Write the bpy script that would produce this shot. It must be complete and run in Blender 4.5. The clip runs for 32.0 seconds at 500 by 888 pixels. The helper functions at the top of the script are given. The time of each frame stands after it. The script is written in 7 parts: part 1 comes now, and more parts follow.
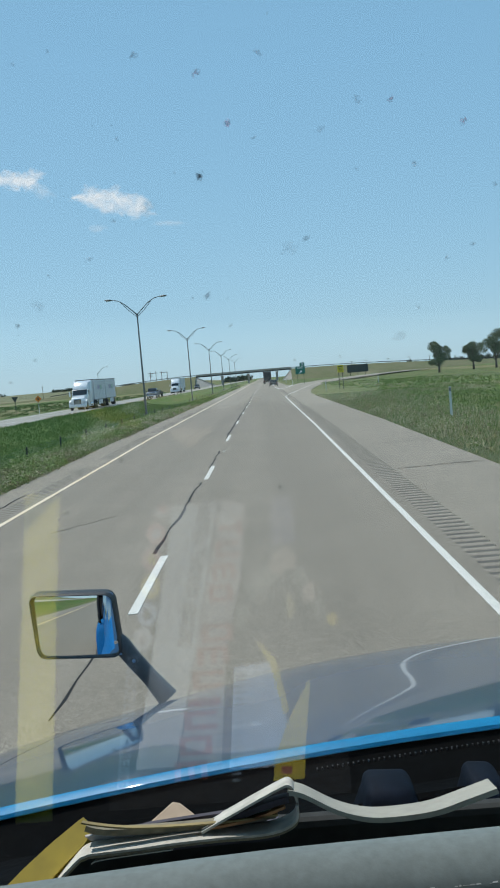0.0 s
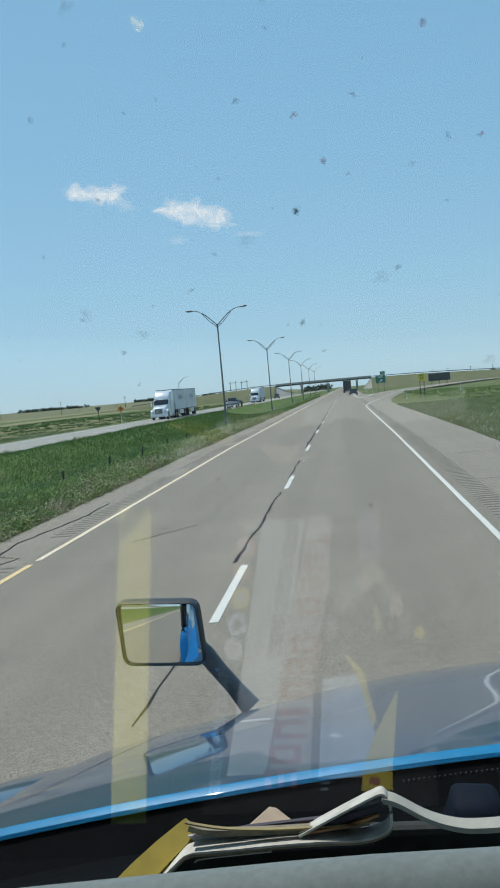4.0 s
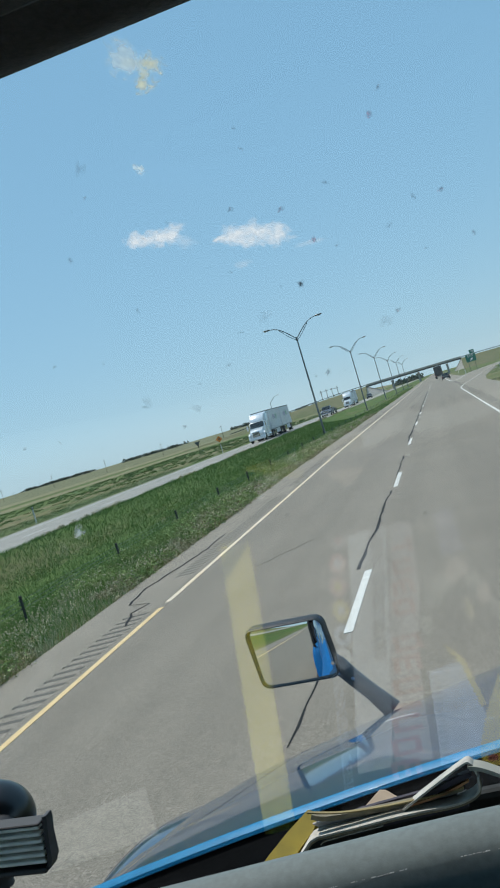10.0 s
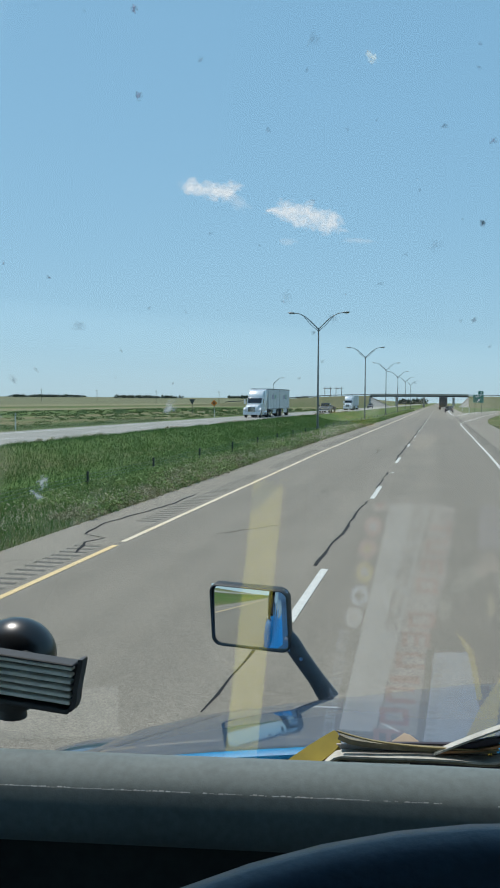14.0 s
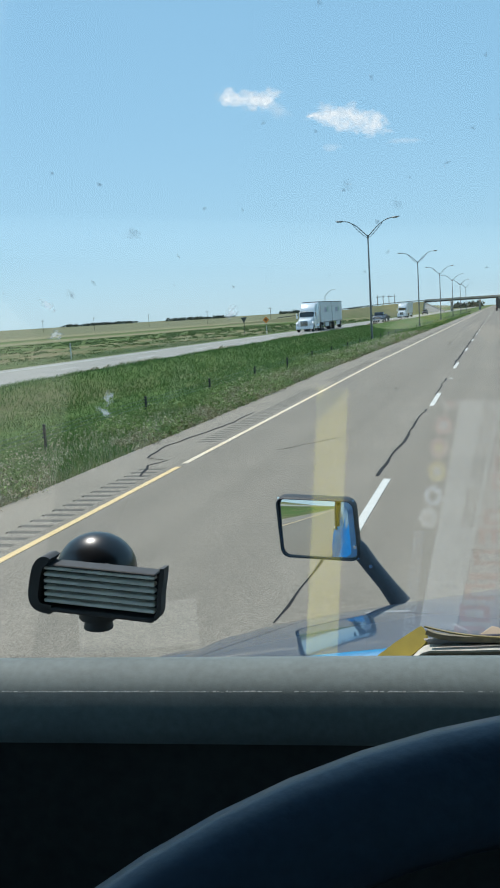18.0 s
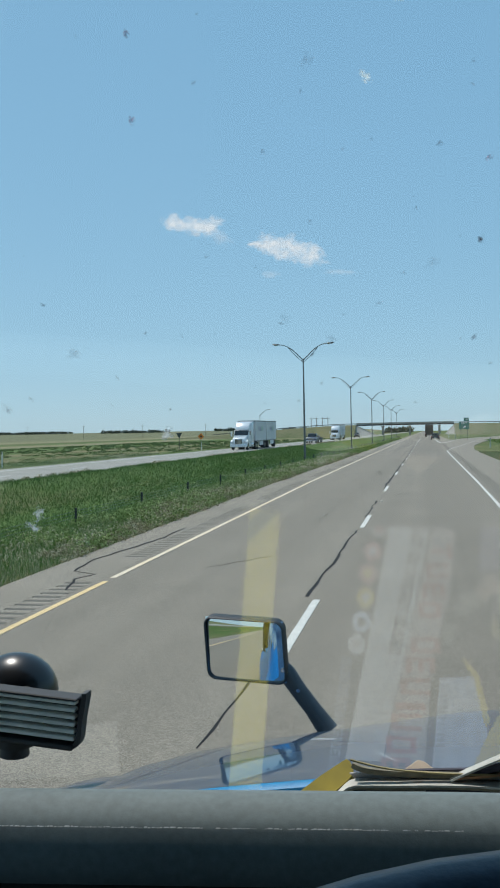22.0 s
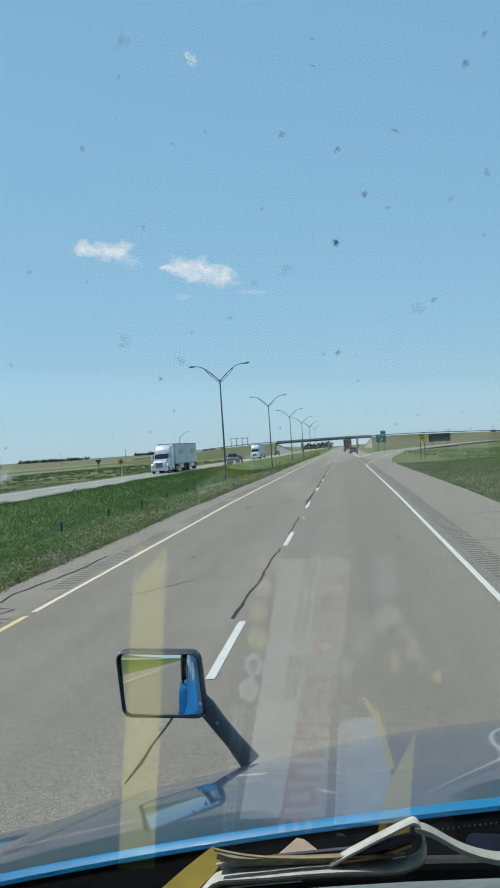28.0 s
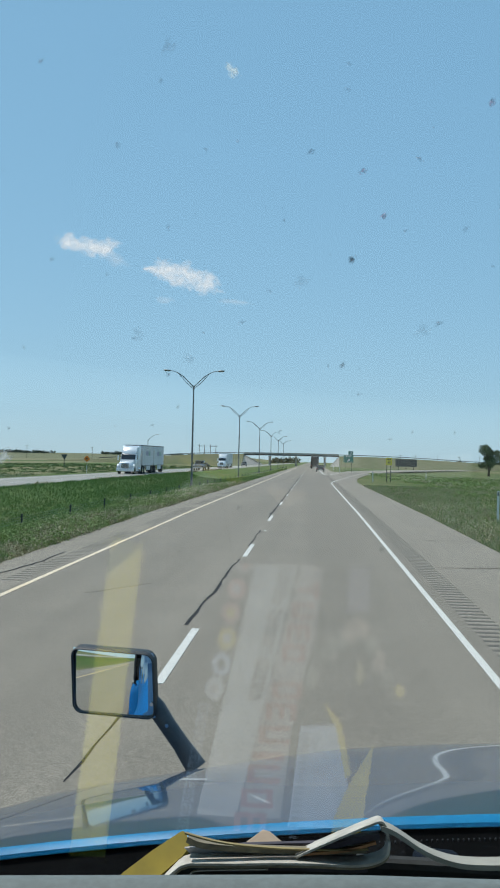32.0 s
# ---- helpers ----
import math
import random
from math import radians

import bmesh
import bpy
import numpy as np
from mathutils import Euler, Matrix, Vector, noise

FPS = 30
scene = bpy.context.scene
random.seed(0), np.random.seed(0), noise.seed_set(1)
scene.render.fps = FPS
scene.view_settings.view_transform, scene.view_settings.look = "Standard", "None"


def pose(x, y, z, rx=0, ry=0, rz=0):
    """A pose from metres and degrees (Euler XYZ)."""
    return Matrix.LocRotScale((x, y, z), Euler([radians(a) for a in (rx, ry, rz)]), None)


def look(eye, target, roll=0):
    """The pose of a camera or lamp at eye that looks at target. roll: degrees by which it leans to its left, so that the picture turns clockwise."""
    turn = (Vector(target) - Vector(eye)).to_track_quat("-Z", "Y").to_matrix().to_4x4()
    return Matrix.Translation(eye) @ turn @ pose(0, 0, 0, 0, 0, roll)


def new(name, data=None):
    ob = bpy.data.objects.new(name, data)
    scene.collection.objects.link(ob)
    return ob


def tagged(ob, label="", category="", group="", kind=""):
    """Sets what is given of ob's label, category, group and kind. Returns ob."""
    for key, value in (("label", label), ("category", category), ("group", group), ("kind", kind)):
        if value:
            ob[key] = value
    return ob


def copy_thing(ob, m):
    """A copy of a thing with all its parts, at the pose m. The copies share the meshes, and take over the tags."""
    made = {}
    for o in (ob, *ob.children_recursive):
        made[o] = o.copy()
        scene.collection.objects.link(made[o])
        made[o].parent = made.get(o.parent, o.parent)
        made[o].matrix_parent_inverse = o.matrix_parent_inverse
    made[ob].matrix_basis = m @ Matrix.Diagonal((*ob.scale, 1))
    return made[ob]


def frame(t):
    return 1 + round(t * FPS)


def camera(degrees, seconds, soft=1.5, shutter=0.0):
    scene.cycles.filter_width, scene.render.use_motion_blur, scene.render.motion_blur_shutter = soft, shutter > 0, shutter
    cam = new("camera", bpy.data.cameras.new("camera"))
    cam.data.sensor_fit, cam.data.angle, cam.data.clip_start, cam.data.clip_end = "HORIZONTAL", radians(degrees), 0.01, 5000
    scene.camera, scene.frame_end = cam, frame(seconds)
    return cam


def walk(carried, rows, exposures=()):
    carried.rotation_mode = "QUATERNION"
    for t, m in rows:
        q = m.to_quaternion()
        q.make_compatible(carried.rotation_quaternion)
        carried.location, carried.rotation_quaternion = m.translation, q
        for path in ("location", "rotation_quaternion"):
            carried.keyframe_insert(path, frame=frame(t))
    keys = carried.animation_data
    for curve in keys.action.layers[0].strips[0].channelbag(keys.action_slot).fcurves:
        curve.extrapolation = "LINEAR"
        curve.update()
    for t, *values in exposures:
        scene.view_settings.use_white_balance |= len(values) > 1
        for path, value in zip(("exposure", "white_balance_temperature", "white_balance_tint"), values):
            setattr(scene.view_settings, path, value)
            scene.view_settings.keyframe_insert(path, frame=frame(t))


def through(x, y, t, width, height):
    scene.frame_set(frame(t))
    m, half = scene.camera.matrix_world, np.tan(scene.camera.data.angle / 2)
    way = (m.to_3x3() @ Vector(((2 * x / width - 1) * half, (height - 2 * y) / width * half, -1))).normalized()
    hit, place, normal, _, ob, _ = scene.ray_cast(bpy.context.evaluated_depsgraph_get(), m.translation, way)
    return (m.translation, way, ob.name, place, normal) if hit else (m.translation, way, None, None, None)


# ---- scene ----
# The camera sits in the cab of a truck; lens and path.
cam = camera(31.05, 32.0, soft=1.9)
ROWS = [
    (0, -0.222, 0.513, 2.438, 85.55, 4.91, 0.89),
    (0.5, -0.234, 0.505, 2.432, 85.40, 5.03, 0.59),
    (1, -0.222, 0.503, 2.431, 83.27, 6.72, 2.84),
    (1.5, -0.218, 0.501, 2.440, 83.20, 6.53, 2.72),
    (2, -0.206, 0.484, 2.451, 83.59, 7.66, 3.87),
    (2.5, -0.230, 0.486, 2.443, 86.28, 7.02, 6.00),
    (3, -0.229, 0.504, 2.446, 86.25, 6.46, 6.06),
    (3.5, -0.225, 0.498, 2.447, 86.24, 6.14, 5.98),
    (5.5, -0.250, 0.475, 2.449, 88.36, 1.72, 5.32),
    (6, -0.233, 0.482, 2.456, 88.19, 1.70, 4.91),
    (6.5, -0.221, 0.485, 2.445, 87.42, 2.79, 5.02),
    (7, -0.219, 0.472, 2.463, 87.54, 3.36, 4.69),
    (7.5, -0.203, 0.457, 2.459, 86.73, 6.53, 3.96),
    (8, -0.201, 0.452, 2.468, 86.88, 6.52, 3.72),
    (8.5, -0.181, 0.442, 2.470, 87.28, 10.09, 4.52),
    (9, -0.182, 0.411, 2.468, 89.57, 12.70, 6.37),
    (9.5, -0.175, 0.433, 2.463, 88.75, 15.59, 8.82),
    (10, -0.181, 0.408, 2.466, 88.66, 16.65, 12.03),
    (10.5, -0.198, 0.424, 2.468, 89.64, 11.63, 10.80),
    (11, -0.203, 0.453, 2.464, 90.76, 9.46, 8.83),
    (11.5, -0.230, 0.433, 2.458, 90.37, 8.09, 8.37),
    (12, -0.252, 0.411, 2.449, 90.53, 4.59, 9.72),
    (12.5, -0.287, 0.397, 2.427, 89.25, -0.01, 11.40),
    (13, -0.292, 0.409, 2.419, 89.06, -1.50, 12.06),
    (13.5, -0.284, 0.399, 2.419, 87.71, -0.91, 12.04),
    (14, -0.272, 0.393, 2.431, 87.00, -0.36, 11.91),
    (14.5, -0.283, 0.385, 2.425, 86.82, -0.63, 11.83),
    (16.5, -0.249, 0.430, 2.432, 83.58, 7.15, 8.95),
    (17, -0.254, 0.394, 2.436, 88.87, 7.03, 11.38),
    (17.5, -0.287, 0.422, 2.416, 82.48, 3.99, 14.38),
    (18, -0.284, 0.404, 2.420, 81.80, 3.52, 15.17),
    (18.5, -0.284, 0.410, 2.420, 81.90, 3.37, 15.22),
    (19, -0.274, 0.402, 2.425, 84.52, 2.44, 14.78),
    (19.5, -0.253, 0.406, 2.441, 87.33, 2.32, 13.78),
    (20, -0.260, 0.399, 2.439, 87.28, 2.64, 13.67),
    (20.5, -0.259, 0.400, 2.442, 87.37, 2.55, 13.66),
    (21, -0.252, 0.379, 2.446, 88.54, 2.46, 13.13),
    (21.5, -0.270, 0.397, 2.432, 89.56, 1.84, 11.96),
    (22, -0.283, 0.400, 2.425, 89.04, 1.09, 11.06),
    (22.5, -0.277, 0.393, 2.426, 89.14, 0.78, 10.99),
    (23, -0.279, 0.395, 2.427, 89.23, 0.64, 11.06),
    (23.5, -0.264, 0.414, 2.439, 89.27, 0.27, 11.15),
    (24, -0.233, 0.419, 2.451, 89.49, 2.35, 10.41),
    (24.5, -0.248, 0.407, 2.444, 89.47, 3.60, 10.17),
    (26.5, -0.239, 0.488, 2.437, 89.55, 2.94, 9.31),
    (27, -0.226, 0.492, 2.434, 90.01, 4.33, 6.23),
    (27.5, -0.250, 0.480, 2.435, 90.10, 4.42, 6.15),
    (28, -0.250, 0.481, 2.431, 90.17, 3.86, 5.99),
    (28.5, -0.252, 0.480, 2.434, 90.44, 3.16, 5.71),
    (29, -0.252, 0.454, 2.442, 91.47, 2.35, 6.30),
    (29.5, -0.267, 0.459, 2.437, 92.13, 0.64, 6.88),
    (30, -0.287, 0.427, 2.423, 92.75, -1.41, 6.24),
    (30.5, -0.287, 0.437, 2.423, 92.59, -1.84, 4.67),
    (31, -0.283, 0.448, 2.422, 92.42, -2.00, 4.43),
    (31.5, -0.281, 0.447, 2.422, 92.23, -2.09, 4.42),
    (32, -0.268, 0.462, 2.426, 90.76, -1.32, 3.93),
]
walk(cam, [(t, pose(x, y, z, rx, ry, rz)) for t, x, y, z, rx, ry, rz in ROWS],
     exposures=[(0.0, 0.03), (17.1, 0.0), (17.7, 0.19), (18.4, 0.22), (19.0, 0.14), (19.6, 0.03), (20.0, -0.02), (32.0, 0.0)])

# ---- sky and sun ----
SUN_DIR = Vector((-0.34, 0.34, 0.88)).normalized()
world = bpy.data.worlds.new("sky")
scene.world = world
world.use_nodes = True
wn = world.node_tree.nodes
sky = wn.new("ShaderNodeTexSky")
sky.sky_type = "NISHITA"
sky.sun_disc = False
sky.sun_elevation = math.asin(SUN_DIR.z)
sky.sun_rotation = math.atan2(SUN_DIR.x, SUN_DIR.y)
sky.altitude = 900.0
sky.air_density = 1.0
sky.dust_density = 0.25
sky.ozone_density = 2.2
summer = wn.new("ShaderNodeVectorMath")
summer.operation = "MULTIPLY"
summer.inputs[1].default_value = (0.129, 0.159, 0.153)
world.node_tree.links.new(sky.outputs["Color"], summer.inputs[0])
haze = wn.new("ShaderNodeVectorMath")
haze.operation = "POWER"
haze.inputs[1].default_value = (0.42, 0.30, 0.24)
even = wn.new("ShaderNodeVectorMath")
even.operation = "MULTIPLY"
even.inputs[1].default_value = (0.505, 0.672, 0.845)
world.node_tree.links.new(summer.outputs["Vector"], haze.inputs[0])
world.node_tree.links.new(haze.outputs["Vector"], even.inputs[0])
world.node_tree.links.new(even.outputs["Vector"], wn["Background"].inputs["Color"])
wn["Background"].inputs["Strength"].default_value = 1.0
sun = new("sun", bpy.data.lights.new("sun", "SUN"))
sun.data.energy = 3.4
sun.data.angle = radians(0.53)
sun.data.color = (1.0, 0.955, 0.89)
sun.matrix_world = look((0, 0, 60), Vector((0, 0, 60)) - SUN_DIR)


# ---- materials ----
def material(name, base, rough=0.6, metal=0.0, vary=0.12, scale=8.0, fine=90.0, bump=0.0, bump_scale=40.0,
             coat=0.0, spec=0.5, island=0.0, per_object=0.0, second=None, emit=0.0):
    """A surface with colour variation at two scales and fine relief."""
    m = bpy.data.materials.new(name)
    m.use_nodes = True
    nodes, links = m.node_tree.nodes, m.node_tree.links
    bsdf = nodes["Principled BSDF"]
    bsdf.inputs["Roughness"].default_value = rough
    bsdf.inputs["Metallic"].default_value = metal
    bsdf.inputs["Coat Weight"].default_value = coat
    bsdf.inputs["Coat Roughness"].default_value = 0.03
    bsdf.inputs["Specular IOR Level"].default_value = spec
    coord = nodes.new("ShaderNodeTexCoord")
    large, small = nodes.new("ShaderNodeTexNoise"), nodes.new("ShaderNodeTexNoise")
    large.inputs["Scale"].default_value, small.inputs["Scale"].default_value = scale, fine
    large.inputs["Detail"].default_value = 5
    links.new(coord.outputs["Object"], large.inputs["Vector"])
    links.new(coord.outputs["Object"], small.inputs["Vector"])
    add = nodes.new("ShaderNodeMath")
    add.operation = "ADD"
    links.new(large.outputs["Fac"], add.inputs[0])
    links.new(small.outputs["Fac"], add.inputs[1])
    fac = add.outputs[0]
    if island or per_object:
        source = nodes.new("ShaderNodeNewGeometry") if island else nodes.new("ShaderNodeObjectInfo")
        out = source.outputs["Random Per Island"] if island else source.outputs["Random"]
        gain = nodes.new("ShaderNodeMath")
        gain.operation = "MULTIPLY_ADD"
        links.new(out, gain.inputs[0])
        gain.inputs[1].default_value = 2.0 * (island or per_object)
        links.new(fac, gain.inputs[2])
        low = nodes.new("ShaderNodeMath")
        low.operation = "SUBTRACT"
        links.new(gain.outputs[0], low.inputs[0])
        low.inputs[1].default_value = island or per_object
        fac = low.outputs[0]
    ramp = nodes.new("ShaderNodeMapRange")
    ramp.inputs["From Min"].default_value, ramp.inputs["From Max"].default_value = 0.6, 1.4
    links.new(fac, ramp.inputs["Value"])
    mix = nodes.new("ShaderNodeMix")
    mix.data_type = "RGBA"
    other = second or tuple(min(1.0, c * (1 + 1.6 * vary)) for c in base)
    mix.inputs["A"].default_value = (*[c * (1 - 1.6 * vary) if second is None else c for c in base], 1)
    mix.inputs["B"].default_value = (*other, 1)
    links.new(ramp.outputs["Result"], mix.inputs["Factor"])
    links.new(mix.outputs["Result"], bsdf.inputs["Base Color"])
    if bump:
        relief = nodes.new("ShaderNodeTexNoise")
        relief.inputs["Scale"].default_value = bump_scale
        relief.inputs["Detail"].default_value = 4
        links.new(coord.outputs["Object"], relief.inputs["Vector"])
        bumper = nodes.new("ShaderNodeBump")
        bumper.inputs["Strength"].default_value = bump
        bumper.inputs["Distance"].default_value = 0.01
        links.new(relief.outputs["Fac"], bumper.inputs["Height"])
        links.new(bumper.outputs["Normal"], bsdf.inputs["Normal"])
    return m


def ground_material():
    """Prairie: bands of mown grass, hay and crops that run along the road, broken by noise."""
    m = bpy.data.materials.new("prairie")
    m.use_nodes = True
    nodes, links = m.node_tree.nodes, m.node_tree.links
    bsdf = nodes["Principled BSDF"]
    bsdf.inputs["Roughness"].default_value = 0.95
    bsdf.inputs["Specular IOR Level"].default_value = 0.1
    coord = nodes.new("ShaderNodeTexCoord")
    split = nodes.new("ShaderNodeSeparateXYZ")
    links.new(coord.outputs["Object"], split.inputs[0])
    warp = nodes.new("ShaderNodeTexNoise")
    warp.inputs["Scale"].default_value, warp.inputs["Detail"].default_value = 0.035, 6
    links.new(coord.outputs["Object"], warp.inputs["Vector"])
    shift = nodes.new("ShaderNodeMath")
    shift.operation = "MULTIPLY_ADD"
    links.new(warp.outputs["Fac"], shift.inputs[0])
    shift.inputs[1].default_value = 24.0
    links.new(split.outputs["X"], shift.inputs[2])
    span = nodes.new("ShaderNodeMapRange")
    span.inputs["From Min"].default_value, span.inputs["From Max"].default_value = -188.0, 112.0
    links.new(shift.outputs[0], span.inputs["Value"])
    bands = nodes.new("ShaderNodeValToRGB")
    green, lush, dry, hay, pale = ((0.105, 0.142, 0.045, 1), (0.100, 0.152, 0.042, 1), (0.24, 0.205, 0.11, 1),
                                   (0.27, 0.245, 0.14, 1), (0.13, 0.16, 0.06, 1))
    stops = [(0.0, (0.19, 0.195, 0.11, 1)), (0.08, hay), (0.16, hay), (0.18, green), (0.24, lush), (0.275, hay), (0.315, hay), (0.335, green), (0.345, lush), (0.44, lush), (0.455, dry), (0.485, pale),
             (0.51, dry), (0.525, pale), (0.535, green), (0.565, lush), (0.625, lush), (0.64, pale), (0.665, dry), (0.70, green), (0.82, pale),
             (0.86, green), (0.93, dry), (0.96, green)]
    ramp = bands.color_ramp
    ramp.elements[0].position, ramp.elements[0].color = stops[0]
    ramp.elements[1].position, ramp.elements[1].color = stops[-1]
    for at, colour in stops[1:-1]:
        ramp.elements.new(at).color = colour
    links.new(span.outputs["Result"], bands.inputs["Fac"])
    tuft = nodes.new("ShaderNodeTexNoise")
    tuft.inputs["Scale"].default_value, tuft.inputs["Detail"].default_value = 1.3, 9
    tuft.inputs["Roughness"].default_value = 0.75
    links.new(coord.outputs["Object"], tuft.inputs["Vector"])
    level = nodes.new("ShaderNodeMapRange")
    level.inputs["From Min"].default_value, level.inputs["From Max"].default_value = 0.25, 0.75
    level.inputs["To Min"].default_value, level.inputs["To Max"].default_value = 0.55, 1.45
    links.new(tuft.outputs["Fac"], level.inputs["Value"])
    drawn = nodes.new("ShaderNodeMapping")
    drawn.inputs["Scale"].default_value = (0.30, 0.055, 1.0)
    links.new(coord.outputs["Object"], drawn.inputs["Vector"])
    patch = nodes.new("ShaderNodeTexNoise")
    patch.inputs["Scale"].default_value, patch.inputs["Detail"].default_value = 1.0, 8
    patch.inputs["Roughness"].default_value = 0.7
    links.new(drawn.outputs["Vector"], patch.inputs["Vector"])
    bare = nodes.new("ShaderNodeMapRange")
    bare.inputs["From Min"].default_value, bare.inputs["From Max"].default_value = 0.47, 0.60
    bare.inputs["To Max"].default_value = 0.45
    links.new(patch.outputs["Fac"], bare.inputs["Value"])
    worn = nodes.new("ShaderNodeMix")
    worn.data_type = "RGBA"
    worn.inputs["B"].default_value = (0.205, 0.165, 0.090, 1)
    links.new(bare.outputs["Result"], worn.inputs["Factor"])
    links.new(bands.outputs["Color"], worn.inputs["A"])
    tint = nodes.new("ShaderNodeVectorMath")
    tint.operation = "SCALE"
    links.new(worn.outputs["Result"], tint.inputs[0])
    links.new(level.outputs["Result"], tint.inputs["Scale"])
    links.new(tint.outputs["Vector"], bsdf.inputs["Base Color"])
    bumper = nodes.new("ShaderNodeBump")
    bumper.inputs["Strength"].default_value, bumper.inputs["Distance"].default_value = 0.6, 0.15
    links.new(tuft.outputs["Fac"], bumper.inputs["Height"])
    links.new(bumper.outputs["Normal"], bsdf.inputs["Normal"])
    return m


def asphalt_material(name, base, streak):
    """Worn chip seal: stones, long wheel tracks and blotches."""
    m = material(name, base, rough=0.9, vary=0.07, scale=0.6, fine=14.0, bump=0.12, bump_scale=90.0, spec=0.25)
    nodes, links = m.node_tree.nodes, m.node_tree.links
    bsdf = nodes["Principled BSDF"]
    source = bsdf.inputs["Base Color"].links[0].from_socket
    coord = nodes.new("ShaderNodeTexCoord")
    squash = nodes.new("ShaderNodeMapping")
    squash.inputs["Scale"].default_value = (1.1, 0.012, 1.0)
    links.new(coord.outputs["Object"], squash.inputs["Vector"])
    tracks = nodes.new("ShaderNodeTexNoise")
    tracks.inputs["Scale"].default_value, tracks.inputs["Detail"].default_value = 1.0, 4
    links.new(squash.outputs["Vector"], tracks.inputs["Vector"])
    stones = nodes.new("ShaderNodeTexVoronoi")
    stones.inputs["Scale"].default_value = 115.0
    links.new(coord.outputs["Object"], stones.inputs["Vector"])
    a = nodes.new("ShaderNodeMapRange")
    a.inputs["From Min"].default_value, a.inputs["From Max"].default_value = 0.3, 0.7
    a.inputs["To Min"].default_value, a.inputs["To Max"].default_value = 1 - streak, 1 + streak
    links.new(tracks.outputs["Fac"], a.inputs["Value"])
    b = nodes.new("ShaderNodeMapRange")
    b.inputs["From Min"].default_value, b.inputs["From Max"].default_value = 0.12, 0.92
    b.inputs["To Min"].default_value, b.inputs["To Max"].default_value = 0.58, 1.64
    links.new(stones.outputs["Color"], b.inputs["Value"])
    both = nodes.new("ShaderNodeMath")
    both.operation = "MULTIPLY"
    links.new(a.outputs["Result"], both.inputs[0])
    links.new(b.outputs["Result"], both.inputs[1])
    tint = nodes.new("ShaderNodeVectorMath")
    tint.operation = "SCALE"
    links.new(source, tint.inputs[0])
    links.new(both.outputs[0], tint.inputs["Scale"])
    links.new(tint.outputs["Vector"], bsdf.inputs["Base Color"])
    return m


def pane_material():
    """Windscreen glass: clear, with a mirror film whose strength follows the angle."""
    m = bpy.data.materials.new("windscreen_glass")
    m.use_nodes = True
    nodes, links = m.node_tree.nodes, m.node_tree.links
    nodes.remove(nodes["Principled BSDF"])
    clear, gloss = nodes.new("ShaderNodeBsdfTransparent"), nodes.new("ShaderNodeBsdfGlossy")
    clear.inputs["Color"].default_value = (0.93, 0.955, 0.95, 1)
    gloss.inputs["Roughness"].default_value = 0.060
    fresnel, mix = nodes.new("ShaderNodeFresnel"), nodes.new("ShaderNodeMixShader")
    fresnel.inputs["IOR"].default_value = 2.15
    links.new(fresnel.outputs[0], mix.inputs[0])
    links.new(clear.outputs[0], mix.inputs[1])
    links.new(gloss.outputs[0], mix.inputs[2])
    links.new(mix.outputs[0], nodes["Material Output"].inputs["Surface"])
    return m


def clear_material(name="clear_film", colour=(1, 1, 1)):
    m = bpy.data.materials.new(name)
    m.use_nodes = True
    nodes, links = m.node_tree.nodes, m.node_tree.links
    nodes.remove(nodes["Principled BSDF"])
    clear = nodes.new("ShaderNodeBsdfTransparent")
    clear.inputs["Color"].default_value = (*colour, 1)
    links.new(clear.outputs[0], nodes["Material Output"].inputs["Surface"])
    return m


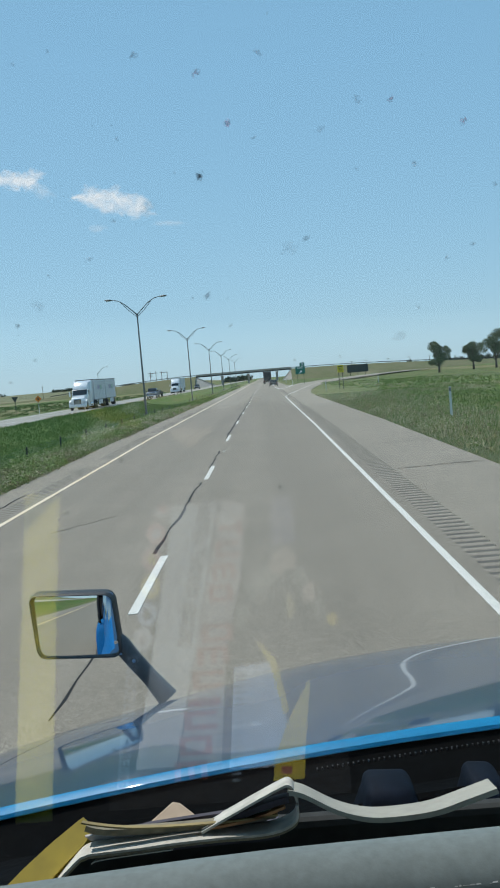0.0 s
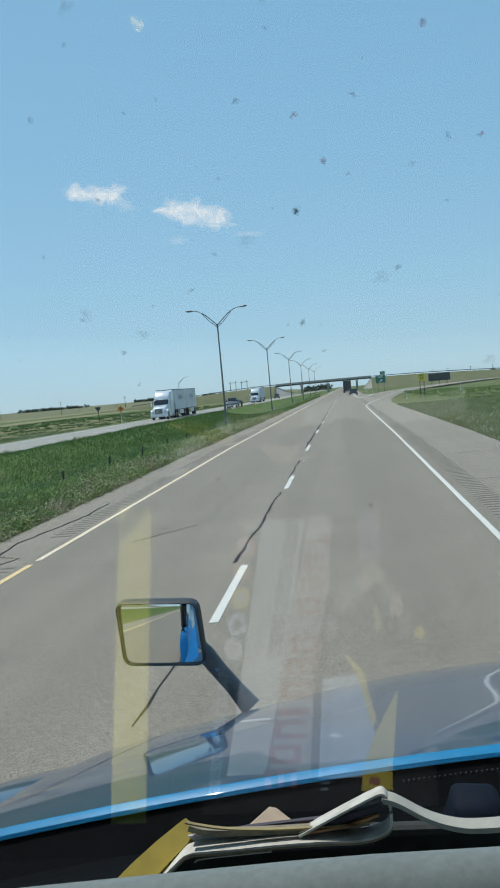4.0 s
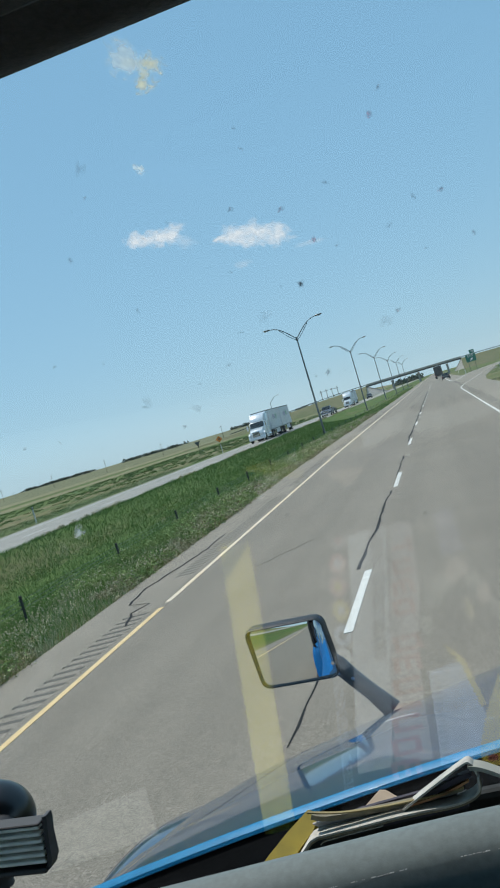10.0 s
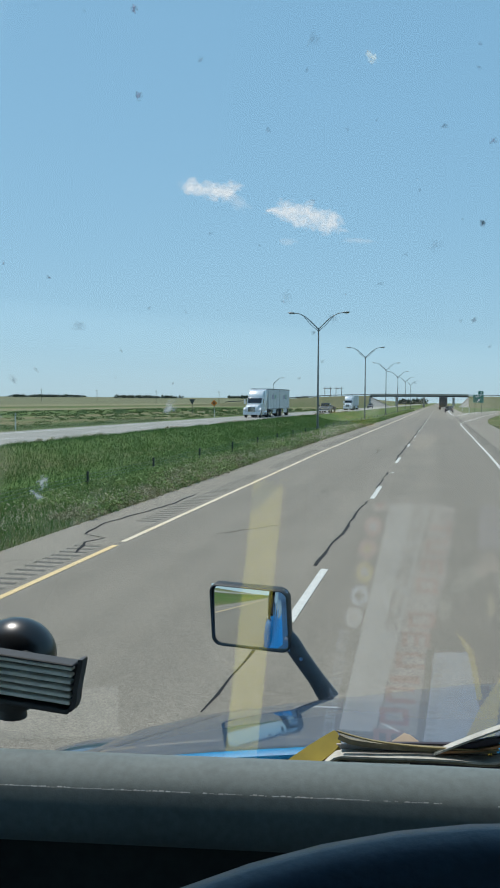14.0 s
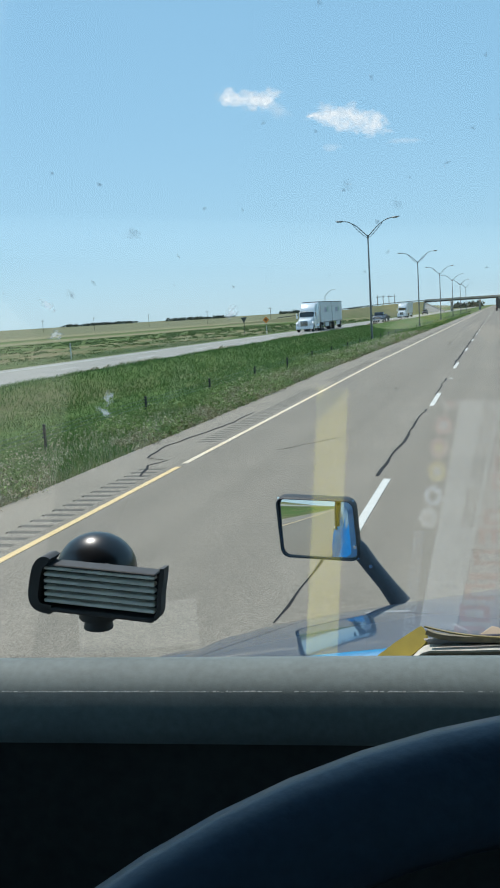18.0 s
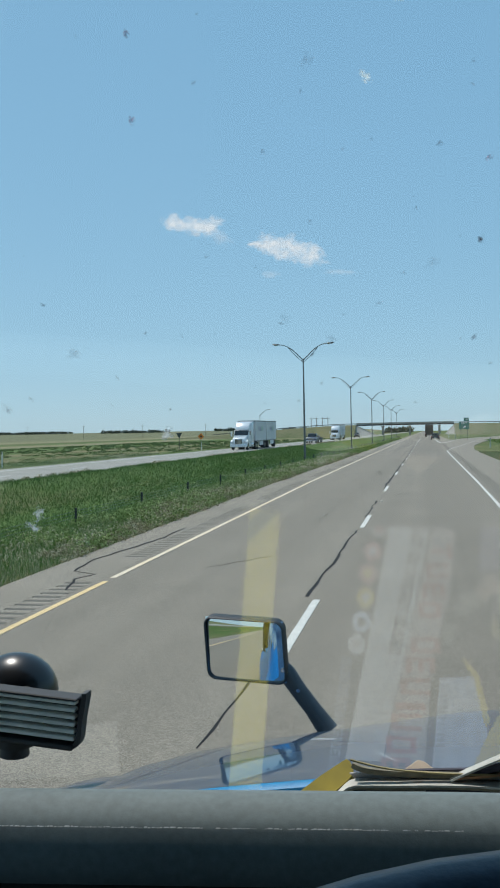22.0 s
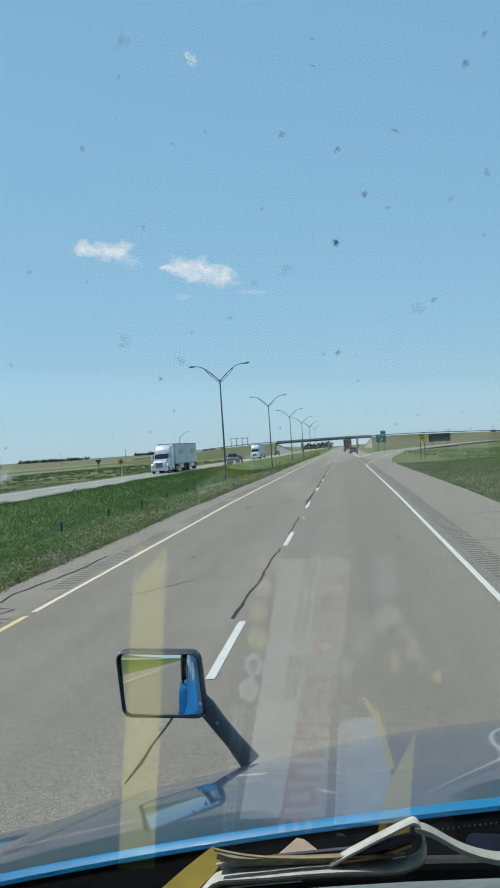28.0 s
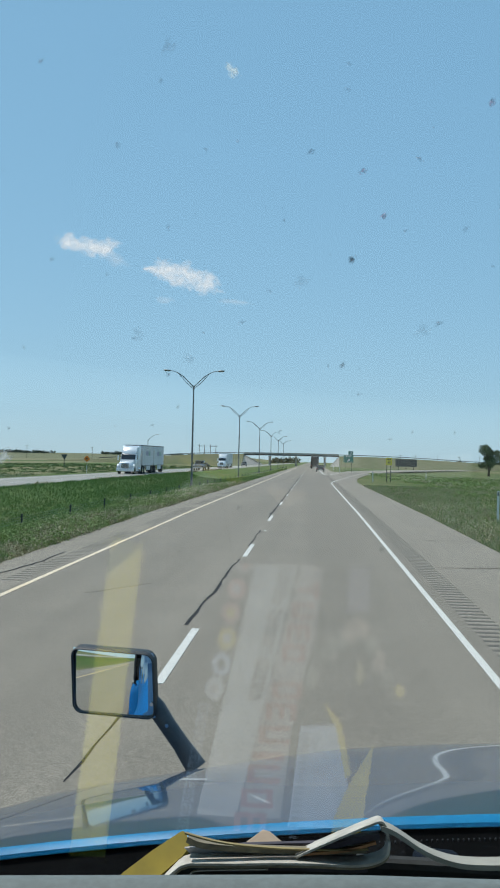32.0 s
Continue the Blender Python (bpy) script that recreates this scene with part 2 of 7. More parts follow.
def film_material(name, colour, cover, soft=0.5, through=0.0):
    """A dried fleck: dense in the middle, ragged and thin at its rim; light may shine through it."""
    m = bpy.data.materials.new(name)
    m.use_nodes = True
    nodes, links = m.node_tree.nodes, m.node_tree.links
    nodes.remove(nodes["Principled BSDF"])
    matt, lit, clear = nodes.new("ShaderNodeBsdfDiffuse"), nodes.new("ShaderNodeBsdfTranslucent"), nodes.new("ShaderNodeBsdfTransparent")
    matt.inputs["Color"].default_value = lit.inputs["Color"].default_value = (*colour, 1)
    body, out = nodes.new("ShaderNodeMixShader"), nodes.new("ShaderNodeMixShader")
    body.inputs[0].default_value = through
    links.new(matt.outputs[0], body.inputs[1])
    links.new(lit.outputs[0], body.inputs[2])
    coord, info = nodes.new("ShaderNodeTexCoord"), nodes.new("ShaderNodeObjectInfo")
    apart = nodes.new("ShaderNodeMath")
    apart.operation = "MULTIPLY"
    apart.inputs[1].default_value = 40.0
    links.new(info.outputs["Random"], apart.inputs[0])
    offset = nodes.new("ShaderNodeVectorMath")
    links.new(coord.outputs["Object"], offset.inputs[0])
    links.new(apart.outputs[0], offset.inputs[1])
    spot = nodes.new("ShaderNodeTexNoise")
    spot.inputs["Scale"].default_value, spot.inputs["Detail"].default_value = 1.8, 6
    links.new(offset.outputs["Vector"], spot.inputs["Vector"])
    length = nodes.new("ShaderNodeVectorMath")
    length.operation = "LENGTH"
    links.new(coord.outputs["Object"], length.inputs[0])
    ragged = nodes.new("ShaderNodeMath")
    ragged.operation = "MULTIPLY_ADD"
    links.new(spot.outputs["Fac"], ragged.inputs[0])
    ragged.inputs[1].default_value, ragged.inputs[2].default_value = 2.4, -0.75
    total = nodes.new("ShaderNodeMath")
    total.operation = "SUBTRACT"
    links.new(ragged.outputs[0], total.inputs[0])
    links.new(length.outputs["Value"], total.inputs[1])
    fade = nodes.new("ShaderNodeMapRange")
    fade.inputs["From Min"].default_value, fade.inputs["From Max"].default_value = -0.38, -0.38 + soft
    fade.inputs["To Max"].default_value = cover
    links.new(total.outputs[0], fade.inputs["Value"])
    links.new(fade.outputs["Result"], out.inputs[0])
    links.new(clear.outputs[0], out.inputs[1])
    links.new(body.outputs[0], out.inputs[2])
    links.new(out.outputs[0], nodes["Material Output"].inputs["Surface"])
    return m


def cloud_material(name="cloud_vapour", cover=0.95):
    """Fair-weather cloud far off: dense in the middle, torn at the rim."""
    m = bpy.data.materials.new(name)
    m.use_nodes = True
    nodes, links = m.node_tree.nodes, m.node_tree.links
    nodes.remove(nodes["Principled BSDF"])
    coord, info = nodes.new("ShaderNodeTexCoord"), nodes.new("ShaderNodeObjectInfo")
    torn = nodes.new("ShaderNodeTexNoise")
    torn.inputs["Scale"].default_value, torn.inputs["Detail"].default_value = 2.1, 8
    torn.inputs["Roughness"].default_value = 0.56
    wide = nodes.new("ShaderNodeMapping")
    wide.inputs["Scale"].default_value = (1.5, 1.0, 1.0)
    links.new(coord.outputs["Object"], wide.inputs["Vector"])
    apart = nodes.new("ShaderNodeVectorMath")
    apart.operation = "MULTIPLY_ADD"
    links.new(info.outputs["Random"], apart.inputs[0])
    apart.inputs[1].default_value = (17.0, 9.0, 5.0)
    links.new(wide.outputs["Vector"], apart.inputs[2])
    links.new(apart.outputs["Vector"], torn.inputs["Vector"])
    length = nodes.new("ShaderNodeVectorMath")
    length.operation = "LENGTH"
    links.new(coord.outputs["Object"], length.inputs[0])
    body = nodes.new("ShaderNodeMath")
    body.operation = "MULTIPLY_ADD"
    links.new(length.outputs["Value"], body.inputs[0])
    body.inputs[1].default_value, body.inputs[2].default_value = -0.85, 0.45
    total = nodes.new("ShaderNodeMath")
    total.operation = "ADD"
    links.new(torn.outputs["Fac"], total.inputs[0])
    links.new(body.outputs[0], total.inputs[1])
    fade = nodes.new("ShaderNodeMapRange")
    fade.inputs["From Min"].default_value, fade.inputs["From Max"].default_value = 0.36, 0.82
    fade.inputs["To Max"].default_value = cover
    links.new(total.outputs[0], fade.inputs["Value"])
    glow, clear, mix = nodes.new("ShaderNodeEmission"), nodes.new("ShaderNodeBsdfTransparent"), nodes.new("ShaderNodeMixShader")
    glow.inputs["Color"].default_value = (0.90, 0.95, 1.0, 1)
    glow.inputs["Strength"].default_value = 0.98
    links.new(fade.outputs["Result"], mix.inputs[0])
    links.new(clear.outputs[0], mix.inputs[1])
    links.new(glow.outputs[0], mix.inputs[2])
    links.new(mix.outputs[0], nodes["Material Output"].inputs["Surface"])
    return m


PRAIRIE = ground_material()
ASPHALT = asphalt_material("chip_seal_asphalt", (0.240, 0.206, 0.162), 0.10)
SHOULDER = asphalt_material("shoulder_asphalt", (0.270, 0.232, 0.182), 0.06)
EMBANK = material("embankment_grass", (0.125, 0.150, 0.065), 0.95, second=(0.235, 0.205, 0.125), scale=0.09, fine=0.9, spec=0.1)
OLD_CONCRETE = material("sun_bleached_pavement", (0.33, 0.305, 0.26), 0.9, vary=0.10, scale=0.3, fine=6.0)
CONCRETE = material("pale_concrete", (0.40, 0.37, 0.32), 0.85, vary=0.12, scale=0.3, fine=3.0)
WHITE_LINE = material("white_road_paint", (0.70, 0.66, 0.585), 0.7, vary=0.12, scale=6.0, fine=60.0, bump=0.3, bump_scale=90)
YELLOW_LINE = material("pale_yellow_road_paint", (0.82, 0.60, 0.34), 0.75, second=(0.80, 0.69, 0.56), scale=0.5, fine=30.0)
DEEP_YELLOW = material("yellow_road_paint", (0.82, 0.53, 0.20), 0.75, second=(0.80, 0.60, 0.34), scale=0.5, fine=30.0)
ROAD_TAR = material("weathered_crack_sealant", (0.020, 0.020, 0.020), 0.8, vary=0.3, scale=12.0, spec=0.2)
TAR = material("crack_sealant", (0.007, 0.007, 0.007), 0.9, vary=0.3, scale=12.0, spec=0.08)
GRASS = material("grass_blades", (0.104, 0.190, 0.043), 0.8, second=(0.205, 0.300, 0.085), island=0.22, scale=0.25, fine=2.0, spec=0.2)
DRY_GRASS = material("dry_stems", (0.36, 0.34, 0.15), 0.85, second=(0.62, 0.54, 0.34), island=0.4, scale=0.5, fine=3.0, spec=0.2)
WEED = material("weed_leaves", (0.16, 0.225, 0.060), 0.8, second=(0.36, 0.43, 0.155), island=0.5, scale=0.4, fine=2.0, spec=0.2)
DRY_WEED = material("dry_weed_leaves", (0.20, 0.16, 0.08), 0.85, second=(0.62, 0.54, 0.34), island=0.5, scale=0.5, fine=3.0, spec=0.15)
DARK_WEED = material("scrub_leaves", (0.120, 0.180, 0.055), 0.85, second=(0.23, 0.28, 0.12), island=0.35, scale=0.2, fine=1.0, spec=0.15)
FLOWER = material("pale_seed_heads", (0.42, 0.36, 0.20), 0.8, second=(0.62, 0.54, 0.36), island=0.4, scale=1.0)
LEAF = material("tree_leaves", (0.065, 0.105, 0.045), 0.7, second=(0.15, 0.19, 0.085), island=0.4, scale=1.0, spec=0.3)
BARK = material("grey_bark", (0.12, 0.095, 0.07), 0.9, vary=0.3, scale=3.0, bump=0.5)
FAR_TREES = material("far_shelter_belt", (0.045, 0.065, 0.04), 0.9, second=(0.09, 0.11, 0.07), island=0.3, scale=0.02, fine=0.2)
STEEL = material("galvanised_steel", (0.16, 0.17, 0.175), 0.5, metal=0.6, vary=0.15, scale=2.0)
DARK_STEEL = material("dark_weathered_steel", (0.055, 0.055, 0.058), 0.6, metal=0.3, vary=0.2, scale=3.0)
BLACK_POST = material("dark_post_paint", (0.03, 0.032, 0.03), 0.6, vary=0.2, scale=5.0)
WHITE_POST = material("white_delineator_plastic", (0.68, 0.68, 0.66), 0.6, vary=0.1)
SIGN_GREEN = material("green_sign_sheeting", (0.0, 0.16, 0.11), 0.45, vary=0.08, scale=1.0)
SIGN_YELLOW = material("yellow_sign_sheeting", (0.74, 0.56, 0.03), 0.45, vary=0.08, scale=1.0)
SIGN_ORANGE = material("orange_sign_sheeting", (0.8, 0.22, 0.02), 0.45, vary=0.08, scale=1.0)
SIGN_WHITE = material("white_sign_lettering", (0.8, 0.82, 0.82), 0.45, vary=0.05)
SIGN_BLACK = material("black_sign_lettering", (0.02, 0.02, 0.02), 0.5, vary=0.1)
SIGN_BACK = material("dark_sign_panel", (0.045, 0.06, 0.06), 0.6, vary=0.15)
TRUCK_WHITE = material("white_truck_paint", (0.74, 0.75, 0.76), 0.3, vary=0.05, scale=1.5, coat=0.6)
TRAILER_WHITE = material("white_trailer_panel", (0.60, 0.61, 0.62), 0.45, vary=0.07, scale=0.8)
CHROME = material("chrome", (0.62, 0.63, 0.65), 0.15, metal=1.0, vary=0.05)
RUBBER = material("tyre_rubber", (0.025, 0.025, 0.025), 0.85, vary=0.2, scale=10.0)
DARK_GLASS = material("vehicle_window_glass", (0.015, 0.018, 0.02), 0.05, vary=0.1, coat=0.5)
BLACK_PART = material("black_plastic", (0.025, 0.026, 0.028), 0.55, vary=0.2, scale=20.0)
GREY_BAR = material("violet_marking", (0.36, 0.33, 0.43), 0.6, vary=0.1)
TEAL_BAR = material("green_marking", (0.32, 0.46, 0.36), 0.6, vary=0.1)
RED_LAMP = material("red_lamp_lens", (0.35, 0.02, 0.02), 0.3, vary=0.1)
HEADLAMP = material("headlamp_lens", (0.62, 0.63, 0.65), 0.15, vary=0.1, coat=0.5)
BLUE_CAR = material("blue_pickup_paint", (0.03, 0.05, 0.10), 0.4, vary=0.08, coat=0.3)
GREY_CAR = material("grey_car_paint", (0.04, 0.045, 0.05), 0.4, vary=0.08, coat=0.3)
DARK_TRAILER = material("dark_trailer_paint", (0.030, 0.034, 0.040), 0.5, vary=0.15)
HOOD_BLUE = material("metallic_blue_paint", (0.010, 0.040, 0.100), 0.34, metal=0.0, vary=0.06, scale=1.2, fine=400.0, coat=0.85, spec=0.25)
# Hood blue again with light put in: sunlit for the lip, dimmer cab.
LIP_BLUE = material("sunlit_blue_paint", (0.002, 0.20, 0.40), 0.42, vary=0.14, scale=9.0, fine=200.0, coat=0.13, spec=0.22)
CAB_BLUE = material("part_lit_cab_blue", (0.006, 0.14, 0.38), 0.65, vary=0.08, scale=3.0, spec=0.2)
DASH = material("grey_vinyl_dash", (0.152, 0.186, 0.184), 0.7, vary=0.12, scale=14.0, fine=220.0, bump=0.035, bump_scale=900.0, spec=0.35)
DASH_DARK = material("dark_dash_plastic", (0.034, 0.037, 0.036), 0.85, vary=0.2, scale=6.0, fine=120.0, bump=0.04, bump_scale=200.0, spec=0.3)
LINER = material("grey_headliner_cloth", (0.15, 0.148, 0.142), 0.95, vary=0.12, scale=9.0, fine=220.0, bump=0.3, bump_scale=300.0)
VISOR = material("dark_visor_cloth", (0.060, 0.062, 0.068), 0.95, vary=0.15, scale=9.0, fine=220.0, bump=0.3, bump_scale=300.0)
# Black grip; the blue sheen of the sky is mixed into its base colour.
WHEEL_LEATHER = material("blue_sheen_wheel_grip", (0.040, 0.080, 0.130), 0.40, vary=0.12, scale=9.0, fine=300.0, bump=0.05, bump_scale=500.0)
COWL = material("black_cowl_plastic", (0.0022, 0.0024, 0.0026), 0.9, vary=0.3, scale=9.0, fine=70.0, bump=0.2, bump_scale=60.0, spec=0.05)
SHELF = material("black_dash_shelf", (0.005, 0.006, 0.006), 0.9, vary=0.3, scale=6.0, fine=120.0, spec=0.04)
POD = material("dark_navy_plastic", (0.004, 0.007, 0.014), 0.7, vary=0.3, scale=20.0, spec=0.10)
MIRROR = material("mirror_glass", (0.86, 0.88, 0.88), 0.0, metal=1.0, vary=0.0)
STRAP_YELLOW = material("yellow_webbing", (0.85, 0.72, 0.06), 0.7, vary=0.06, scale=30.0)
NEWSPRINT = material("newsprint", (0.50, 0.485, 0.43), 0.9, vary=0.20, scale=14.0, fine=120.0, bump=0.15, bump_scale=60.0)
DULL_PAGE = material("dull_newsprint", (0.345, 0.345, 0.30), 0.9, vary=0.07, scale=30.0, fine=160.0, bump=0.08, bump_scale=60.0)
PAPER_YELLOW = material("yellow_cover_paper", (0.33, 0.26, 0.045), 0.75, second=(0.50, 0.38, 0.05), scale=30.0)
PAPER_TAN = material("tan_envelope_paper", (0.42, 0.33, 0.24), 0.85, vary=0.15, scale=20.0)
INK_AND_SHADE = material("dark_print_and_shade", (0.05, 0.045, 0.06), 0.8, vary=0.3, scale=30.0)
PAGE_PINK = material("faded_pink_page", (0.40, 0.38, 0.37), 0.8, vary=0.2, scale=40.0)
SHEET = material("printed_cover_paper", (0.009, 0.009, 0.009), 0.85, second=(0.018, 0.017, 0.016), scale=16.0, fine=60.0)
PRINT_WHITE = material("white_print", (0.52, 0.55, 0.56), 0.7, vary=0.12, scale=20.0)
PRINT_PINK = material("faded_red_print", (0.36, 0.115, 0.095), 0.7, vary=0.25, scale=30.0)
PRINT_ROSE = material("rose_print", (0.60, 0.30, 0.26), 0.7, vary=0.2, scale=30.0)
PRINT_BLUE = material("pale_blue_print", (0.46, 0.56, 0.68), 0.7, vary=0.15, scale=25.0)
PRINT_YELLOW = material("yellow_print", (0.66, 0.52, 0.06), 0.7, vary=0.1, scale=25.0)
PRINT_FLESH = material("pale_photo_print", (0.40, 0.33, 0.26), 0.8, vary=0.3, scale=70.0)
PRINT_SLATE = material("grey_blue_print", (0.24, 0.30, 0.37), 0.8, vary=0.25, scale=40.0)
PRINT_VIOLET = material("violet_photo_print", (0.20, 0.20, 0.27), 0.8, vary=0.2, scale=40.0)
PRINT_YELLOW_PALE = material("straw_photo_print", (0.40, 0.36, 0.16), 0.8, vary=0.2, scale=50.0)
PRINT_GREEN = material("pale_green_print", (0.30, 0.32, 0.25), 0.8, second=(0.10, 0.10, 0.09), scale=60.0)
PRINT_PAGE = material("printed_page", (0.13, 0.115, 0.085), 0.85, second=(0.30, 0.26, 0.17), scale=60.0, fine=200.0)
PANE = pane_material()
CLEAR = clear_material()
SPLAT_DARK = film_material("dried_insect_dark", (0.09, 0.09, 0.11), 0.58, 1.0)
SPLAT_FAINT = film_material("dried_insect_grey", (0.15, 0.15, 0.18), 0.34, 1.0)
SPLAT_PINK = film_material("dried_insect_red", (0.30, 0.12, 0.18), 0.5, 0.6)
SPLAT_BROWN = film_material("dried_insect_brown", (0.15, 0.12, 0.13), 0.45, 1.0)
SMEAR = film_material("grey_smear", (0.22, 0.25, 0.28), 0.22, 1.0)
SMEAR_WHITE = film_material("white_smear", (0.75, 0.78, 0.8), 0.50, 0.7, 0.5)
SPLAT_YELLOW = film_material("yellow_insect_splat", (0.90, 0.78, 0.45), 0.75, 0.9, 0.6)
SPLAT_PALE = film_material("pale_insect_splat", (0.90, 0.90, 0.80), 0.68, 1.0, 0.6)
CLOUD = cloud_material(cover=0.93)
WISP = cloud_material("thin_cloud_vapour", 0.26)


# ---- mesh helpers ----
def finish(name, bm, mat, parent=None, label="", smooth=False):
    """Links a bmesh as one mesh object."""
    me = bpy.data.meshes.new(name)
    bmesh.ops.recalc_face_normals(bm, faces=bm.faces)
    bm.to_mesh(me)
    bm.free()
    me.materials.append(mat)
    if smooth:
        me.shade_smooth()
        me.set_sharp_from_angle(angle=radians(40))
    ob = new(name, me)
    if parent:
        ob.parent = parent
    if label:
        ob["label"] = label
    return ob


def part(name, bm, mat, parent, label="", smooth=False):
    return finish(name, bm, mat, parent, label, smooth)


def thing(name, at, label, category, group="", kind=""):
    ob = new(name)
    ob.matrix_world = at if isinstance(at, Matrix) else Matrix.Translation(at)
    return tagged(ob, label, category, group, kind)


def box(bm, x0, x1, y0, y1, z0, z1, bevel=0.0, segments=2):
    made = bmesh.ops.create_cube(bm, size=1.0, matrix=Matrix.Translation(((x0 + x1) / 2, (y0 + y1) / 2, (z0 + z1) / 2))
                                 @ Matrix.Diagonal((x1 - x0, y1 - y0, z1 - z0, 1)))
    if bevel:
        edges = {e for v in made["verts"] for e in v.link_edges}
        bmesh.ops.bevel(bm, geom=list(edges), offset=bevel, segments=segments, affect="EDGES", profile=0.5)
    return bm


def boxed(*a, **k):
    return box(bmesh.new(), *a, **k)


def tube(bm, points, radii, sides=10):
    """A closed tube through points, each with its radius."""
    rings = []
    points = [Vector(p) for p in points]
    for i, p in enumerate(points):
        way = (points[min(i + 1, len(points) - 1)] - points[max(i - 1, 0)]).normalized()
        side = way.cross(Vector((0.13, 0.21, 1)) if abs(way.z) < 0.9 else Vector((0, 1, 0.1))).normalized()
        up = side.cross(way)
        rings.append([bm.verts.new(p + radii[i] * (math.cos(a) * side + math.sin(a) * up))
                      for a in (2 * math.pi * j / sides for j in range(sides))])
    for a, b in zip(rings, rings[1:]):
        for j in range(sides):
            bm.faces.new((a[j], a[(j + 1) % sides], b[(j + 1) % sides], b[j]))
    bm.faces.new(rings[0])
    bm.faces.new(rings[-1])
    return bm


def tubed(points, radii, sides=10):
    return tube(bmesh.new(), points, radii, sides)


def prism(bm, outline, x0, x1, bevel=0.0):
    """A (y, z) outline drawn out along x."""
    a = [bm.verts.new((x0, y, z)) for y, z in outline]
    b = [bm.verts.new((x1, y, z)) for y, z in outline]
    faces = [bm.faces.new(a), bm.faces.new(b[::-1])]
    n = len(outline)
    for i in range(n):
        faces.append(bm.faces.new((a[i], b[i], b[(i + 1) % n], a[(i + 1) % n])))
    if bevel:
        bmesh.ops.bevel(bm, geom=list({e for f in faces for e in f.edges}), offset=bevel, segments=2, affect="EDGES", profile=0.5)
    return bm


def prismed(outline, x0, x1, bevel=0.0):
    return prism(bmesh.new(), outline, x0, x1, bevel)


def ribbon(bm, line, y0, y1, thick, drop=0.22):
    """A sheet that follows an (x, z) line, drawn out along y while it falls, with a thickness."""
    n = len(line)
    top, low = [], []
    for i, (x, z) in enumerate(line):
        a, b = line[max(i - 1, 0)], line[min(i + 1, n - 1)]
        d = Vector((b[0] - a[0], b[1] - a[1])).normalized()
        nx, nz = -d.y * thick, d.x * thick
        top.append([bm.verts.new((x, y, z - drop * (y - y0))) for y in (y0, y1)])
        low.append([bm.verts.new((x - nx, y, z - nz - drop * (y - y0))) for y in (y0, y1)])
    for i in range(n - 1):
        bm.faces.new((top[i][0], top[i + 1][0], top[i + 1][1], top[i][1]))
        bm.faces.new((low[i][0], low[i][1], low[i + 1][1], low[i + 1][0]))
        for k in (0, 1):
            bm.faces.new((top[i][k], low[i][k], low[i + 1][k], top[i + 1][k]))
    for i in (0, n - 1):
        bm.faces.new((top[i][0], top[i][1], low[i][1], low[i][0]))
    return bm


def curve_line(points, steps=6):
    """Points of a smooth line through the given (x, z) points."""
    out = []
    n = len(points)
    for i in range(n - 1):
        p0, p1, p2, p3 = points[max(i - 1, 0)], points[i], points[i + 1], points[min(i + 2, n - 1)]
        for s in range(steps):
            t = s / steps
            out.append(tuple(0.5 * (2 * b + (c - a) * t + (2 * a - 5 * b + 4 * c - d) * t * t + (3 * b - a - 3 * c + d) * t ** 3)
                             for a, b, c, d in zip(p0, p1, p2, p3)))
    out.append(tuple(points[-1]))
    return out


def raw_mesh(name, verts, faces, mat, parent=None):
    """A mesh from numpy arrays: verts (n, 3), faces (m, k)."""
    me = bpy.data.meshes.new(name)
    k = faces.shape[1]
    me.vertices.add(len(verts))
    me.vertices.foreach_set("co", np.ascontiguousarray(verts, dtype=np.float32).ravel())
    me.loops.add(faces.size)
    me.loops.foreach_set("vertex_index", np.ascontiguousarray(faces, dtype=np.int32).ravel())
    me.polygons.add(len(faces))
    me.polygons.foreach_set("loop_start", np.arange(0, faces.size, k, dtype=np.int32))
    me.update(calc_edges=True)
    me.validate()
    me.materials.append(mat)
    ob = new(name, me)
    if parent:
        ob.parent = parent
    return ob




def grade(y):
    """Height of the road: level at the truck, then a slight fall ahead."""
    return -0.005 * max(0.0, y - 40.0)


def lettering(text, size, mat, parent, at, name="lettering"):
    """Raised letters that face the oncoming camera."""
    data = bpy.data.curves.new(name, "FONT")
    data.body, data.size, data.extrude = text, size, 0.004
    data.align_x, data.align_y = "CENTER", "CENTER"
    made = bpy.data.objects.new(name, data)
    me = bpy.data.meshes.new_from_object(made)
    bpy.data.objects.remove(made)
    me.materials.append(mat)
    ob = new(name, me)
    ob.parent = parent
    ob.matrix_local = pose(*at, 90, 0, 0)
    return ob


# ---- ground and roads ----
def strip(name, stations, top, thick, mat, parent=None, label=""):
    """A slab along the road: stations of (left x, right x, y); its top lies `top` above the grade."""
    bm = bmesh.new()
    rows = []
    for a, b, y in stations:
        z = grade(y) + top
        rows.append([bm.verts.new(p) for p in ((a, y, z), (b, y, z), (b, y, z - thick), (a, y, z - thick))])
    for p, q in zip(rows, rows[1:]):
        for i in range(4):
            bm.faces.new((p[i], p[(i + 1) % 4], q[(i + 1) % 4], q[i]))
    bm.faces.new(rows[0])
    bm.faces.new(rows[-1])
    return finish(name, bm, mat, parent, label)


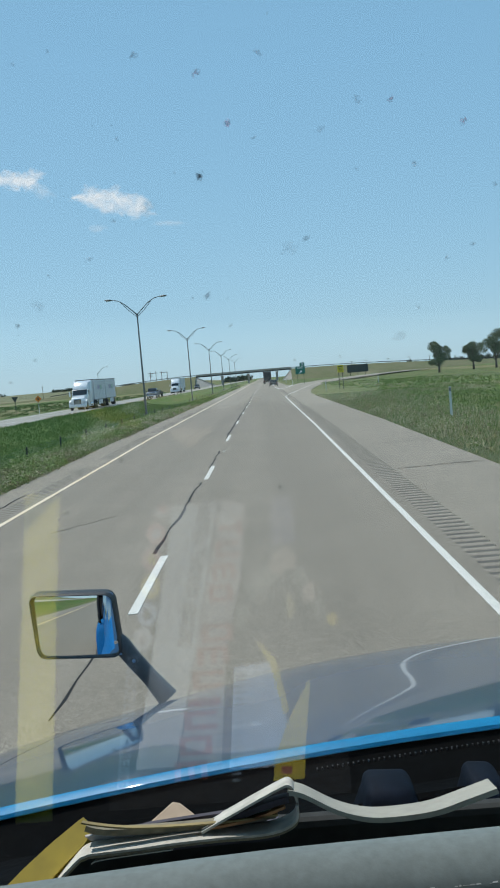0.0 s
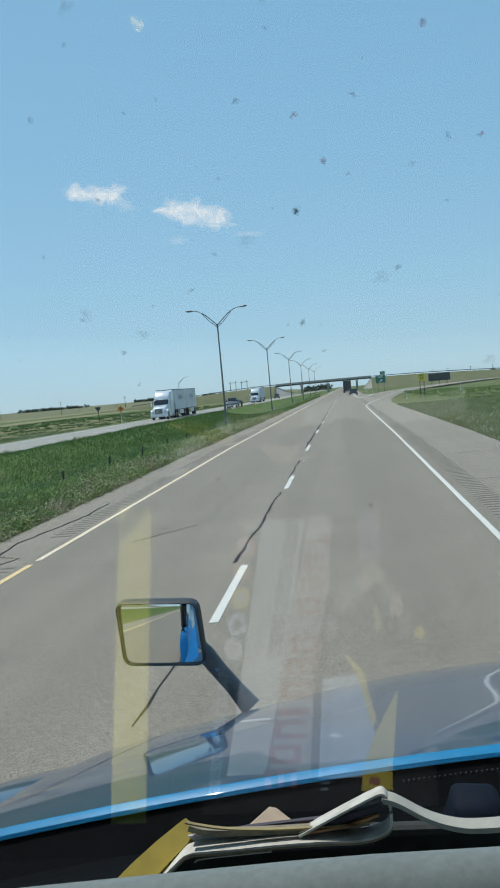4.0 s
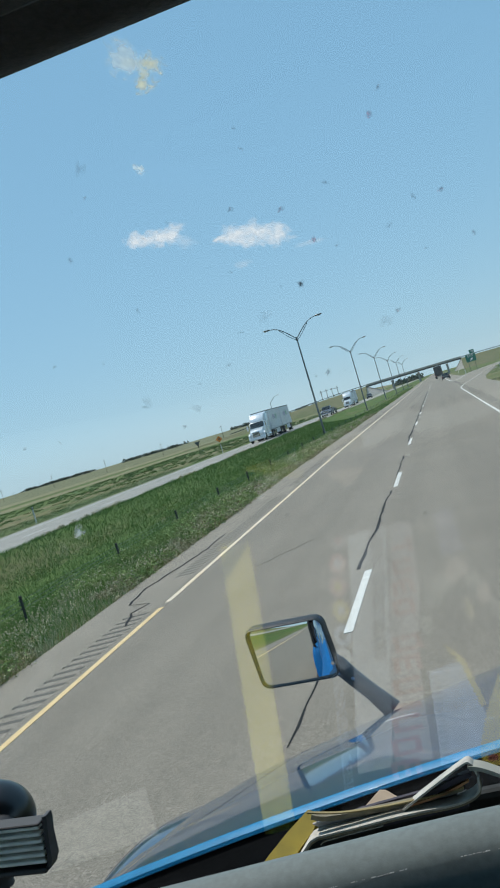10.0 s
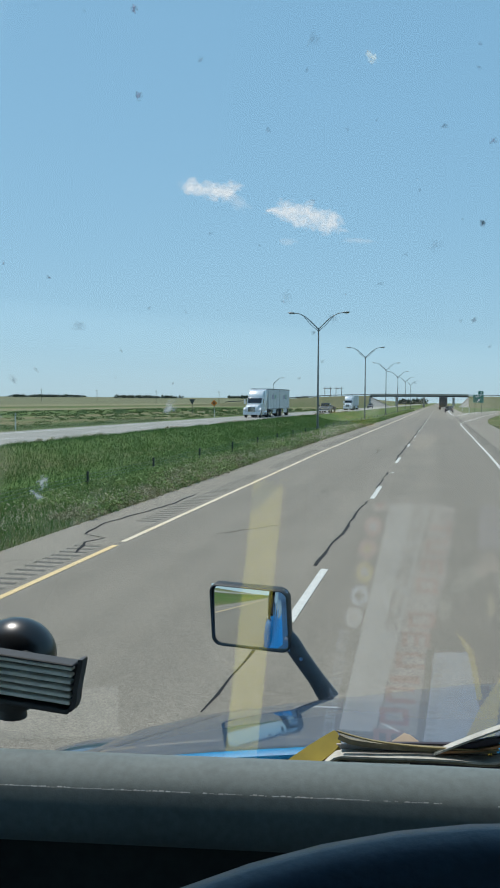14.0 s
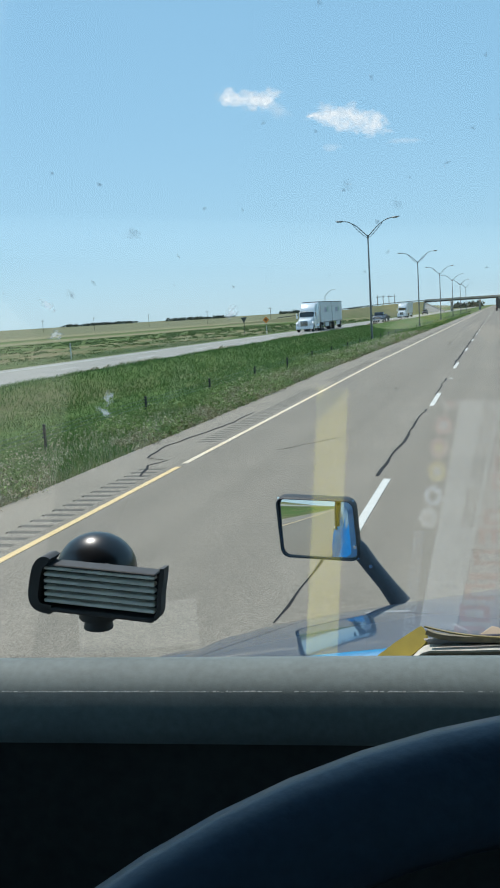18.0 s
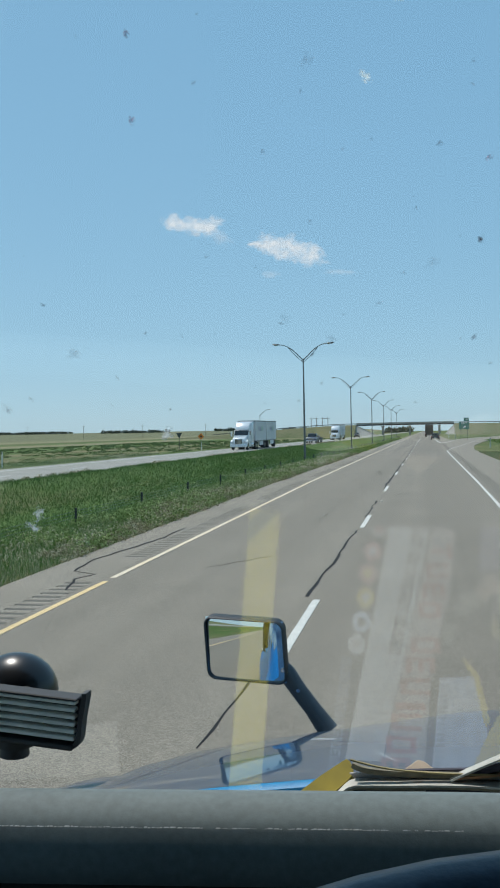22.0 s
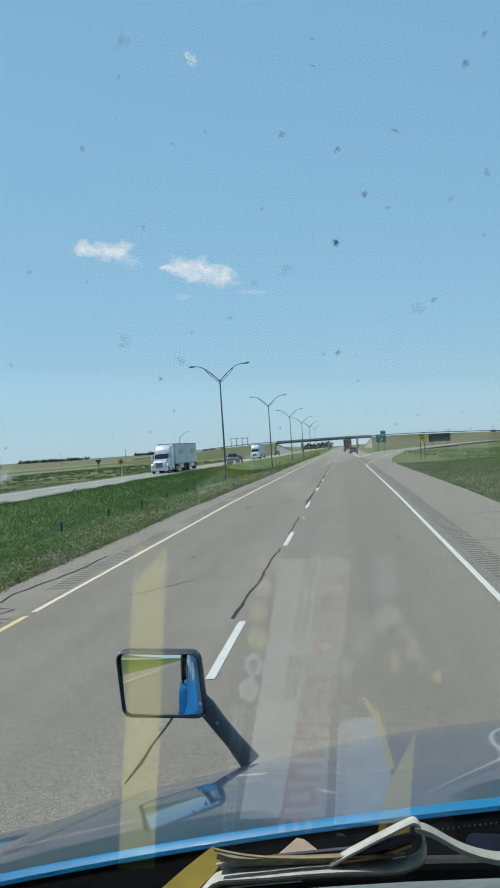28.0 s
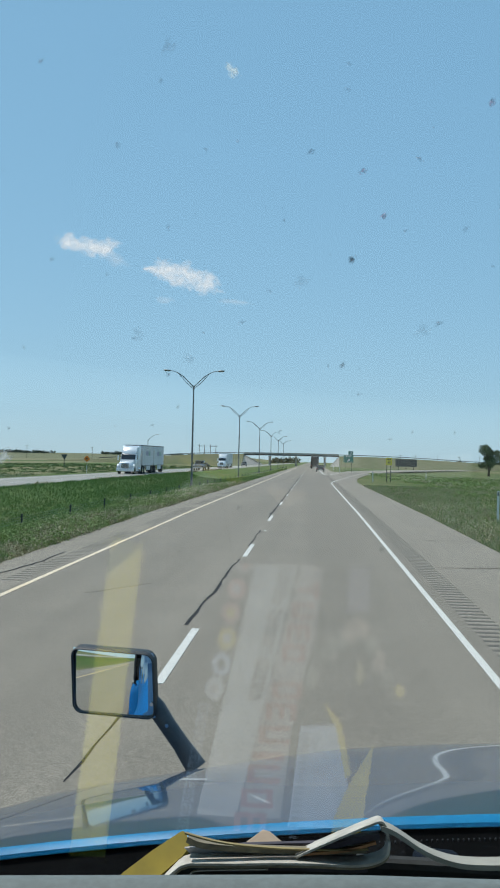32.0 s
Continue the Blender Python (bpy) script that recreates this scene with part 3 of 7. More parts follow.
def ground_height(x, y):
    """The prairie: a shallow ditch in the median and low swells far off."""
    z = grade(y) - 0.06
    if -19.5 < x < -6.95:
        z += 0.36 * math.exp(-((x + 18.2) / 1.2) ** 2) - 0.55 * math.sin(math.pi * (x + 6.95) / -12.55) ** 2
    if -29.6 <= x <= -19.5 or -6.95 <= x <= 4.8:
        z -= 0.10
    if x > 16:
        z -= 0.4 * min(1, (x - 16) / 10)
    if x < -32:
        z -= 0.5 * min(1, (-32 - x) / 6)
    if x < -50:
        rise = min(1.0, (-50 - x) / 300)
        z += 0.0046 * max(0.0, y - 40.0) * rise * rise * (3 - 2 * rise)
    far = max(0.0, min(1.0, (abs(x) - 60) / 500)) * max(0.0, min(1.0, (y - 60) / 500))
    z += far * ((1.6 if x > 0 else 1.2) * noise.noise((x * 0.0021, y * 0.0017, 3.0)) + (0.2 if x > 0 else -0.6))
    return z


def build_ground():
    xs = [-3800, -2600, -1800, -1200, -800, -560, -400, -300, -220, -160, -120, -90, -70, -55, -45, -38, -34, -32, -30, -29.6, -29.4,
          -19.7, -19.5, -19.1, -18.6, -18.2, -17.7, -17, -16.2, -15, -13, -11, -9.5, -8.3, -7.3, -6.96, -6.8, 4.6, 4.8, 5.4, 7, 9, 12, 16, 20, 26, 34,
          45, 60, 80, 110, 150, 200, 270, 360, 480, 650, 900, 1300, 1900, 2700, 3800]
    ys = [-300, -150, -60, -20, 0, 10, 20, 30, 40, 55, 70, 90, 110, 140, 170, 210, 260, 320, 380, 460, 560, 700, 900, 1200, 1600, 2100, 2800, 3800]
    verts = np.array([(x, y, ground_height(x, y)) for y in ys for x in xs])
    n = len(xs)
    faces = np.array([(j * n + i, j * n + i + 1, (j + 1) * n + i + 1, (j + 1) * n + i) for j in range(len(ys) - 1) for i in range(n - 1)])
    ob = raw_mesh("ground", verts, faces, PRAIRIE)
    ob.data.shade_smooth()
    return tagged(ob, "green and straw-coloured prairie grass and hay fields", "ground", kind="structure")


GROUND = build_ground()
LONG = (-250, 0, 40, 2600)
ROAD = strip("road", [(-5.60, 2.10, y) for y in LONG], 0.0, 0.3, ASPHALT)
tagged(ROAD, "worn grey asphalt highway lanes with painted lines", "road", kind="structure")
strip("shoulder", [(2.55, 4.78, y) for y in LONG], -0.004, 0.3, SHOULDER, ROAD, "tan-grey paved shoulder")
strip("shoulder", [(-6.95, -6.05, y) for y in LONG], -0.004, 0.3, SHOULDER, ROAD, "narrow paved shoulder by the median")
# Groove faces in darker asphalt: the shade inside them is put into the colour.
RUMBLE_DARK = asphalt_material("shaded_rumble_groove", (0.150, 0.136, 0.115), 0.06)


def rumble(x0, x1, gap):
    """A band of milled grooves across the shoulder, in groups."""
    verts, faces, dark = [], [], []
    y, i = 3.0, 0
    marks = [(-250.0, 0.0), (3.0, 0.0)]
    while y < 150:
        if gap and i % 46 > 36:
            y += 0.30
            marks.append((y, 0.0))
        else:
            marks += [(y + 0.175, 0.0), (y + 0.205, -0.016), (y + 0.265, -0.016), (y + 0.30, 0.0)]
            y += 0.30
        i += 1
    marks += [(y + 1, 0.0), (2600.0, 0.0)]
    for y, dz in marks:
        z = grade(y) + dz - 0.002
        verts += [(x0, y, z), (x1, y, z)]
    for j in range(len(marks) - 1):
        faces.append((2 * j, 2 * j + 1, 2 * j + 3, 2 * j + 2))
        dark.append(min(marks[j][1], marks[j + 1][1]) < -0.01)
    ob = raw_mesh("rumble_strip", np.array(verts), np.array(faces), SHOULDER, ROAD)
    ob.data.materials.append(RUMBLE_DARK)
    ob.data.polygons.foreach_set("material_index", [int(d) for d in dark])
    ob["label"] = "row of milled grooves in the shoulder"


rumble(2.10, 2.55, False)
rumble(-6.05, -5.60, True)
OPPOSITE = strip("road", [(-28.2, -20.7, y) for y in LONG], 0.0, 0.3, OLD_CONCRETE)
tagged(OPPOSITE, "pale asphalt carriageway of the oncoming traffic", "road", kind="structure")
strip("shoulder", [(-20.7, -19.5, y) for y in LONG], -0.004, 0.3, OLD_CONCRETE, OPPOSITE)
strip("shoulder", [(-29.6, -28.2, y) for y in LONG], -0.004, 0.3, OLD_CONCRETE, OPPOSITE)
RAMP = strip("road", [(4.79, 4.80, 88), (4.79, 5.0, 105), (4.79, 6.2, 128), (4.79, 9.0, 159), (4.9, 12.9, 194), (8.5, 18.5, 229), (17, 28.5, 269), (34, 47, 334), (60, 74, 404)],
             -0.002, 0.12, SHOULDER)
tagged(RAMP, "paved exit ramp that curves away from the highway", "road", kind="structure")
strip("gore_pavement", [(4.80, 4.81, 144), (4.80, 6.4, 172), (4.80, 7.4, 194), (4.80, 4.82, 212)], 0.004, 0.1, SHOULDER, RAMP)


def painted(name, middle, width, mat, parent, height=0.006):
    """A painted line along (x, y) points."""
    return strip(name, [(x - width / 2, x + width / 2, y) for x, y in middle], height, 0.005, mat, parent)


painted("edge_line", [(1.83, -250), (1.83, 40), (1.83, 94), (2.0, 100), (2.7, 110), (4.4, 128), (6.9, 156), (10.3, 191), (14.8, 224), (24, 266), (41, 332)], 0.10, WHITE_LINE, ROAD)
painted("edge_line", [(2.25, 155), (1.90, 172), (1.83, 214), (1.83, 2600)], 0.18, WHITE_LINE, ROAD, 0.010)
painted("gore_line", [(2.30, 155), (4.1, 172), (5.2, 190), (9.0, 224), (18, 266), (35, 332)], 0.20, WHITE_LINE, RAMP, 0.012)
# Deeper yellow up to 14.2 m, paler yellow from there on.
painted("edge_line", [(-5.41, -250), (-5.41, 14.2)], 0.10, DEEP_YELLOW, ROAD)
painted("edge_line", [(-5.41, 14.55), (-5.41, 40), (-5.41, 2600)], 0.10, YELLOW_LINE, ROAD)
painted("edge_line", [(-20.5, -250), (-20.5, 40), (-20.5, 2600)], 0.13, YELLOW_LINE, OPPOSITE)
painted("edge_line", [(-28.0, -250), (-28.0, 40), (-28.0, 2600)], 0.13, WHITE_LINE, OPPOSITE)
dash_bm = boxed(-0.052, 0.052, 0.0, 3.05, 0.0, 0.006)
first_dash = None
for road_part, at_x in ((ROAD, -1.83), (OPPOSITE, -24.3)):
    for i in range(-5, 50):
        y = 9.9 + 12.19 * i
        if first_dash is None:
            ob = part("lane_dash", dash_bm, WHITE_LINE, road_part)
            first_dash = ob.data
        else:
            ob = new("lane_dash", first_dash)
            ob.parent = road_part
        ob.matrix_local = pose(at_x, y, grade(y) + 0.002, -0.2865 if y > 38.5 else 0)
        if i % 2 == 0 and 0 < y < 250:
            stud = finish("road_stud", boxed(-0.05, 0.05, 0, 0.1, 0, 0.018, bevel=0.008, segments=1), WHITE_LINE, road_part)
            stud.matrix_local = pose(at_x + 0.1, y - 4.6, grade(y - 4.6))


def crack(parent, points, width, seed, step=0.8, sway=0.06):
    """A sealed crack that wanders along the road."""
    rng = random.Random(seed)
    run = []
    for (xa, ya), (xb, yb) in zip(points, points[1:]):
        n = max(2, int(math.hypot(xb - xa, yb - ya) / step))
        for k in range(n):
            run.append((xa + (xb - xa) * k / n + rng.uniform(-sway, sway), ya + (yb - ya) * k / n))
    run.append(points[-1])
    rows = []
    for x, y in run:
        w = width * rng.uniform(0.5, 1.3) / 2
        rows.append((x - w, x + w, y))
    return strip("sealed_crack", rows, 0.0035, 0.003, ROAD_TAR, parent)


def cross_crack(parent, x0, x1, y, width, seed):
    """A sealed crack across the lane."""
    rng = random.Random(seed)
    bm = bmesh.new()
    n = 14
    lo, hi, yy = [], [], y
    for k in range(n + 1):
        x = x0 + (x1 - x0) * k / n
        yy += rng.uniform(-0.09, 0.09)
        w = width * rng.uniform(0.5, 1.2) / 2
        lo.append(bm.verts.new((x, yy - w, grade(yy) + 0.0035)))
        hi.append(bm.verts.new((x, yy + w, grade(yy) + 0.0035)))
    for k in range(n):
        bm.faces.new((lo[k], lo[k + 1], hi[k + 1], hi[k]))
    return finish("sealed_crack", bm, TAR, parent)


crack(ROAD, [(-2.02, 7.0), (-1.97, 9.6)], 0.025, 3, 0.4, 0.03)
crack(ROAD, [(-1.98, 13.2), (-1.92, 21.5)], 0.050, 4, 0.5, 0.035)
crack(ROAD, [(-1.93, 24.8), (-1.9, 30)], 0.05, 5, 0.5, 0.04)
crack(ROAD, [(-1.92, 36), (-1.9, 70), (-1.92, 130)], 0.09, 6, 0.7, 0.05)
crack(ROAD, [(-5.75, 13.4), (-6.0, 14.4), (-5.85, 14.9), (-6.35, 15.2), (-6.5, 16.6), (-6.15, 20.0), (-6.2, 22.0)], 0.05, 7, 0.3, 0.03)
crack(ROAD, [(-4.1, 15.8), (-3.2, 17.2)], 0.018, 8, 0.3, 0.04)
cross_crack(ROAD, 2.6, 4.7, 21.0, 0.05, 10)
cross_crack(ROAD, 2.9, 4.7, 28.0, 0.05, 11)
cross_crack(RAMP, 2.6, 4.2, 122.0, 0.22, 12)
cross_crack(RAMP, 6.8, 9.6, 164.0, 0.25, 13)


# ---- verge growth ----
def growth(name, seed, count, x0, x1, y0, y1, low, high, mat, wide=0.010, pull=1.6, lean=0.35, label="", edge=0.0, category="grass", bare=-2.0):
    """Blades of grass as thin leaning triangles, denser near the truck."""
    rng = np.random.default_rng(seed)
    x = x0 + (x1 - x0) * rng.random(count) ** (1.0 + edge)
    y = y0 + (y1 - y0) * rng.random(count) ** pull
    keep = np.sin(x * 0.23 + 1.4 * np.sin(y * 0.047)) + np.sin(y * 0.061 + 0.11 * x) + 0.5 * rng.random(count) > bare
    x, y = x[keep], y[keep]
    count = len(x)
    patch = 0.55 + 0.45 * np.sin(x * 1.7 + 2.0 * np.sin(y * 0.35)) * np.sin(y * 0.9 + x)
    h = (low + (high - low) * rng.random(count)) * (0.65 + 0.5 * patch)
    w = wide + 0.00045 * np.abs(y)
    turn = rng.random(count) * 2 * np.pi
    tilt = rng.normal(0, lean, (count, 2)) * h[:, None]
    z = np.array([ground_height(a, b) for a, b in zip(x, y)]) - 0.02
    dx, dy = np.cos(turn) * w / 2, np.sin(turn) * w / 2
    verts = np.empty((count, 3, 3))
    verts[:, 0] = np.stack([x - dx, y - dy, z], 1)
    verts[:, 1] = np.stack([x + dx, y + dy, z], 1)
    verts[:, 2] = np.stack([x + tilt[:, 0], y + tilt[:, 1], z + h], 1)
    ob = raw_mesh(name, verts.reshape(-1, 3), np.arange(3 * count).reshape(-1, 3), mat)
    return tagged(ob, label, category, kind="stuff")


growth("grass", 1, 190000, -7.0, -19.4, 6, 130, 0.08, 0.24, GRASS, label="lush green grass filling the median ditch", edge=0.15)
growth("grass", 2, 42000, -6.97, -10.2, 6, 100, 0.07, 0.22, DRY_GRASS, label="weedy straw-coloured stems along the shoulder edge", edge=0.7)
growth("grass", 3, 4000, -7.1, -10.5, 6, 60, 0.03, 0.06, FLOWER, wide=0.04, lean=1.2, label="pale seed heads among the weeds", edge=0.5)
growth("grass", 4, 48000, 4.85, 16.0, 14, 92, 0.06, 0.18, GRASS, label="green grass beside the outer shoulder", edge=0.4)
growth("grass", 5, 80000, 4.82, 16.0, 14, 92, 0.06, 0.22, DRY_GRASS, bare=-0.5, label="dry stems beside the outer shoulder", edge=0.6)
growth("grass", 6, 40000, 14.0, 45.0, 60, 200, 0.06, 0.2, DRY_GRASS, label="straw-coloured grass beyond the exit ramp", edge=0.3, bare=0.0)
growth("grass", 7, 40000, -29.8, -45.0, 25, 220, 0.08, 0.22, DRY_GRASS, label="straw and green grass beyond the far carriageway", edge=0.3, bare=0.1)
growth("grass", 8, 25000, -30.5, -60.0, 25, 250, 0.08, 0.22, GRASS, label="green pasture beyond the far carriageway", edge=0.1, bare=0.5)


def weed_clumps(name, seed, count, leaves, x0, x1, y0, y1, low, high, leaf, mat, label, edge=1.2, pull=1.5, gap=-0.4, spread=0.75):
    """Leafy weeds in rounded clumps, each of many small tilted leaves; bigger and closer together by the shoulder."""
    rng = np.random.default_rng(seed)
    x, y = x0 + (x1 - x0) * rng.random(count) ** edge, y0 + (y1 - y0) * rng.random(count) ** pull
    keep = np.sin(y * 0.31 + 1.2 * np.sin(x * 0.9)) + 0.6 * np.sin(y * 0.83 + x) > gap
    x, y = x[keep], y[keep]
    n = len(x)
    h = low + (high - low) * rng.random(n)
    z = np.array([ground_height(a, b) for a, b in zip(x, y)])
    d = rng.normal(0, 1, (n, leaves, 3))
    d /= np.linalg.norm(d, axis=2)[:, :, None]
    d *= rng.random((n, leaves, 1)) ** 0.45
    wide = h[:, None] * spread
    p = np.stack([x[:, None] + d[:, :, 0] * wide, y[:, None] + d[:, :, 1] * wide * 1.3, z[:, None] + h[:, None] * (0.48 + 0.52 * d[:, :, 2])], 2)
    size = (leaf + 0.0004 * y)[:, None, None] * (0.6 + 0.8 * rng.random((n, leaves, 1)))
    u, v = rng.normal(0, 1, (n, leaves, 3)), rng.normal(0, 1, (n, leaves, 3))
    u /= np.linalg.norm(u, axis=2)[:, :, None]
    v /= np.linalg.norm(v, axis=2)[:, :, None]
    verts = np.stack([p - u * size, p + v * size * 0.55, p + u * size, p - v * size * 0.55], 2).reshape(-1, 3)
    return tagged(raw_mesh(name, verts, np.arange(len(verts)).reshape(-1, 4), mat), label, "weeds", kind="stuff")


weed_clumps("weeds", 41, 2000, 80, -7.0, -10.2, 7, 80, 0.16, 0.44, 0.022, WEED, "leafy yellow-green weeds crowding the shoulder edge")
weed_clumps("weeds", 42, 1500, 70, -6.9, -8.6, 7, 80, 0.14, 0.38, 0.018, DRY_WEED, "brown and straw-coloured weeds gone to seed by the shoulder", edge=0.9, gap=0.1)
weed_clumps("weeds", 50, 1300, 60, -6.85, -7.9, 6, 90, 0.10, 0.28, 0.018, DRY_WEED, "dry tan weeds at the very edge of the shoulder", edge=0.9, gap=-0.9)
weed_clumps("weeds", 43, 500, 50, -9.5, -15.5, 8, 60, 0.14, 0.34, 0.022, WEED, "scattered leafy weeds in the median grass", edge=1.0)
weed_clumps("weeds", 44, 900, 40, -6.98, -9.0, 75, 260, 0.14, 0.34, 0.02, WEED, "distant weeds along the median shoulder", edge=1.0, pull=1.2)
weed_clumps("weeds", 45, 500, 50, 4.85, 9.0, 15, 85, 0.08, 0.22, 0.013, DRY_WEED, "dry weeds along the outer shoulder", edge=1.2)
weed_clumps("weeds", 46, 420, 50, 5.2, 15.0, 18, 90, 0.08, 0.24, 0.015, WEED, "leafy weeds in the grass beside the outer shoulder", edge=1.0)
weed_clumps("bushes", 47, 2400, 40, -34.0, -95.0, 45, 330, 0.10, 0.26, 0.06, DARK_WEED, "low dark green scrub beyond the far carriageway", edge=0.9, pull=1.0, gap=-0.2, spread=3.5)
weed_clumps("weeds", 49, 1500, 40, 11.0, 34.0, 55, 190, 0.12, 0.34, 0.03, WEED, "rank green weeds on the bank beyond the ramp", edge=1.0, pull=1.2, gap=-0.2, spread=1.4)
weed_clumps("weeds", 48, 500, 40, -18.6, -19.6, 18, 200, 0.12, 0.30, 0.02, DRY_WEED, "straw weeds along the edge of the far carriageway", edge=1.0, pull=1.2, gap=0.0)


def seed_heads(seed, count, x0, x1, y0, y1, low, high):
    """Small pale flower heads that stand over the weeds."""
    rng = np.random.default_rng(seed)
    x, y = x0 + (x1 - x0) * rng.random(count) ** 1.7, y0 + (y1 - y0) * rng.random(count) ** 1.8
    keep = np.sin(y * 0.42 + np.sin(x * 1.3)) + 0.5 * np.sin(y * 1.1) > -0.35
    x, y = x[keep], y[keep]
    n = len(x)
    z = np.array([ground_height(a, b) for a, b in zip(x, y)]) + low + (high - low) * rng.random(n)
    r = (0.011 + 0.0004 * y) * (0.6 + 0.8 * rng.random(n))
    base = np.stack([x, y, z], 1)
    offs = np.array([(1, 0, -0.4), (-0.5, 0.87, -0.4), (-0.5, -0.87, -0.4), (0, 0, 0.8)])
    verts = base[:, None, :] + offs[None] * r[:, None, None]
    idx = np.array([(0, 1, 3), (1, 2, 3), (2, 0, 3), (0, 2, 1)])
    faces = (np.arange(n)[:, None, None] * 4 + idx[None]).reshape(-1, 3)
    ob = raw_mesh("seed_heads", verts.reshape(-1, 3), faces, FLOWER)
    return tagged(ob, "pale cream seed heads above the verge weeds", "wildflowers", kind="stuff")


seed_heads(11, 7000, -7.0, -10.0, 7, 80, 0.12, 0.40)
seed_heads(12, 2500, 5.0, 9.5, 15, 48, 0.12, 0.30)


# ---- roadside furniture ----
def barrier_post(at):
    post = thing("barrier_post", at, "short dark steel post of the median cable barrier", "post", "posts of the cable barrier")
    part("post", boxed(-0.028, 0.028, -0.022, 0.022, -0.3, 0.56, bevel=0.008, segments=1), BLACK_POST, post)
    part("cap", boxed(-0.035, 0.035, -0.028, 0.028, 0.56, 0.62, bevel=0.012, segments=1), BLACK_POST, post)
    part("reflector", boxed(-0.024, 0.024, -0.028, -0.022, 0.46, 0.53), DARK_STEEL, post)
    for z in (0.34, 0.43, 0.52):
        part("hook", boxed(-0.05, 0.05, -0.040, -0.027, z - 0.012, z + 0.012), DARK_STEEL, post)
    return post


post_y = [12.2 + 6.05 * i for i in range(58)]
model_post = barrier_post((-10.0, post_y[0], ground_height(-10.0, post_y[0])))
for i, y in enumerate(post_y[1:]):
    copy_thing(model_post, pose(-10.0, y, ground_height(-10.0, y), random.uniform(-2, 2), random.uniform(-3, 3), random.uniform(-6, 6)))
for z in (0.34, 0.43, 0.52):
    cable = finish("cable", tubed([(-10.05, y, ground_height(-10, y) + z - 0.02 * (i % 2)) for i, y in enumerate(post_y)], [0.004] * len(post_y), 5), STEEL)
    tagged(cable, "thin steel cable strung along the median posts", "cable", "cables of the barrier")


def marker_post(at):
    post = thing("delineator_post", at, "slim white roadside delineator post", "post", "delineator posts")
    part("post", boxed(-0.05, 0.05, -0.012, 0.012, -0.2, 1.25, bevel=0.008, segments=1), WHITE_POST, post)
    part("reflector", boxed(-0.04, 0.04, -0.018, -0.012, 1.05, 1.2), STEEL, post)
    return post


model_marker = marker_post((7.4, 114.0, ground_height(7.4, 114) + 0.02))
for x, y in ((7.6, 39.0), (-31.5, 63.0), (-31.5, 124.0), (-31.5, 185.0), (6.2, 210.0), (6.2, 270.0), (16.0, 130.0)):
    copy_thing(model_marker, pose(x, y, ground_height(x, y)))


def street_lamp(at, arms=2, height=10.2):
    lamp = thing("street_lamp", at, "tall grey steel highway lamp with upswept arms", "street lamp", "lamps along the median")
    part("base", boxed(-0.22, 0.22, -0.22, 0.22, -0.3, 0.12, bevel=0.03), CONCRETE, lamp, "concrete footing")
    part("pole", tubed([(0, 0, 0.1), (0, 0, 0.5), (0, 0, height)], [0.125, 0.115, 0.065], 12), STEEL, lamp, smooth=True)
    part("collar", tubed([(0, 0, height - 0.25), (0, 0, height + 0.15)], [0.09, 0.085], 12), STEEL, lamp)
    for s in ((-1, 1) if arms == 2 else (1,)):
        line = curve_line([(0.0, height), (0.55, height + 0.55), (1.2, height + 1.15), (1.9, height + 1.55), (2.5, height + 1.66)], 4)
        part("arm", tubed([(s * a, 0, z) for a, z in line], [0.055 - 0.02 * i / len(line) for i in range(len(line))], 8), STEEL, lamp, smooth=True)
        low = curve_line([(0.0, height - 0.2), (0.75, height + 0.45), (1.5, height + 1.28)], 4)
        part("brace", tubed([(s * a, 0, z) for a, z in low], [0.03] * len(low), 8), STEEL, lamp, smooth=True)
        head_bm = bmesh.new()
        bmesh.ops.create_uvsphere(head_bm, u_segments=14, v_segments=8, radius=1.0,
                                  matrix=Matrix.Translation((s * 2.78, 0, height + 1.68)) @ pose(0, 0, 0, 0, -4 * s, 0) @ Matrix.Diagonal((0.42, 0.17, 0.085, 1)))
        lum = part("lamp_head", head_bm, STEEL, lamp, smooth=True)
        part("lens", boxed(min(s * 2.6, s * 3.02), max(s * 2.6, s * 3.02), -0.11, 0.11, height + 1.57, height + 1.62, bevel=0.02), HEADLAMP, lum, "clear lamp lens")
    return lamp


model_lamp = street_lamp((-12.5, 92.0, ground_height(-12.5, 92.0)))
for i in range(1, 6):
    y = 92.0 + 59.0 * i
    copy_thing(model_lamp, pose(-12.5, y, ground_height(-12.5, y)))
side_lamp = street_lamp((-48.0, 260.0, ground_height(-48, 260)), arms=1, height=8.0)
side_lamp["label"] = "single-arm grey lamp beside the far ramp"


def sign(name, at, w, h, face, label, height, posts=2, tab=None, spin=0.0):
    s = thing(name, at, label, "road sign")
    panel = part("panel", boxed(-w / 2, w / 2, -0.02, 0.0, height, height + h, bevel=0.015, segments=1), face, s)
    part("backing", boxed(-w / 2 + 0.03, w / 2 - 0.03, 0.004, 0.02, height + 0.03, height + h - 0.03), STEEL, s)
    for px in ((-w * 0.32, w * 0.32) if posts == 2 else (0.0,)):
        part("post", boxed(px - 0.04, px + 0.04, 0.022, 0.10, -0.6, height + h * 0.9, bevel=0.008, segments=1), DARK_STEEL, s)
    return s, panel


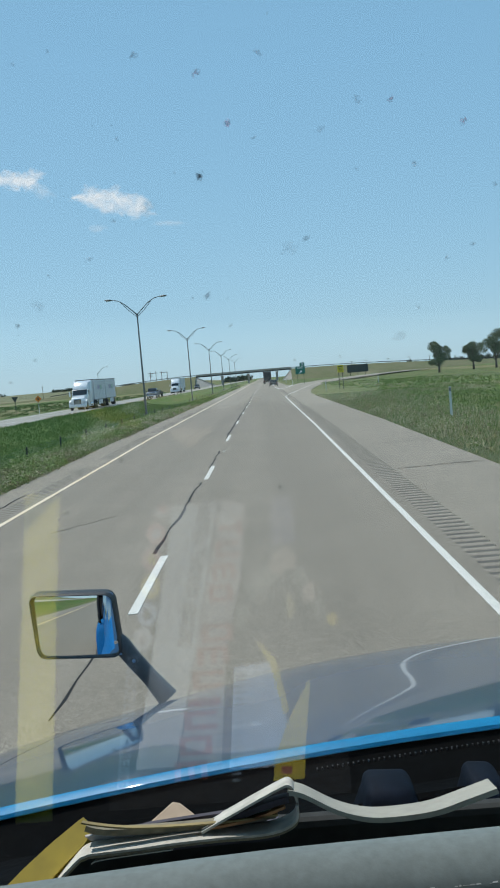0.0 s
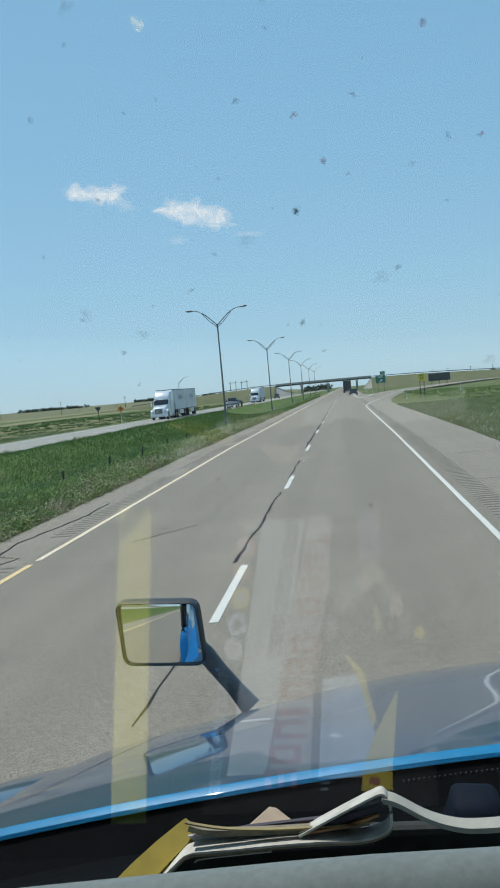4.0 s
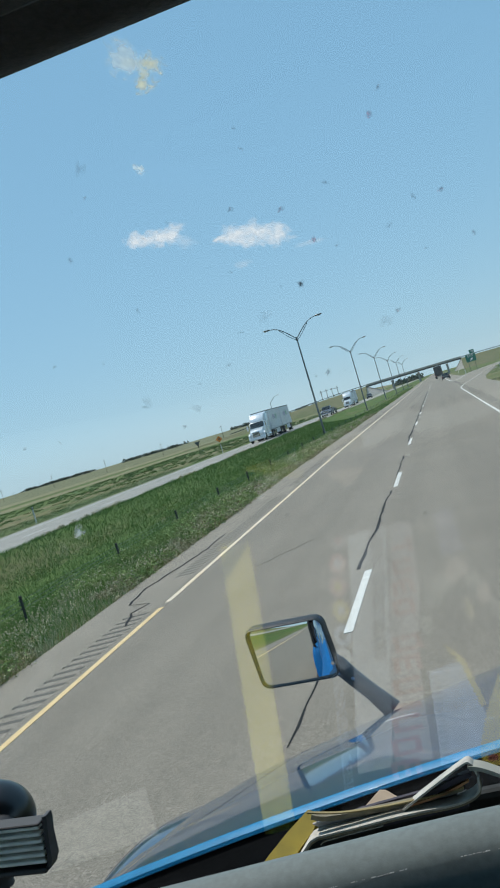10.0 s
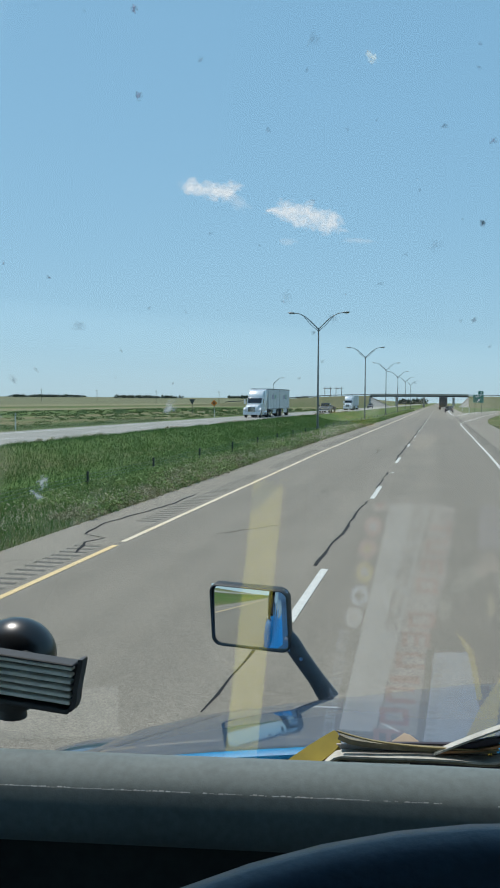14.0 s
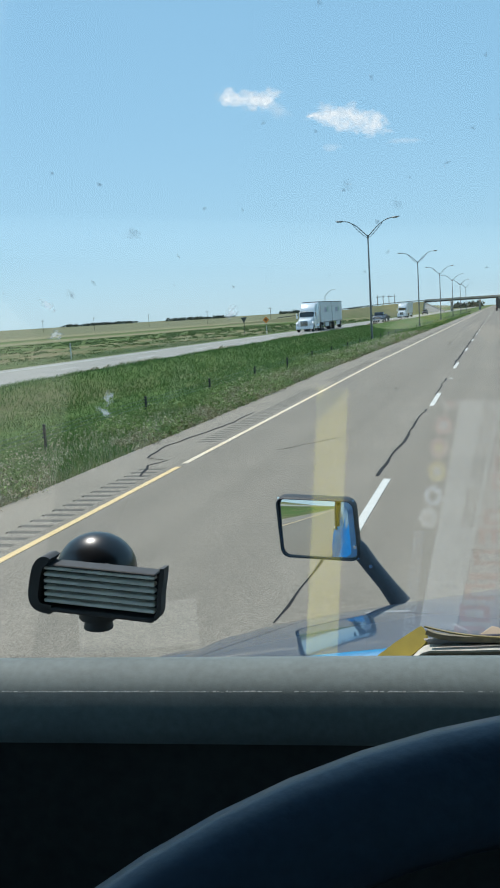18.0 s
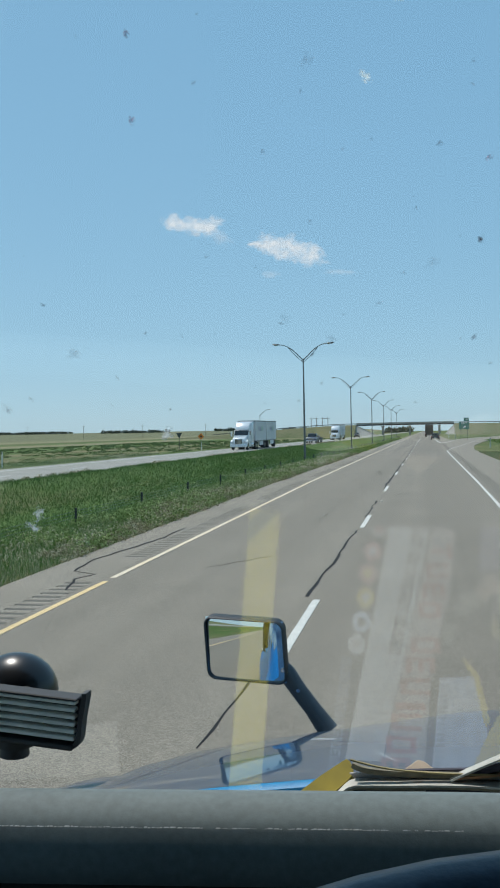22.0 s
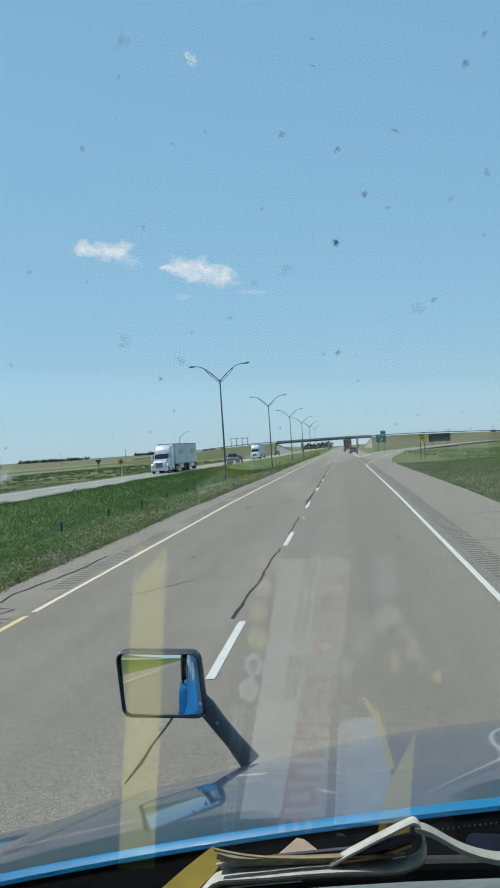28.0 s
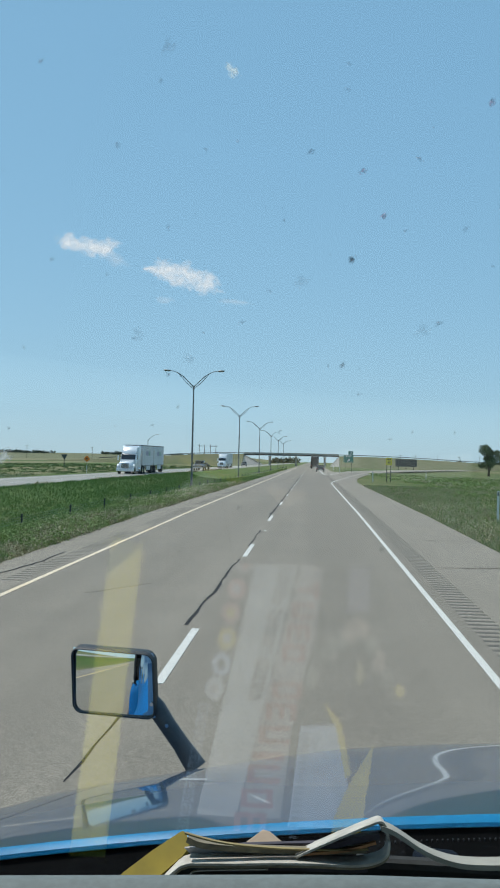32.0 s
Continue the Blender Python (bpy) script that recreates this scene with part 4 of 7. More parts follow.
exit_sign, panel = sign("exit_sign", (8.0, 205.0, grade(205) - 0.1), 2.2, 1.75, SIGN_GREEN, "green exit sign with white letters, arrow and number tab", 2.4)
part("border", boxed(-1.05, 1.05, -0.026, -0.021, 4.05, 4.10), SIGN_WHITE, panel)
lettering("EXIT", 0.62, SIGN_WHITE, panel, (0.0, -0.024, 3.72), "lettering")
arrow = bmesh.new()
verts = [arrow.verts.new((x, -0.026, z)) for x, z in ((-0.35, 2.62), (-0.25, 2.52), (0.12, 2.86), (0.26, 2.72), (0.36, 3.16), (-0.10, 3.08), (0.03, 2.95))]
arrow.faces.new(verts)
part("arrow", arrow, SIGN_WHITE, panel)
tab_part = part("number_tab", boxed(-0.05, 1.05, -0.02, 0.0, 4.19, 4.95, bevel=0.015, segments=1), SIGN_GREEN, exit_sign)
lettering("18", 0.55, SIGN_WHITE, tab_part, (0.5, -0.024, 4.57), "lettering")

speed_sign, panel = sign("advisory_sign", (9.2, 112.0, ground_height(9.2, 112.0)), 0.76, 0.92, SIGN_YELLOW, "yellow advisory speed sign on two thin posts", 2.1)
lettering("30", 0.42, SIGN_BLACK, panel, (0.0, -0.024, 2.45), "lettering")
part("word_bar", boxed(-0.25, 0.25, -0.026, -0.021, 2.78, 2.88), SIGN_BLACK, panel)

diamond = thing("warning_sign", (-52.0, 205.0, ground_height(-52, 205)), "orange diamond warning sign on a short post", "road sign")
dia = boxed(-0.55, 0.55, -0.02, 0.0, -0.55, 0.55, bevel=0.02, segments=1)
bmesh.ops.transform(dia, matrix=Matrix.Translation((0, 0, 2.3)) @ pose(0, 0, 0, 0, 45, 0), verts=dia.verts)
dia_part = part("panel", dia, SIGN_ORANGE, diamond)
part("symbol", boxed(-0.22, 0.22, -0.026, -0.021, 2.15, 2.45), SIGN_BLACK, dia_part)
part("post", boxed(-0.04, 0.04, 0.004, 0.08, -0.4, 2.6), DARK_STEEL, diamond)

rear_sign = thing("guide_sign", (-33.0, 178.0, ground_height(-33, 178)), "dark back of a small guide sign on two posts", "road sign")
part("panel", boxed(-0.6, 0.6, -0.02, 0.02, 2.0, 3.2, bevel=0.01, segments=1), SIGN_BACK, rear_sign)
for x in (-0.45, 0.45):
    part("post", boxed(x - 0.05, x + 0.05, 0.022, 0.12, -0.4, 3.3), DARK_STEEL, rear_sign)

yield_sign = thing("yield_sign", (-47.0, 168.0, ground_height(-47, 168)), "dark back of a triangular yield sign on a post", "road sign")
tri = bmesh.new()
faces = [[tri.verts.new((x, y, z)) for x, z in ((-0.62, 3.1), (0.62, 3.1), (0.0, 2.05))] for y in (-0.015, 0.015)]
tri.faces.new(faces[0])
tri.faces.new(faces[1][::-1])
for i in range(3):
    tri.faces.new((faces[0][i], faces[1][i], faces[1][(i + 1) % 3], faces[0][(i + 1) % 3]))
part("panel", tri, SIGN_BACK, yield_sign)
part("post", boxed(-0.04, 0.04, 0.018, 0.09, -0.4, 3.0), DARK_STEEL, yield_sign)

board = thing("billboard", (37.0, 360.0, ground_height(37, 360)), "dark back of a wide roadside billboard", "billboard")
part("panel", boxed(-4.2, 4.2, -0.15, 0.15, 1.6, 4.6, bevel=0.05, segments=1), SIGN_BACK, board)
for x in (-3.6, -2.4, -1.2, 0, 1.2, 2.4, 3.6):
    part("rib", boxed(x - 0.06, x + 0.06, -0.22, -0.155, 1.6, 4.6), DARK_STEEL, board)
for x in (-3.0, 0.0, 3.0):
    part("post", boxed(x - 0.12, x + 0.12, 0.16, 0.4, -1.0, 3.0), DARK_STEEL, board)


# ---- overpass ----
def overpass():
    y0, y1 = 474.0, 486.0
    bridge = thing("overpass", (0, 480, grade(480)), "long low concrete road bridge over the highway", "bridge")
    base = grade(480)

    def deck_z(x):
        return 6.1 - 0.00016 * (x + 8) ** 2
    xs = [-36 + 5 * i for i in range(11)]
    for name, lo, hi, dy, mat, lab in (("deck", -0.30, 0.0, 0.4, CONCRETE, "pale deck edge"), ("girder", -0.95, -0.302, 0.0, DARK_STEEL, "dark weathered steel girders"),
                                       ("parapet", 0.003, 0.6, 0.3, CONCRETE, "low concrete parapet")):
        bm = bmesh.new()
        rows = []
        for x in xs:
            z = deck_z(x)
            rows.append([bm.verts.new(p) for p in ((x, y0 - 480 - dy, z + lo), (x, y1 - 480 + dy, z + lo), (x, y1 - 480 + dy, z + hi), (x, y0 - 480 - dy, z + hi))])
        for p, q in zip(rows, rows[1:]):
            for i in range(4):
                bm.faces.new((p[i], q[i], q[(i + 1) % 4], p[(i + 1) % 4]))
        bm.faces.new(rows[0])
        bm.faces.new(rows[-1])
        part(name, bm, mat, bridge, lab)
    for x in (-22.5, -8.6, 6.6):
        part("pier_cap", boxed(x - 0.6, x + 0.6, -6, 6, deck_z(x) - 1.8, deck_z(x) - 1.16), CONCRETE, bridge)
        for y in (-4.5, 0, 4.5):
            part("pier", tubed([(x, y, -0.8), (x, y, deck_z(x) - 1.8)], [0.5, 0.5], 12), CONCRETE, bridge, smooth=True)
    for s, x0, x1 in ((-1, -36.0, -25.0), (1, 14.0, 8.9)):
        bm = bmesh.new()
        a = [bm.verts.new(p) for p in ((x0, -7, 4.9), (x0, 7, 4.9), (x1, 9, -0.6), (x1, -9, -0.6), (x0 + s * 9, -24, -0.9), (x0, 7, -1.0))]
        for f in ((0, 1, 2, 3), (4, 5, 1, 0), (3, 2, 5, 4), (0, 3, 4), (1, 5, 2)):
            bm.faces.new([a[i] for i in f])
        part("slope_paving", bm, CONCRETE, bridge, "pale concrete slope under the bridge end")
    return bridge


overpass()


def embankment(side):
    """Grass ramp that carries the crossing road up to the bridge."""
    bm = bmesh.new()
    rows = []
    for i in range(16):
        x = (-36.0 - 7 * i) if side < 0 else (14.0 + 11 * i)
        k = max(0.0, 1 - i / 15)
        top = grade(480) + 5.3 * (k * k * (3 - 2 * k)) + 0.3
        low = ground_height(x, 480) - 0.5
        wide = 7 + 2.6 * max(0.0, top - low)
        rows.append([bm.verts.new(p) for p in ((x, 480 - wide, low), (x, 473, top), (x, 487, top), (x, 480 + wide, low))])
    for p, q in zip(rows, rows[1:]):
        for i in range(3):
            bm.faces.new((p[i], p[i + 1], q[i + 1], q[i]))
        bm.faces.new((p[0], q[0], q[3], p[3]))
    bm.faces.new(rows[0])
    bm.faces.new(rows[-1])
    ob = finish("embankment", bm, EMBANK)
    return tagged(ob, "grassy embankment leading up to the bridge", "embankment", kind="structure")


embankment(-1)
embankment(1)


def guard_rail(side):
    """Steel rail on posts along the edge of the crossing road, from the bridge end down the ramp."""
    rail = thing("guard_rail", (0, 473.4, 0), "dark weathered steel guard rail along the crossing road", "guard rail", "rails by the bridge")
    run = []
    for i in range(12):
        x = (-36.4 - 7 * i) if side < 0 else (14.4 + 11 * i)
        k = max(0.0, 1 - i / 15)
        run.append((x, grade(480) + 5.3 * (k * k * (3 - 2 * k)) + 0.3))
    bm = bmesh.new()
    rows = [[bm.verts.new(p) for p in ((x, -0.05, z + 0.45), (x, 0.05, z + 0.45), (x, 0.05, z + 0.78), (x, -0.05, z + 0.78))] for x, z in run]
    for p, q in zip(rows, rows[1:]):
        for i in range(4):
            bm.faces.new((p[i], q[i], q[(i + 1) % 4], p[(i + 1) % 4]))
    bm.faces.new(rows[0])
    bm.faces.new(rows[-1])
    part("beam", bm, DARK_STEEL, rail)
    for x, z in run:
        part("post", boxed(x - 0.08, x + 0.08, 0.06, 0.2, z - 0.25, z + 0.74), DARK_STEEL, rail)
    return rail


guard_rail(-1)
guard_rail(1)


# ---- far things ----
def utility_pole(at, height=9.0):
    pole = thing("utility_pole", at, "weathered wooden utility pole with a crossarm", "utility pole", "poles across the fields")
    part("pole", tubed([(0, 0, -0.5), (0, 0, height)], [0.16, 0.11], 8), BARK, pole)
    part("crossarm", boxed(-1.1, 1.1, -0.06, 0.06, height - 0.8, height - 0.65), BARK, pole)
    for x in (-1.0, -0.4, 0.4, 1.0):
        part("insulator", tubed([(x, 0, height - 0.65), (x, 0, height - 0.45)], [0.05, 0.04], 6), STEEL, pole)
    return pole


model_pole = utility_pole((60, 620, ground_height(60, 620)))
pole_rng = random.Random(5)
for i in range(22):
    x, y = 70 + 17 * i, 620 + 14 * i
    copy_thing(model_pole, pose(x, y, ground_height(x, y), 0, 0, pole_rng.uniform(-20, 20)))
for i in range(9):
    x, y = -95 - 46 * i, 560 + 10 * i
    copy_thing(model_pole, pose(x, y, ground_height(x, y), 0, 0, pole_rng.uniform(-20, 20)))
for x0 in (-64.0, -57.5):
    frame_pole = thing("power_frame", (x0, 520, ground_height(x0, 520)), "tall H-shaped wooden transmission pole pair", "utility pole", "transmission poles")
    for x in (-1.6, 1.6):
        part("pole", tubed([(x, 0, -0.5), (x, 0, 11.5)], [0.2, 0.14], 8), BARK, frame_pole)
    part("crossarm", boxed(-2.6, 2.6, -0.1, 0.1, 10.4, 10.65), BARK, frame_pole)


def tree(at, height, spread, seed):
    rng = random.Random(seed)
    t = thing("tree", at, "broad dark green cottonwood standing alone in the grass", "tree", "lone trees")
    bm = bmesh.new()
    tube(bm, [(0, 0, -0.3), (0.05, 0, height * 0.16), (0.0, 0.1, height * 0.34), (0.15, 0, height * 0.6)], [0.34, 0.27, 0.2, 0.08], 9)
    tips = []
    for i in range(9):
        a = 2 * math.pi * i / 9 + rng.uniform(-0.3, 0.3)
        r, z = spread * rng.uniform(0.45, 0.8), height * rng.uniform(0.34, 0.88)
        mid = (0.4 * r * math.cos(a), 0.4 * r * math.sin(a), height * 0.3 + 0.35 * (z - height * 0.3))
        tip = (r * math.cos(a), r * math.sin(a), z)
        tube(bm, [(0, 0, height * rng.uniform(0.18, 0.34)), mid, tip], [0.13, 0.08, 0.03], 6)
        tips.append(tip)
    part("trunk", bm, BARK, t, "grey forked trunk and limbs")
    np_rng = np.random.default_rng(seed)
    centres = [(*tip, spread * rng.uniform(0.24, 0.40)) for tip in tips] + [(rng.uniform(-.3, .3) * spread, rng.uniform(-.3, .3) * spread, height * rng.uniform(0.42, 0.92), spread * rng.uniform(0.24, 0.40)) for _ in range(9)]
    verts = []
    for cx, cy, cz, r in centres:
        n = 460
        d = np_rng.normal(0, 1, (n, 3))
        d /= np.linalg.norm(d, axis=1)[:, None]
        p = np.array([cx, cy, cz]) + d * (r * np_rng.random(n) ** 0.4)[:, None] * np.array([1, 1, 0.9])
        p[:, 2] = np.maximum(p[:, 2], height * 0.2)
        u, v = np_rng.normal(0, 1, (n, 3)), np_rng.normal(0, 1, (n, 3))
        s = 0.26
        verts.append(np.stack([p, p + s * u / np.linalg.norm(u, axis=1)[:, None], p + s * v / np.linalg.norm(v, axis=1)[:, None]], 1))
    verts = np.concatenate(verts).reshape(-1, 3)
    raw_mesh("crown", verts, np.arange(len(verts)).reshape(-1, 3), LEAF, t)
    return t


tree((46.2, 241, ground_height(46.2, 241)), 8.0, 3.6, 21)
tree((56.0, 244, ground_height(56, 244)), 7.2, 3.4, 22)
tree((60.8, 239, ground_height(60.8, 239)), 9.8, 4.4, 23)


def far_trees():
    """Shelter belts and bushes on the horizon, each clump of a few leaf masses."""
    rng = np.random.default_rng(31)
    verts, faces = [], []
    spots = []
    for x0, x1, y, n, size in ((-700, -560, 1900, 70, 5), (-560, -420, 2400, 60, 6), (-330, -250, 2100, 40, 5), (-1150, -950, 2300, 90, 6), (60, 130, 900, 70, 4), (130, 420, 1500, 60, 7),
                               (20, 70, 700, 30, 4), (350, 800, 1700, 60, 8), (-60, -20, 1300, 30, 6), (100, 190, 420, 14, 2.5)):
        for _ in range(n):
            spots.append((rng.uniform(x0, x1), y + rng.uniform(-40, 40) * min(1, y / 900), size * rng.uniform(0.5, 1.1)))
    for x, y, s in spots:
        for _ in range(26):
            c = np.array([x + rng.normal(0, 0.45 * s), y + rng.normal(0, 0.3 * s), ground_height(x, y) + s * rng.uniform(0.1, 0.95)])
            d = rng.normal(0, 0.35 * s, (3, 3))
            k = len(verts)
            verts.extend(c + d)
            faces.append((k, k + 1, k + 2))
    ob = raw_mesh("tree_belt", np.array(verts), np.array(faces), FAR_TREES)
    return tagged(ob, "dark tree belts and bushes along the horizon", "trees", kind="stuff")


far_trees()


def cloud(lab, puffs, mat):
    """A far cloud of overlapping soft puffs: (x, z, half width, half height, tilt) each."""
    c = thing("cloud", (puffs[0][0], 3500, puffs[0][1]), lab, "cloud", "clouds", "structure")
    for k, (x, z, w, h, tilt) in enumerate(puffs):
        bm = bmesh.new()
        bmesh.ops.create_grid(bm, x_segments=6, y_segments=6, size=1.0)
        for v in bm.verts:
            v.co.z = 0.25 * (1 - v.co.x ** 2) * (1 - v.co.y ** 2)
        ob = part("puff", bm, mat, c)
        ob.matrix_local = pose(x - puffs[0][0], 6.0 * k, z - puffs[0][1], 90, 0, 0) @ pose(0, 0, 0, 0, 0, -tilt) @ Matrix.Diagonal((1.55 * w, 1.55 * h, 20, 1))
    return c


cloud("small bright white fair-weather cloud", [(-586, 722, 68, 40, 12), (-514, 704, 80, 52, 12), (-436, 680, 72, 46, 14), (-650, 732, 42, 15, 3)], CLOUD)
cloud("small ragged white fair-weather cloud", [(-974, 832, 54, 36, 8), (-902, 816, 68, 42, 12), (-834, 816, 56, 36, -8)], CLOUD)
cloud("thin white veil trailing below a cloud", [(-800, 770, 62, 32, 24)], WISP)
cloud("thin white wisp beside the clouds", [(-312, 602, 70, 11, 4)], WISP)
cloud("faint wisp under the brighter cloud", [(-592, 608, 36, 16, 4)], WISP)


# ---- traffic ----
def wheel(parent, x, y, r, w, sub="wheel", rim_mat=None):
    side = 1 if x > 0 else -1
    tyre_bm = bmesh.new()
    tube(tyre_bm, [(x - w / 2, y, r), (x - w / 2 + 0.04, y, r), (x + w / 2 - 0.04, y, r), (x + w / 2, y, r)], [r * 0.88, r, r, r * 0.88], 20)
    hub = part(sub, tyre_bm, RUBBER, parent)
    part("rim", tubed([(x + side * (w / 2 - 0.02), y, r), (x + side * (w / 2 + 0.012), y, r)], [r * 0.58, r * 0.5], 14), rim_mat or CHROME, hub, "bright metal rim")
    return hub


def trailer_box(parent, y0, y1, mat, bars=None):
    body = part("trailer_body", boxed(-1.29, 1.29, y0, y1, 1.18, 4.05, bevel=0.04), mat, parent)
    part("roof_rail", boxed(-1.305, 1.305, y0 - 0.01, y1 + 0.01, 3.93, 4.07, bevel=0.02), STEEL, body)
    part("floor_rail", boxed(-1.305, 1.305, y0 - 0.01, y1 + 0.01, 1.10, 1.22, bevel=0.02), STEEL, body)
    n = int((y1 - y0) / 1.2)
    for i in range(1, n):
        y = y0 + (y1 - y0) * i / n
        for s in (-1, 1):
            part("seam", boxed(min(s * 1.29, s * 1.302), max(s * 1.29, s * 1.302), y - 0.02, y + 0.02, 1.22, 3.93), TRAILER_WHITE, body)
    if bars:
        a, b = bars
        for s in (-1, 1):
            for k, (p, q) in enumerate(((0.0, 0.16), (0.22, 0.36), (0.42, 0.58), (0.64, 0.78), (0.82, 1.0))):
                part("marking_bar", boxed(min(s * 1.296, s * 1.308), max(s * 1.296, s * 1.308), a + (b - a) * p, a + (b - a) * q, 2.55, 3.20), GREY_BAR if k < 3 else TEAL_BAR, body)
    return body


def semi(at, label, trailers=1, marks=False, spin=0.0):
    """Long-nosed tractor with a box trailer; the front points to -y."""
    s = thing("semi_truck", Matrix.Translation(at) @ pose(0, 0, 0, 0, 0, spin), label, "truck", "oncoming trucks")
    part("hood", prismed([(0.18, 0.75), (0.10, 1.25), (0.35, 1.62), (1.2, 1.82), (2.05, 1.98), (2.05, 0.75)], -0.88, 0.88, 0.09), TRUCK_WHITE, s, smooth=True)
    cab = part("cab", prismed([(2.0, 0.8), (2.0, 2.0), (2.55, 2.78), (3.7, 2.85), (3.7, 0.8)], -1.08, 1.08, 0.08), TRUCK_WHITE, s, smooth=True)
    part("windscreen", prismed([(2.02, 2.02), (2.50, 2.70), (2.47, 2.72), (1.99, 2.04)], -0.98, 0.98), DARK_GLASS, cab)
    part("sleeper", prismed([(3.6, 0.85), (3.6, 3.0), (3.9, 3.75), (4.4, 3.92), (5.35, 3.95), (5.35, 0.85)], -1.18, 1.18, 0.09), TRUCK_WHITE, s, smooth=True)
    part("roof_fairing", prismed([(2.55, 2.80), (3.0, 3.30), (3.6, 3.72), (4.3, 3.90), (4.3, 2.86)], -1.0, 1.0, 0.10), TRUCK_WHITE, s, smooth=True)
    for sd in (-1, 1):
        part("side_window", boxed(min(sd * 1.085, sd * 1.095), max(sd * 1.085, sd * 1.095), 2.62, 3.45, 2.0, 2.62, bevel=0.004), DARK_GLASS, cab)
        part("door_handle", boxed(min(sd * 1.085, sd * 1.12), max(sd * 1.085, sd * 1.12), 3.35, 3.5, 1.7, 1.76), CHROME, cab)
        part("fender", prismed([(0.25, 0.7), (0.35, 1.15), (0.75, 1.42), (1.35, 1.42), (1.75, 1.1), (1.8, 0.7), (1.6, 0.7), (1.45, 1.02), (1.2, 1.15), (0.85, 1.13), (0.62, 0.95), (0.55, 0.7)],
                               min(sd * 0.82, sd * 1.18), max(sd * 0.82, sd * 1.18)), TRUCK_WHITE, s)
        part("headlamp", boxed(min(sd * 0.66, sd * 1.0), max(sd * 0.66, sd * 1.0), 0.12, 0.4, 0.98, 1.22, bevel=0.05), HEADLAMP, s)
        mir = part("side_mirror", boxed(min(sd * 1.3, sd * 1.5), max(sd * 1.3, sd * 1.5), 2.1, 2.25, 1.85, 2.55, bevel=0.05), TRUCK_WHITE, s)
        part("mirror_arm", tubed([(sd * 1.08, 2.3, 2.5), (sd * 1.4, 2.2, 2.5)], [0.025, 0.025], 6), BLACK_PART, mir)
        part("fuel_tank", tubed([(sd * 0.95, 3.0, 0.72), (sd * 0.95, 4.6, 0.72)], [0.32, 0.32], 14), CHROME, s, smooth=True)
        part("side_skirt", boxed(min(sd * 1.1, sd * 1.15), max(sd * 1.1, sd * 1.15), 2.0, 5.2, 0.42, 0.95, bevel=0.02), TRUCK_WHITE, s)
        part("exhaust_stack", tubed([(sd * 1.05, 5.45, 1.2), (sd * 1.05, 5.45, 3.7)], [0.08, 0.08], 10), CHROME, s)
    grille = part("grille", boxed(-0.52, 0.52, 0.05, 0.25, 0.82, 1.55, bevel=0.06), CHROME, s, "bright grille with dark bars")
    for i in range(6):
        part("grille_bar", boxed(-0.46 + 0.16 * i, -0.36 + 0.16 * i, 0.035, 0.06, 0.9, 1.48), BLACK_PART, grille)
    part("bumper", prismed([(0.0, 0.42), (0.0, 0.78), (0.5, 0.82), (0.5, 0.42)], -1.16, 1.16, 0.05), TRUCK_WHITE, s, smooth=True)
    part("chassis", boxed(-0.5, 0.5, 0.5, 8.2, 0.62, 0.9), BLACK_PART, s)
    for sd in (-1, 1):
        wheel(s, sd * 1.0, 1.18, 0.52, 0.3)
        for y in (6.2, 7.55):
            wheel(s, sd * 0.98, y, 0.52, 0.58)
    if trailers == 1:
        trailer_box(s, 5.95, 20.2, TRAILER_WHITE, (8.5, 12.0) if marks else None)
        axles, ends = (17.6, 18.9), [(5.95, 20.2)]
    else:
        trailer_box(s, 5.95, 14.4, TRAILER_WHITE, (8.3, 11.6))
        trailer_box(s, 15.2, 23.7, TRAILER_WHITE, (17.6, 20.9))
        axles, ends = (13.4, 16.4, 22.6), [(5.95, 14.4), (15.2, 23.7)]
    for y in axles:
        for sd in (-1, 1):
            wheel(s, sd * 0.98, y, 0.52, 0.58)
    for y0, y1 in ends:
        for sd in (-1, 1):
            part("trailer_skirt", boxed(min(sd * 1.2, sd * 1.23), max(sd * 1.2, sd * 1.23), y0 + 3.2, y1 - 3.4 if y1 - y0 > 9 else y1 - 2.2, 0.5, 1.1), TRAILER_WHITE, s)
            part("landing_leg", boxed(sd * 0.8 - 0.07, sd * 0.8 + 0.07, y0 + 2.5, y0 + 2.65, 0.35, 1.15), BLACK_PART, s)
    return s


